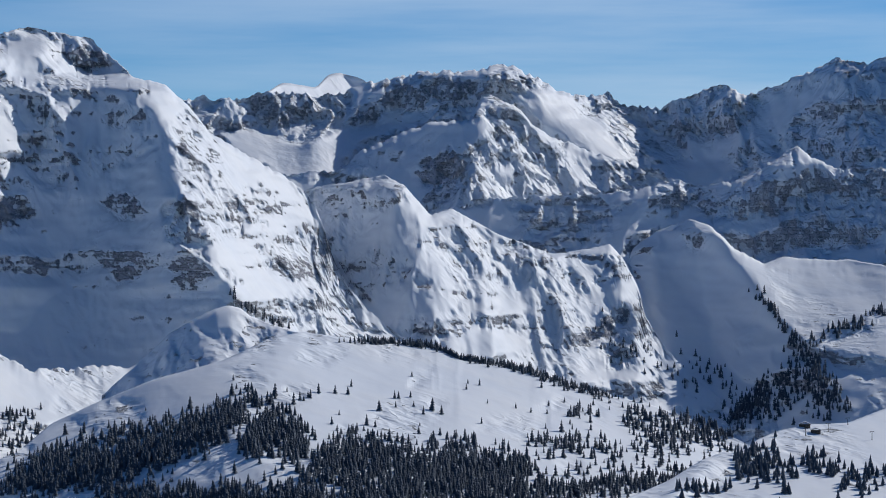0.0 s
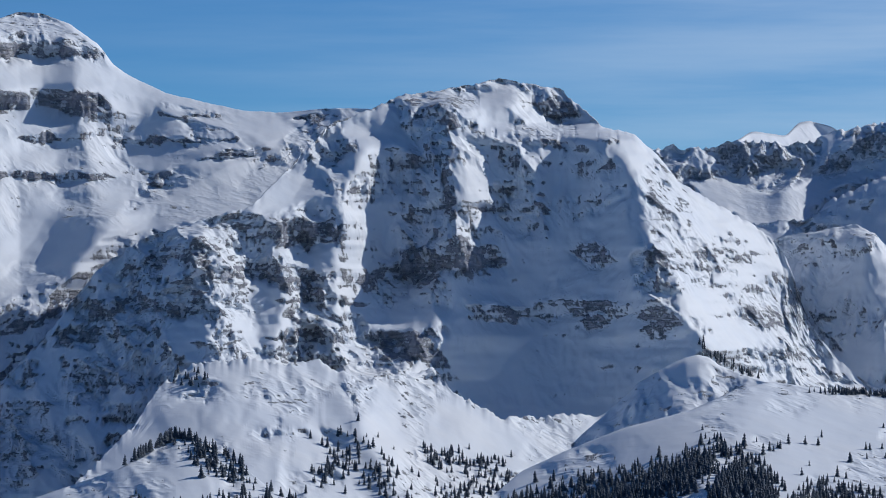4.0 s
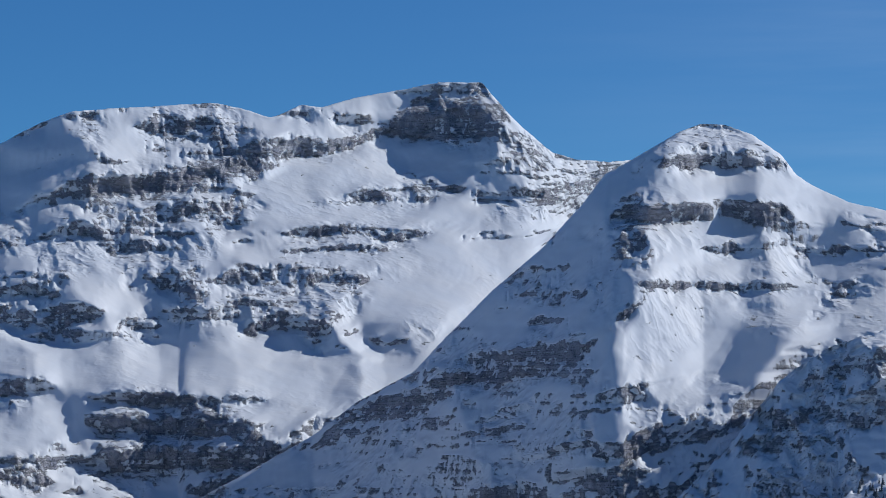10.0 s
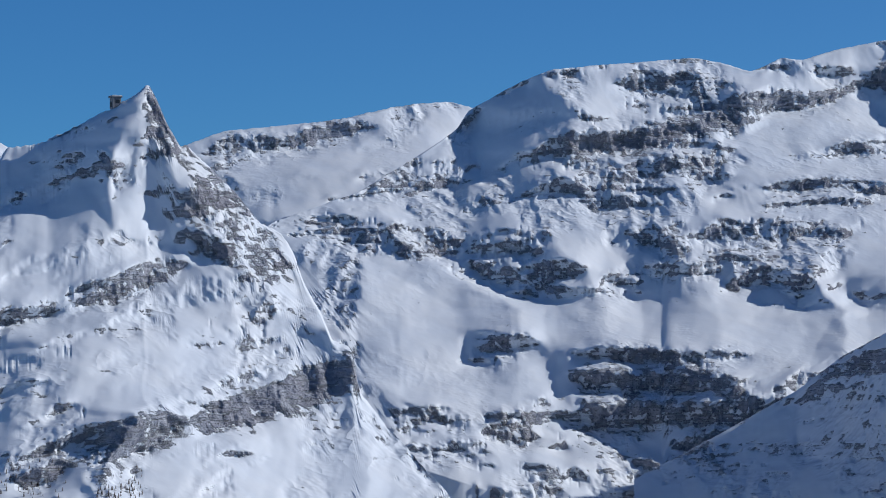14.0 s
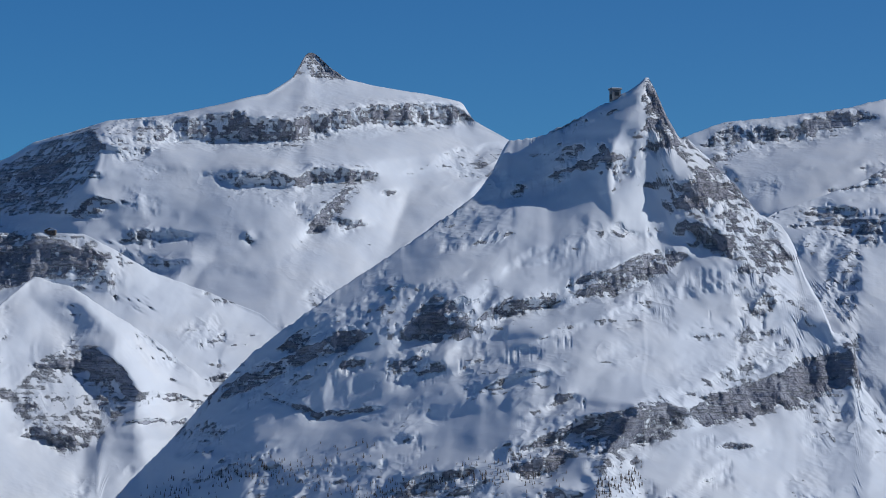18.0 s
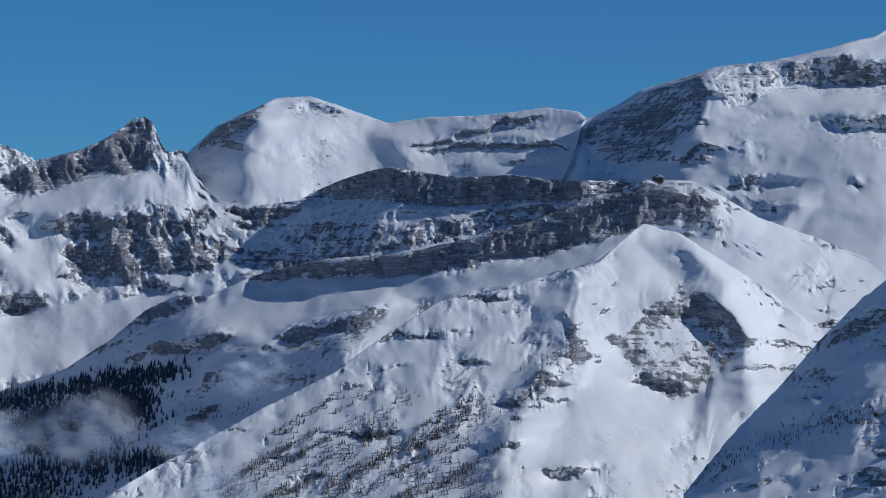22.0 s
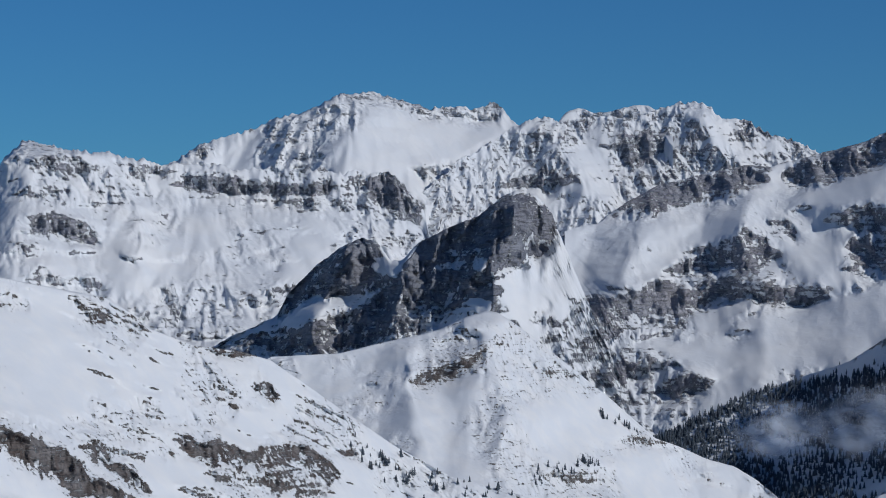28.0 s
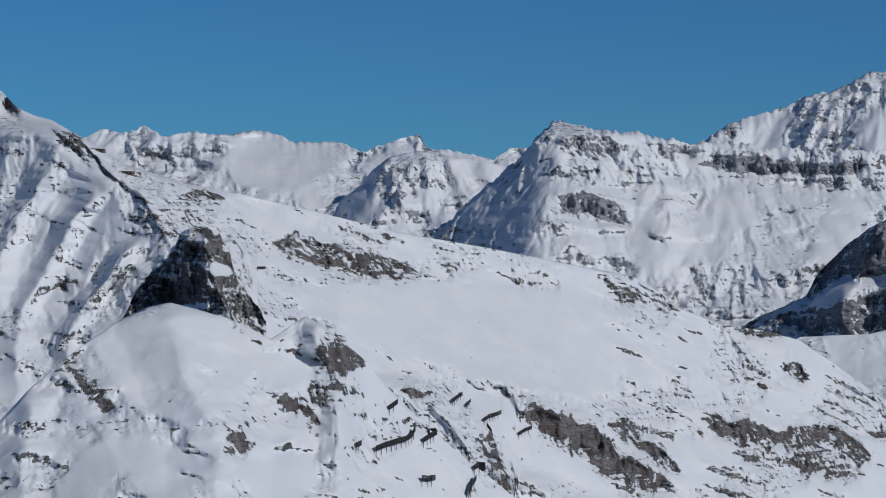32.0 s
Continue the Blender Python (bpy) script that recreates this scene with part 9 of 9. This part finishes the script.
for line, tall in (([(-83.21, -3.94), (-83.00, -3.86), (-82.80, -3.79), (-82.61, -3.74), (-82.49, -3.66), (-82.42, -3.53)], 2.6), ([(-82.25, -3.76), (-82.11, -3.67), (-81.98, -3.60)], 2.6), ([(-82.13, -3.56), (-82.00, -3.51)], 2.2), ([(-81.67, -2.94), (-81.55, -2.84), (-81.47, -2.80)], 2.8), ([(-81.39, -3.02), (-81.30, -2.91)], 2.2),
                   ([(-81.01, -3.31), (-80.92, -3.24), (-80.81, -3.21), (-80.68, -3.16)], 2.8), ([(-80.97, -3.41), (-80.87, -3.55)], 2.6), ([(-80.32, -3.59), (-80.20, -3.51), (-80.06, -3.46)], 2.6), ([(-81.22, -4.31), (-81.12, -4.25), (-81.00, -4.21)], 2.6), ([(-81.33, -4.85), (-81.27, -4.66), (-81.18, -4.52)], 2.8), ([(-82.28, -4.53), (-82.16, -4.54), (-82.01, -4.52)], 2.6),
                   ([(-82.94, -3.10), (-82.78, -2.98)], 2.4), ([(-83.62, -3.87), (-83.51, -3.82)], 2.4), ([(-85.63, -0.23), (-85.47, -0.23)], 1.6)):
    snow_fence(line, tall)


# ---------------------------------------------------------------- thin low cloud
def vapour():
    m, t, b = nodes("thin_vapour")
    co = t.nodes.new("ShaderNodeTexCoord")
    sep = t.nodes.new("ShaderNodeSeparateXYZ")
    t.links.new(co.outputs["Object"], sep.inputs[0])
    r2 = calc(t, "ADD", calc(t, "MULTIPLY", sep.outputs[0], sep.outputs[0]), calc(t, "MULTIPLY", sep.outputs[2], sep.outputs[2]))
    body = ranged(t, r2, 0.0, 0.95, 1.0, 0.0)
    lumps = noise_node(t, co.outputs["Object"], 1.7, 6, 0.6)
    a = calc(t, "MULTIPLY", body, ranged(t, lumps, 0.34, 0.68, 0.0, 0.58))
    clear = t.nodes.new("ShaderNodeBsdfTransparent")
    # the blue in both colours paints in the valley shade on the vapour
    white = t.nodes.new("ShaderNodeBsdfTranslucent")
    white.inputs[0].default_value = (0.80, 0.88, 1.0, 1)
    dif = t.nodes.new("ShaderNodeBsdfDiffuse")
    dif.inputs[0].default_value = (0.80, 0.88, 1.0, 1)
    both, mix = t.nodes.new("ShaderNodeMixShader"), t.nodes.new("ShaderNodeMixShader")
    t.links.new(white.outputs[0], both.inputs[1])
    t.links.new(dif.outputs[0], both.inputs[2])
    t.links.new(a, mix.inputs[0])
    t.links.new(clear.outputs[0], mix.inputs[1])
    t.links.new(both.outputs[0], mix.inputs[2])
    t.links.new(mix.outputs[0], t.nodes["Material Output"].inputs[0])
    return m


VAPOUR = vapour()


def cloud(heading, height, far, wide, tall, seed):
    th = radians(heading)
    base = new("cloud_wisp")
    base.matrix_world = Matrix.Translation((far * math.sin(th), far * math.cos(th), far * math.tan(radians(height)))) @ pose(0, 0, 0, 0, 0, -heading) @ Matrix.Diagonal((wide, 40, tall, 1))
    tagged(base, "thin grey cloud wisp drifting above the valley forest", "cloud", "low clouds over the valley")
    for k in range(2):
        bm = bmesh.new()
        bmesh.ops.create_grid(bm, x_segments=16, y_segments=16, size=1.0, matrix=pose(0, 0, 0, 90, 0, 0))
        for v in bm.verts:
            v.co.y = 0.5 * (k - 0.5) + 0.6 * noise.noise(Vector((v.co.x * 1.5 + seed, v.co.z * 1.5, k * 3.0))) + 0.5 * (v.co.x ** 2 + v.co.z ** 2)
        me = bpy.data.meshes.new("veil")
        bm.to_mesh(me)
        bm.free()
        me.materials.append(VAPOUR)
        for f in me.polygons:
            f.use_smooth = True
        ob = new("veil", me)
        ob.parent = base
        ob.location = (0.12 * math.sin(seed + k * 2), 0, 0.12 * math.cos(seed + 2 * k))
        ob.visible_shadow = False


for k, ((h, e), wide, tall) in enumerate(zip([(-64.50, -2.98), (-62.57, -2.76), (-60.63, -3.05), (-59.95, -4.19), (-59.26, -1.69)], (58, 66, 44, 46, 42), (34, 40, 24, 40, 28))):
    cloud(h, e, 2750, wide, tall, 3.7 * k)
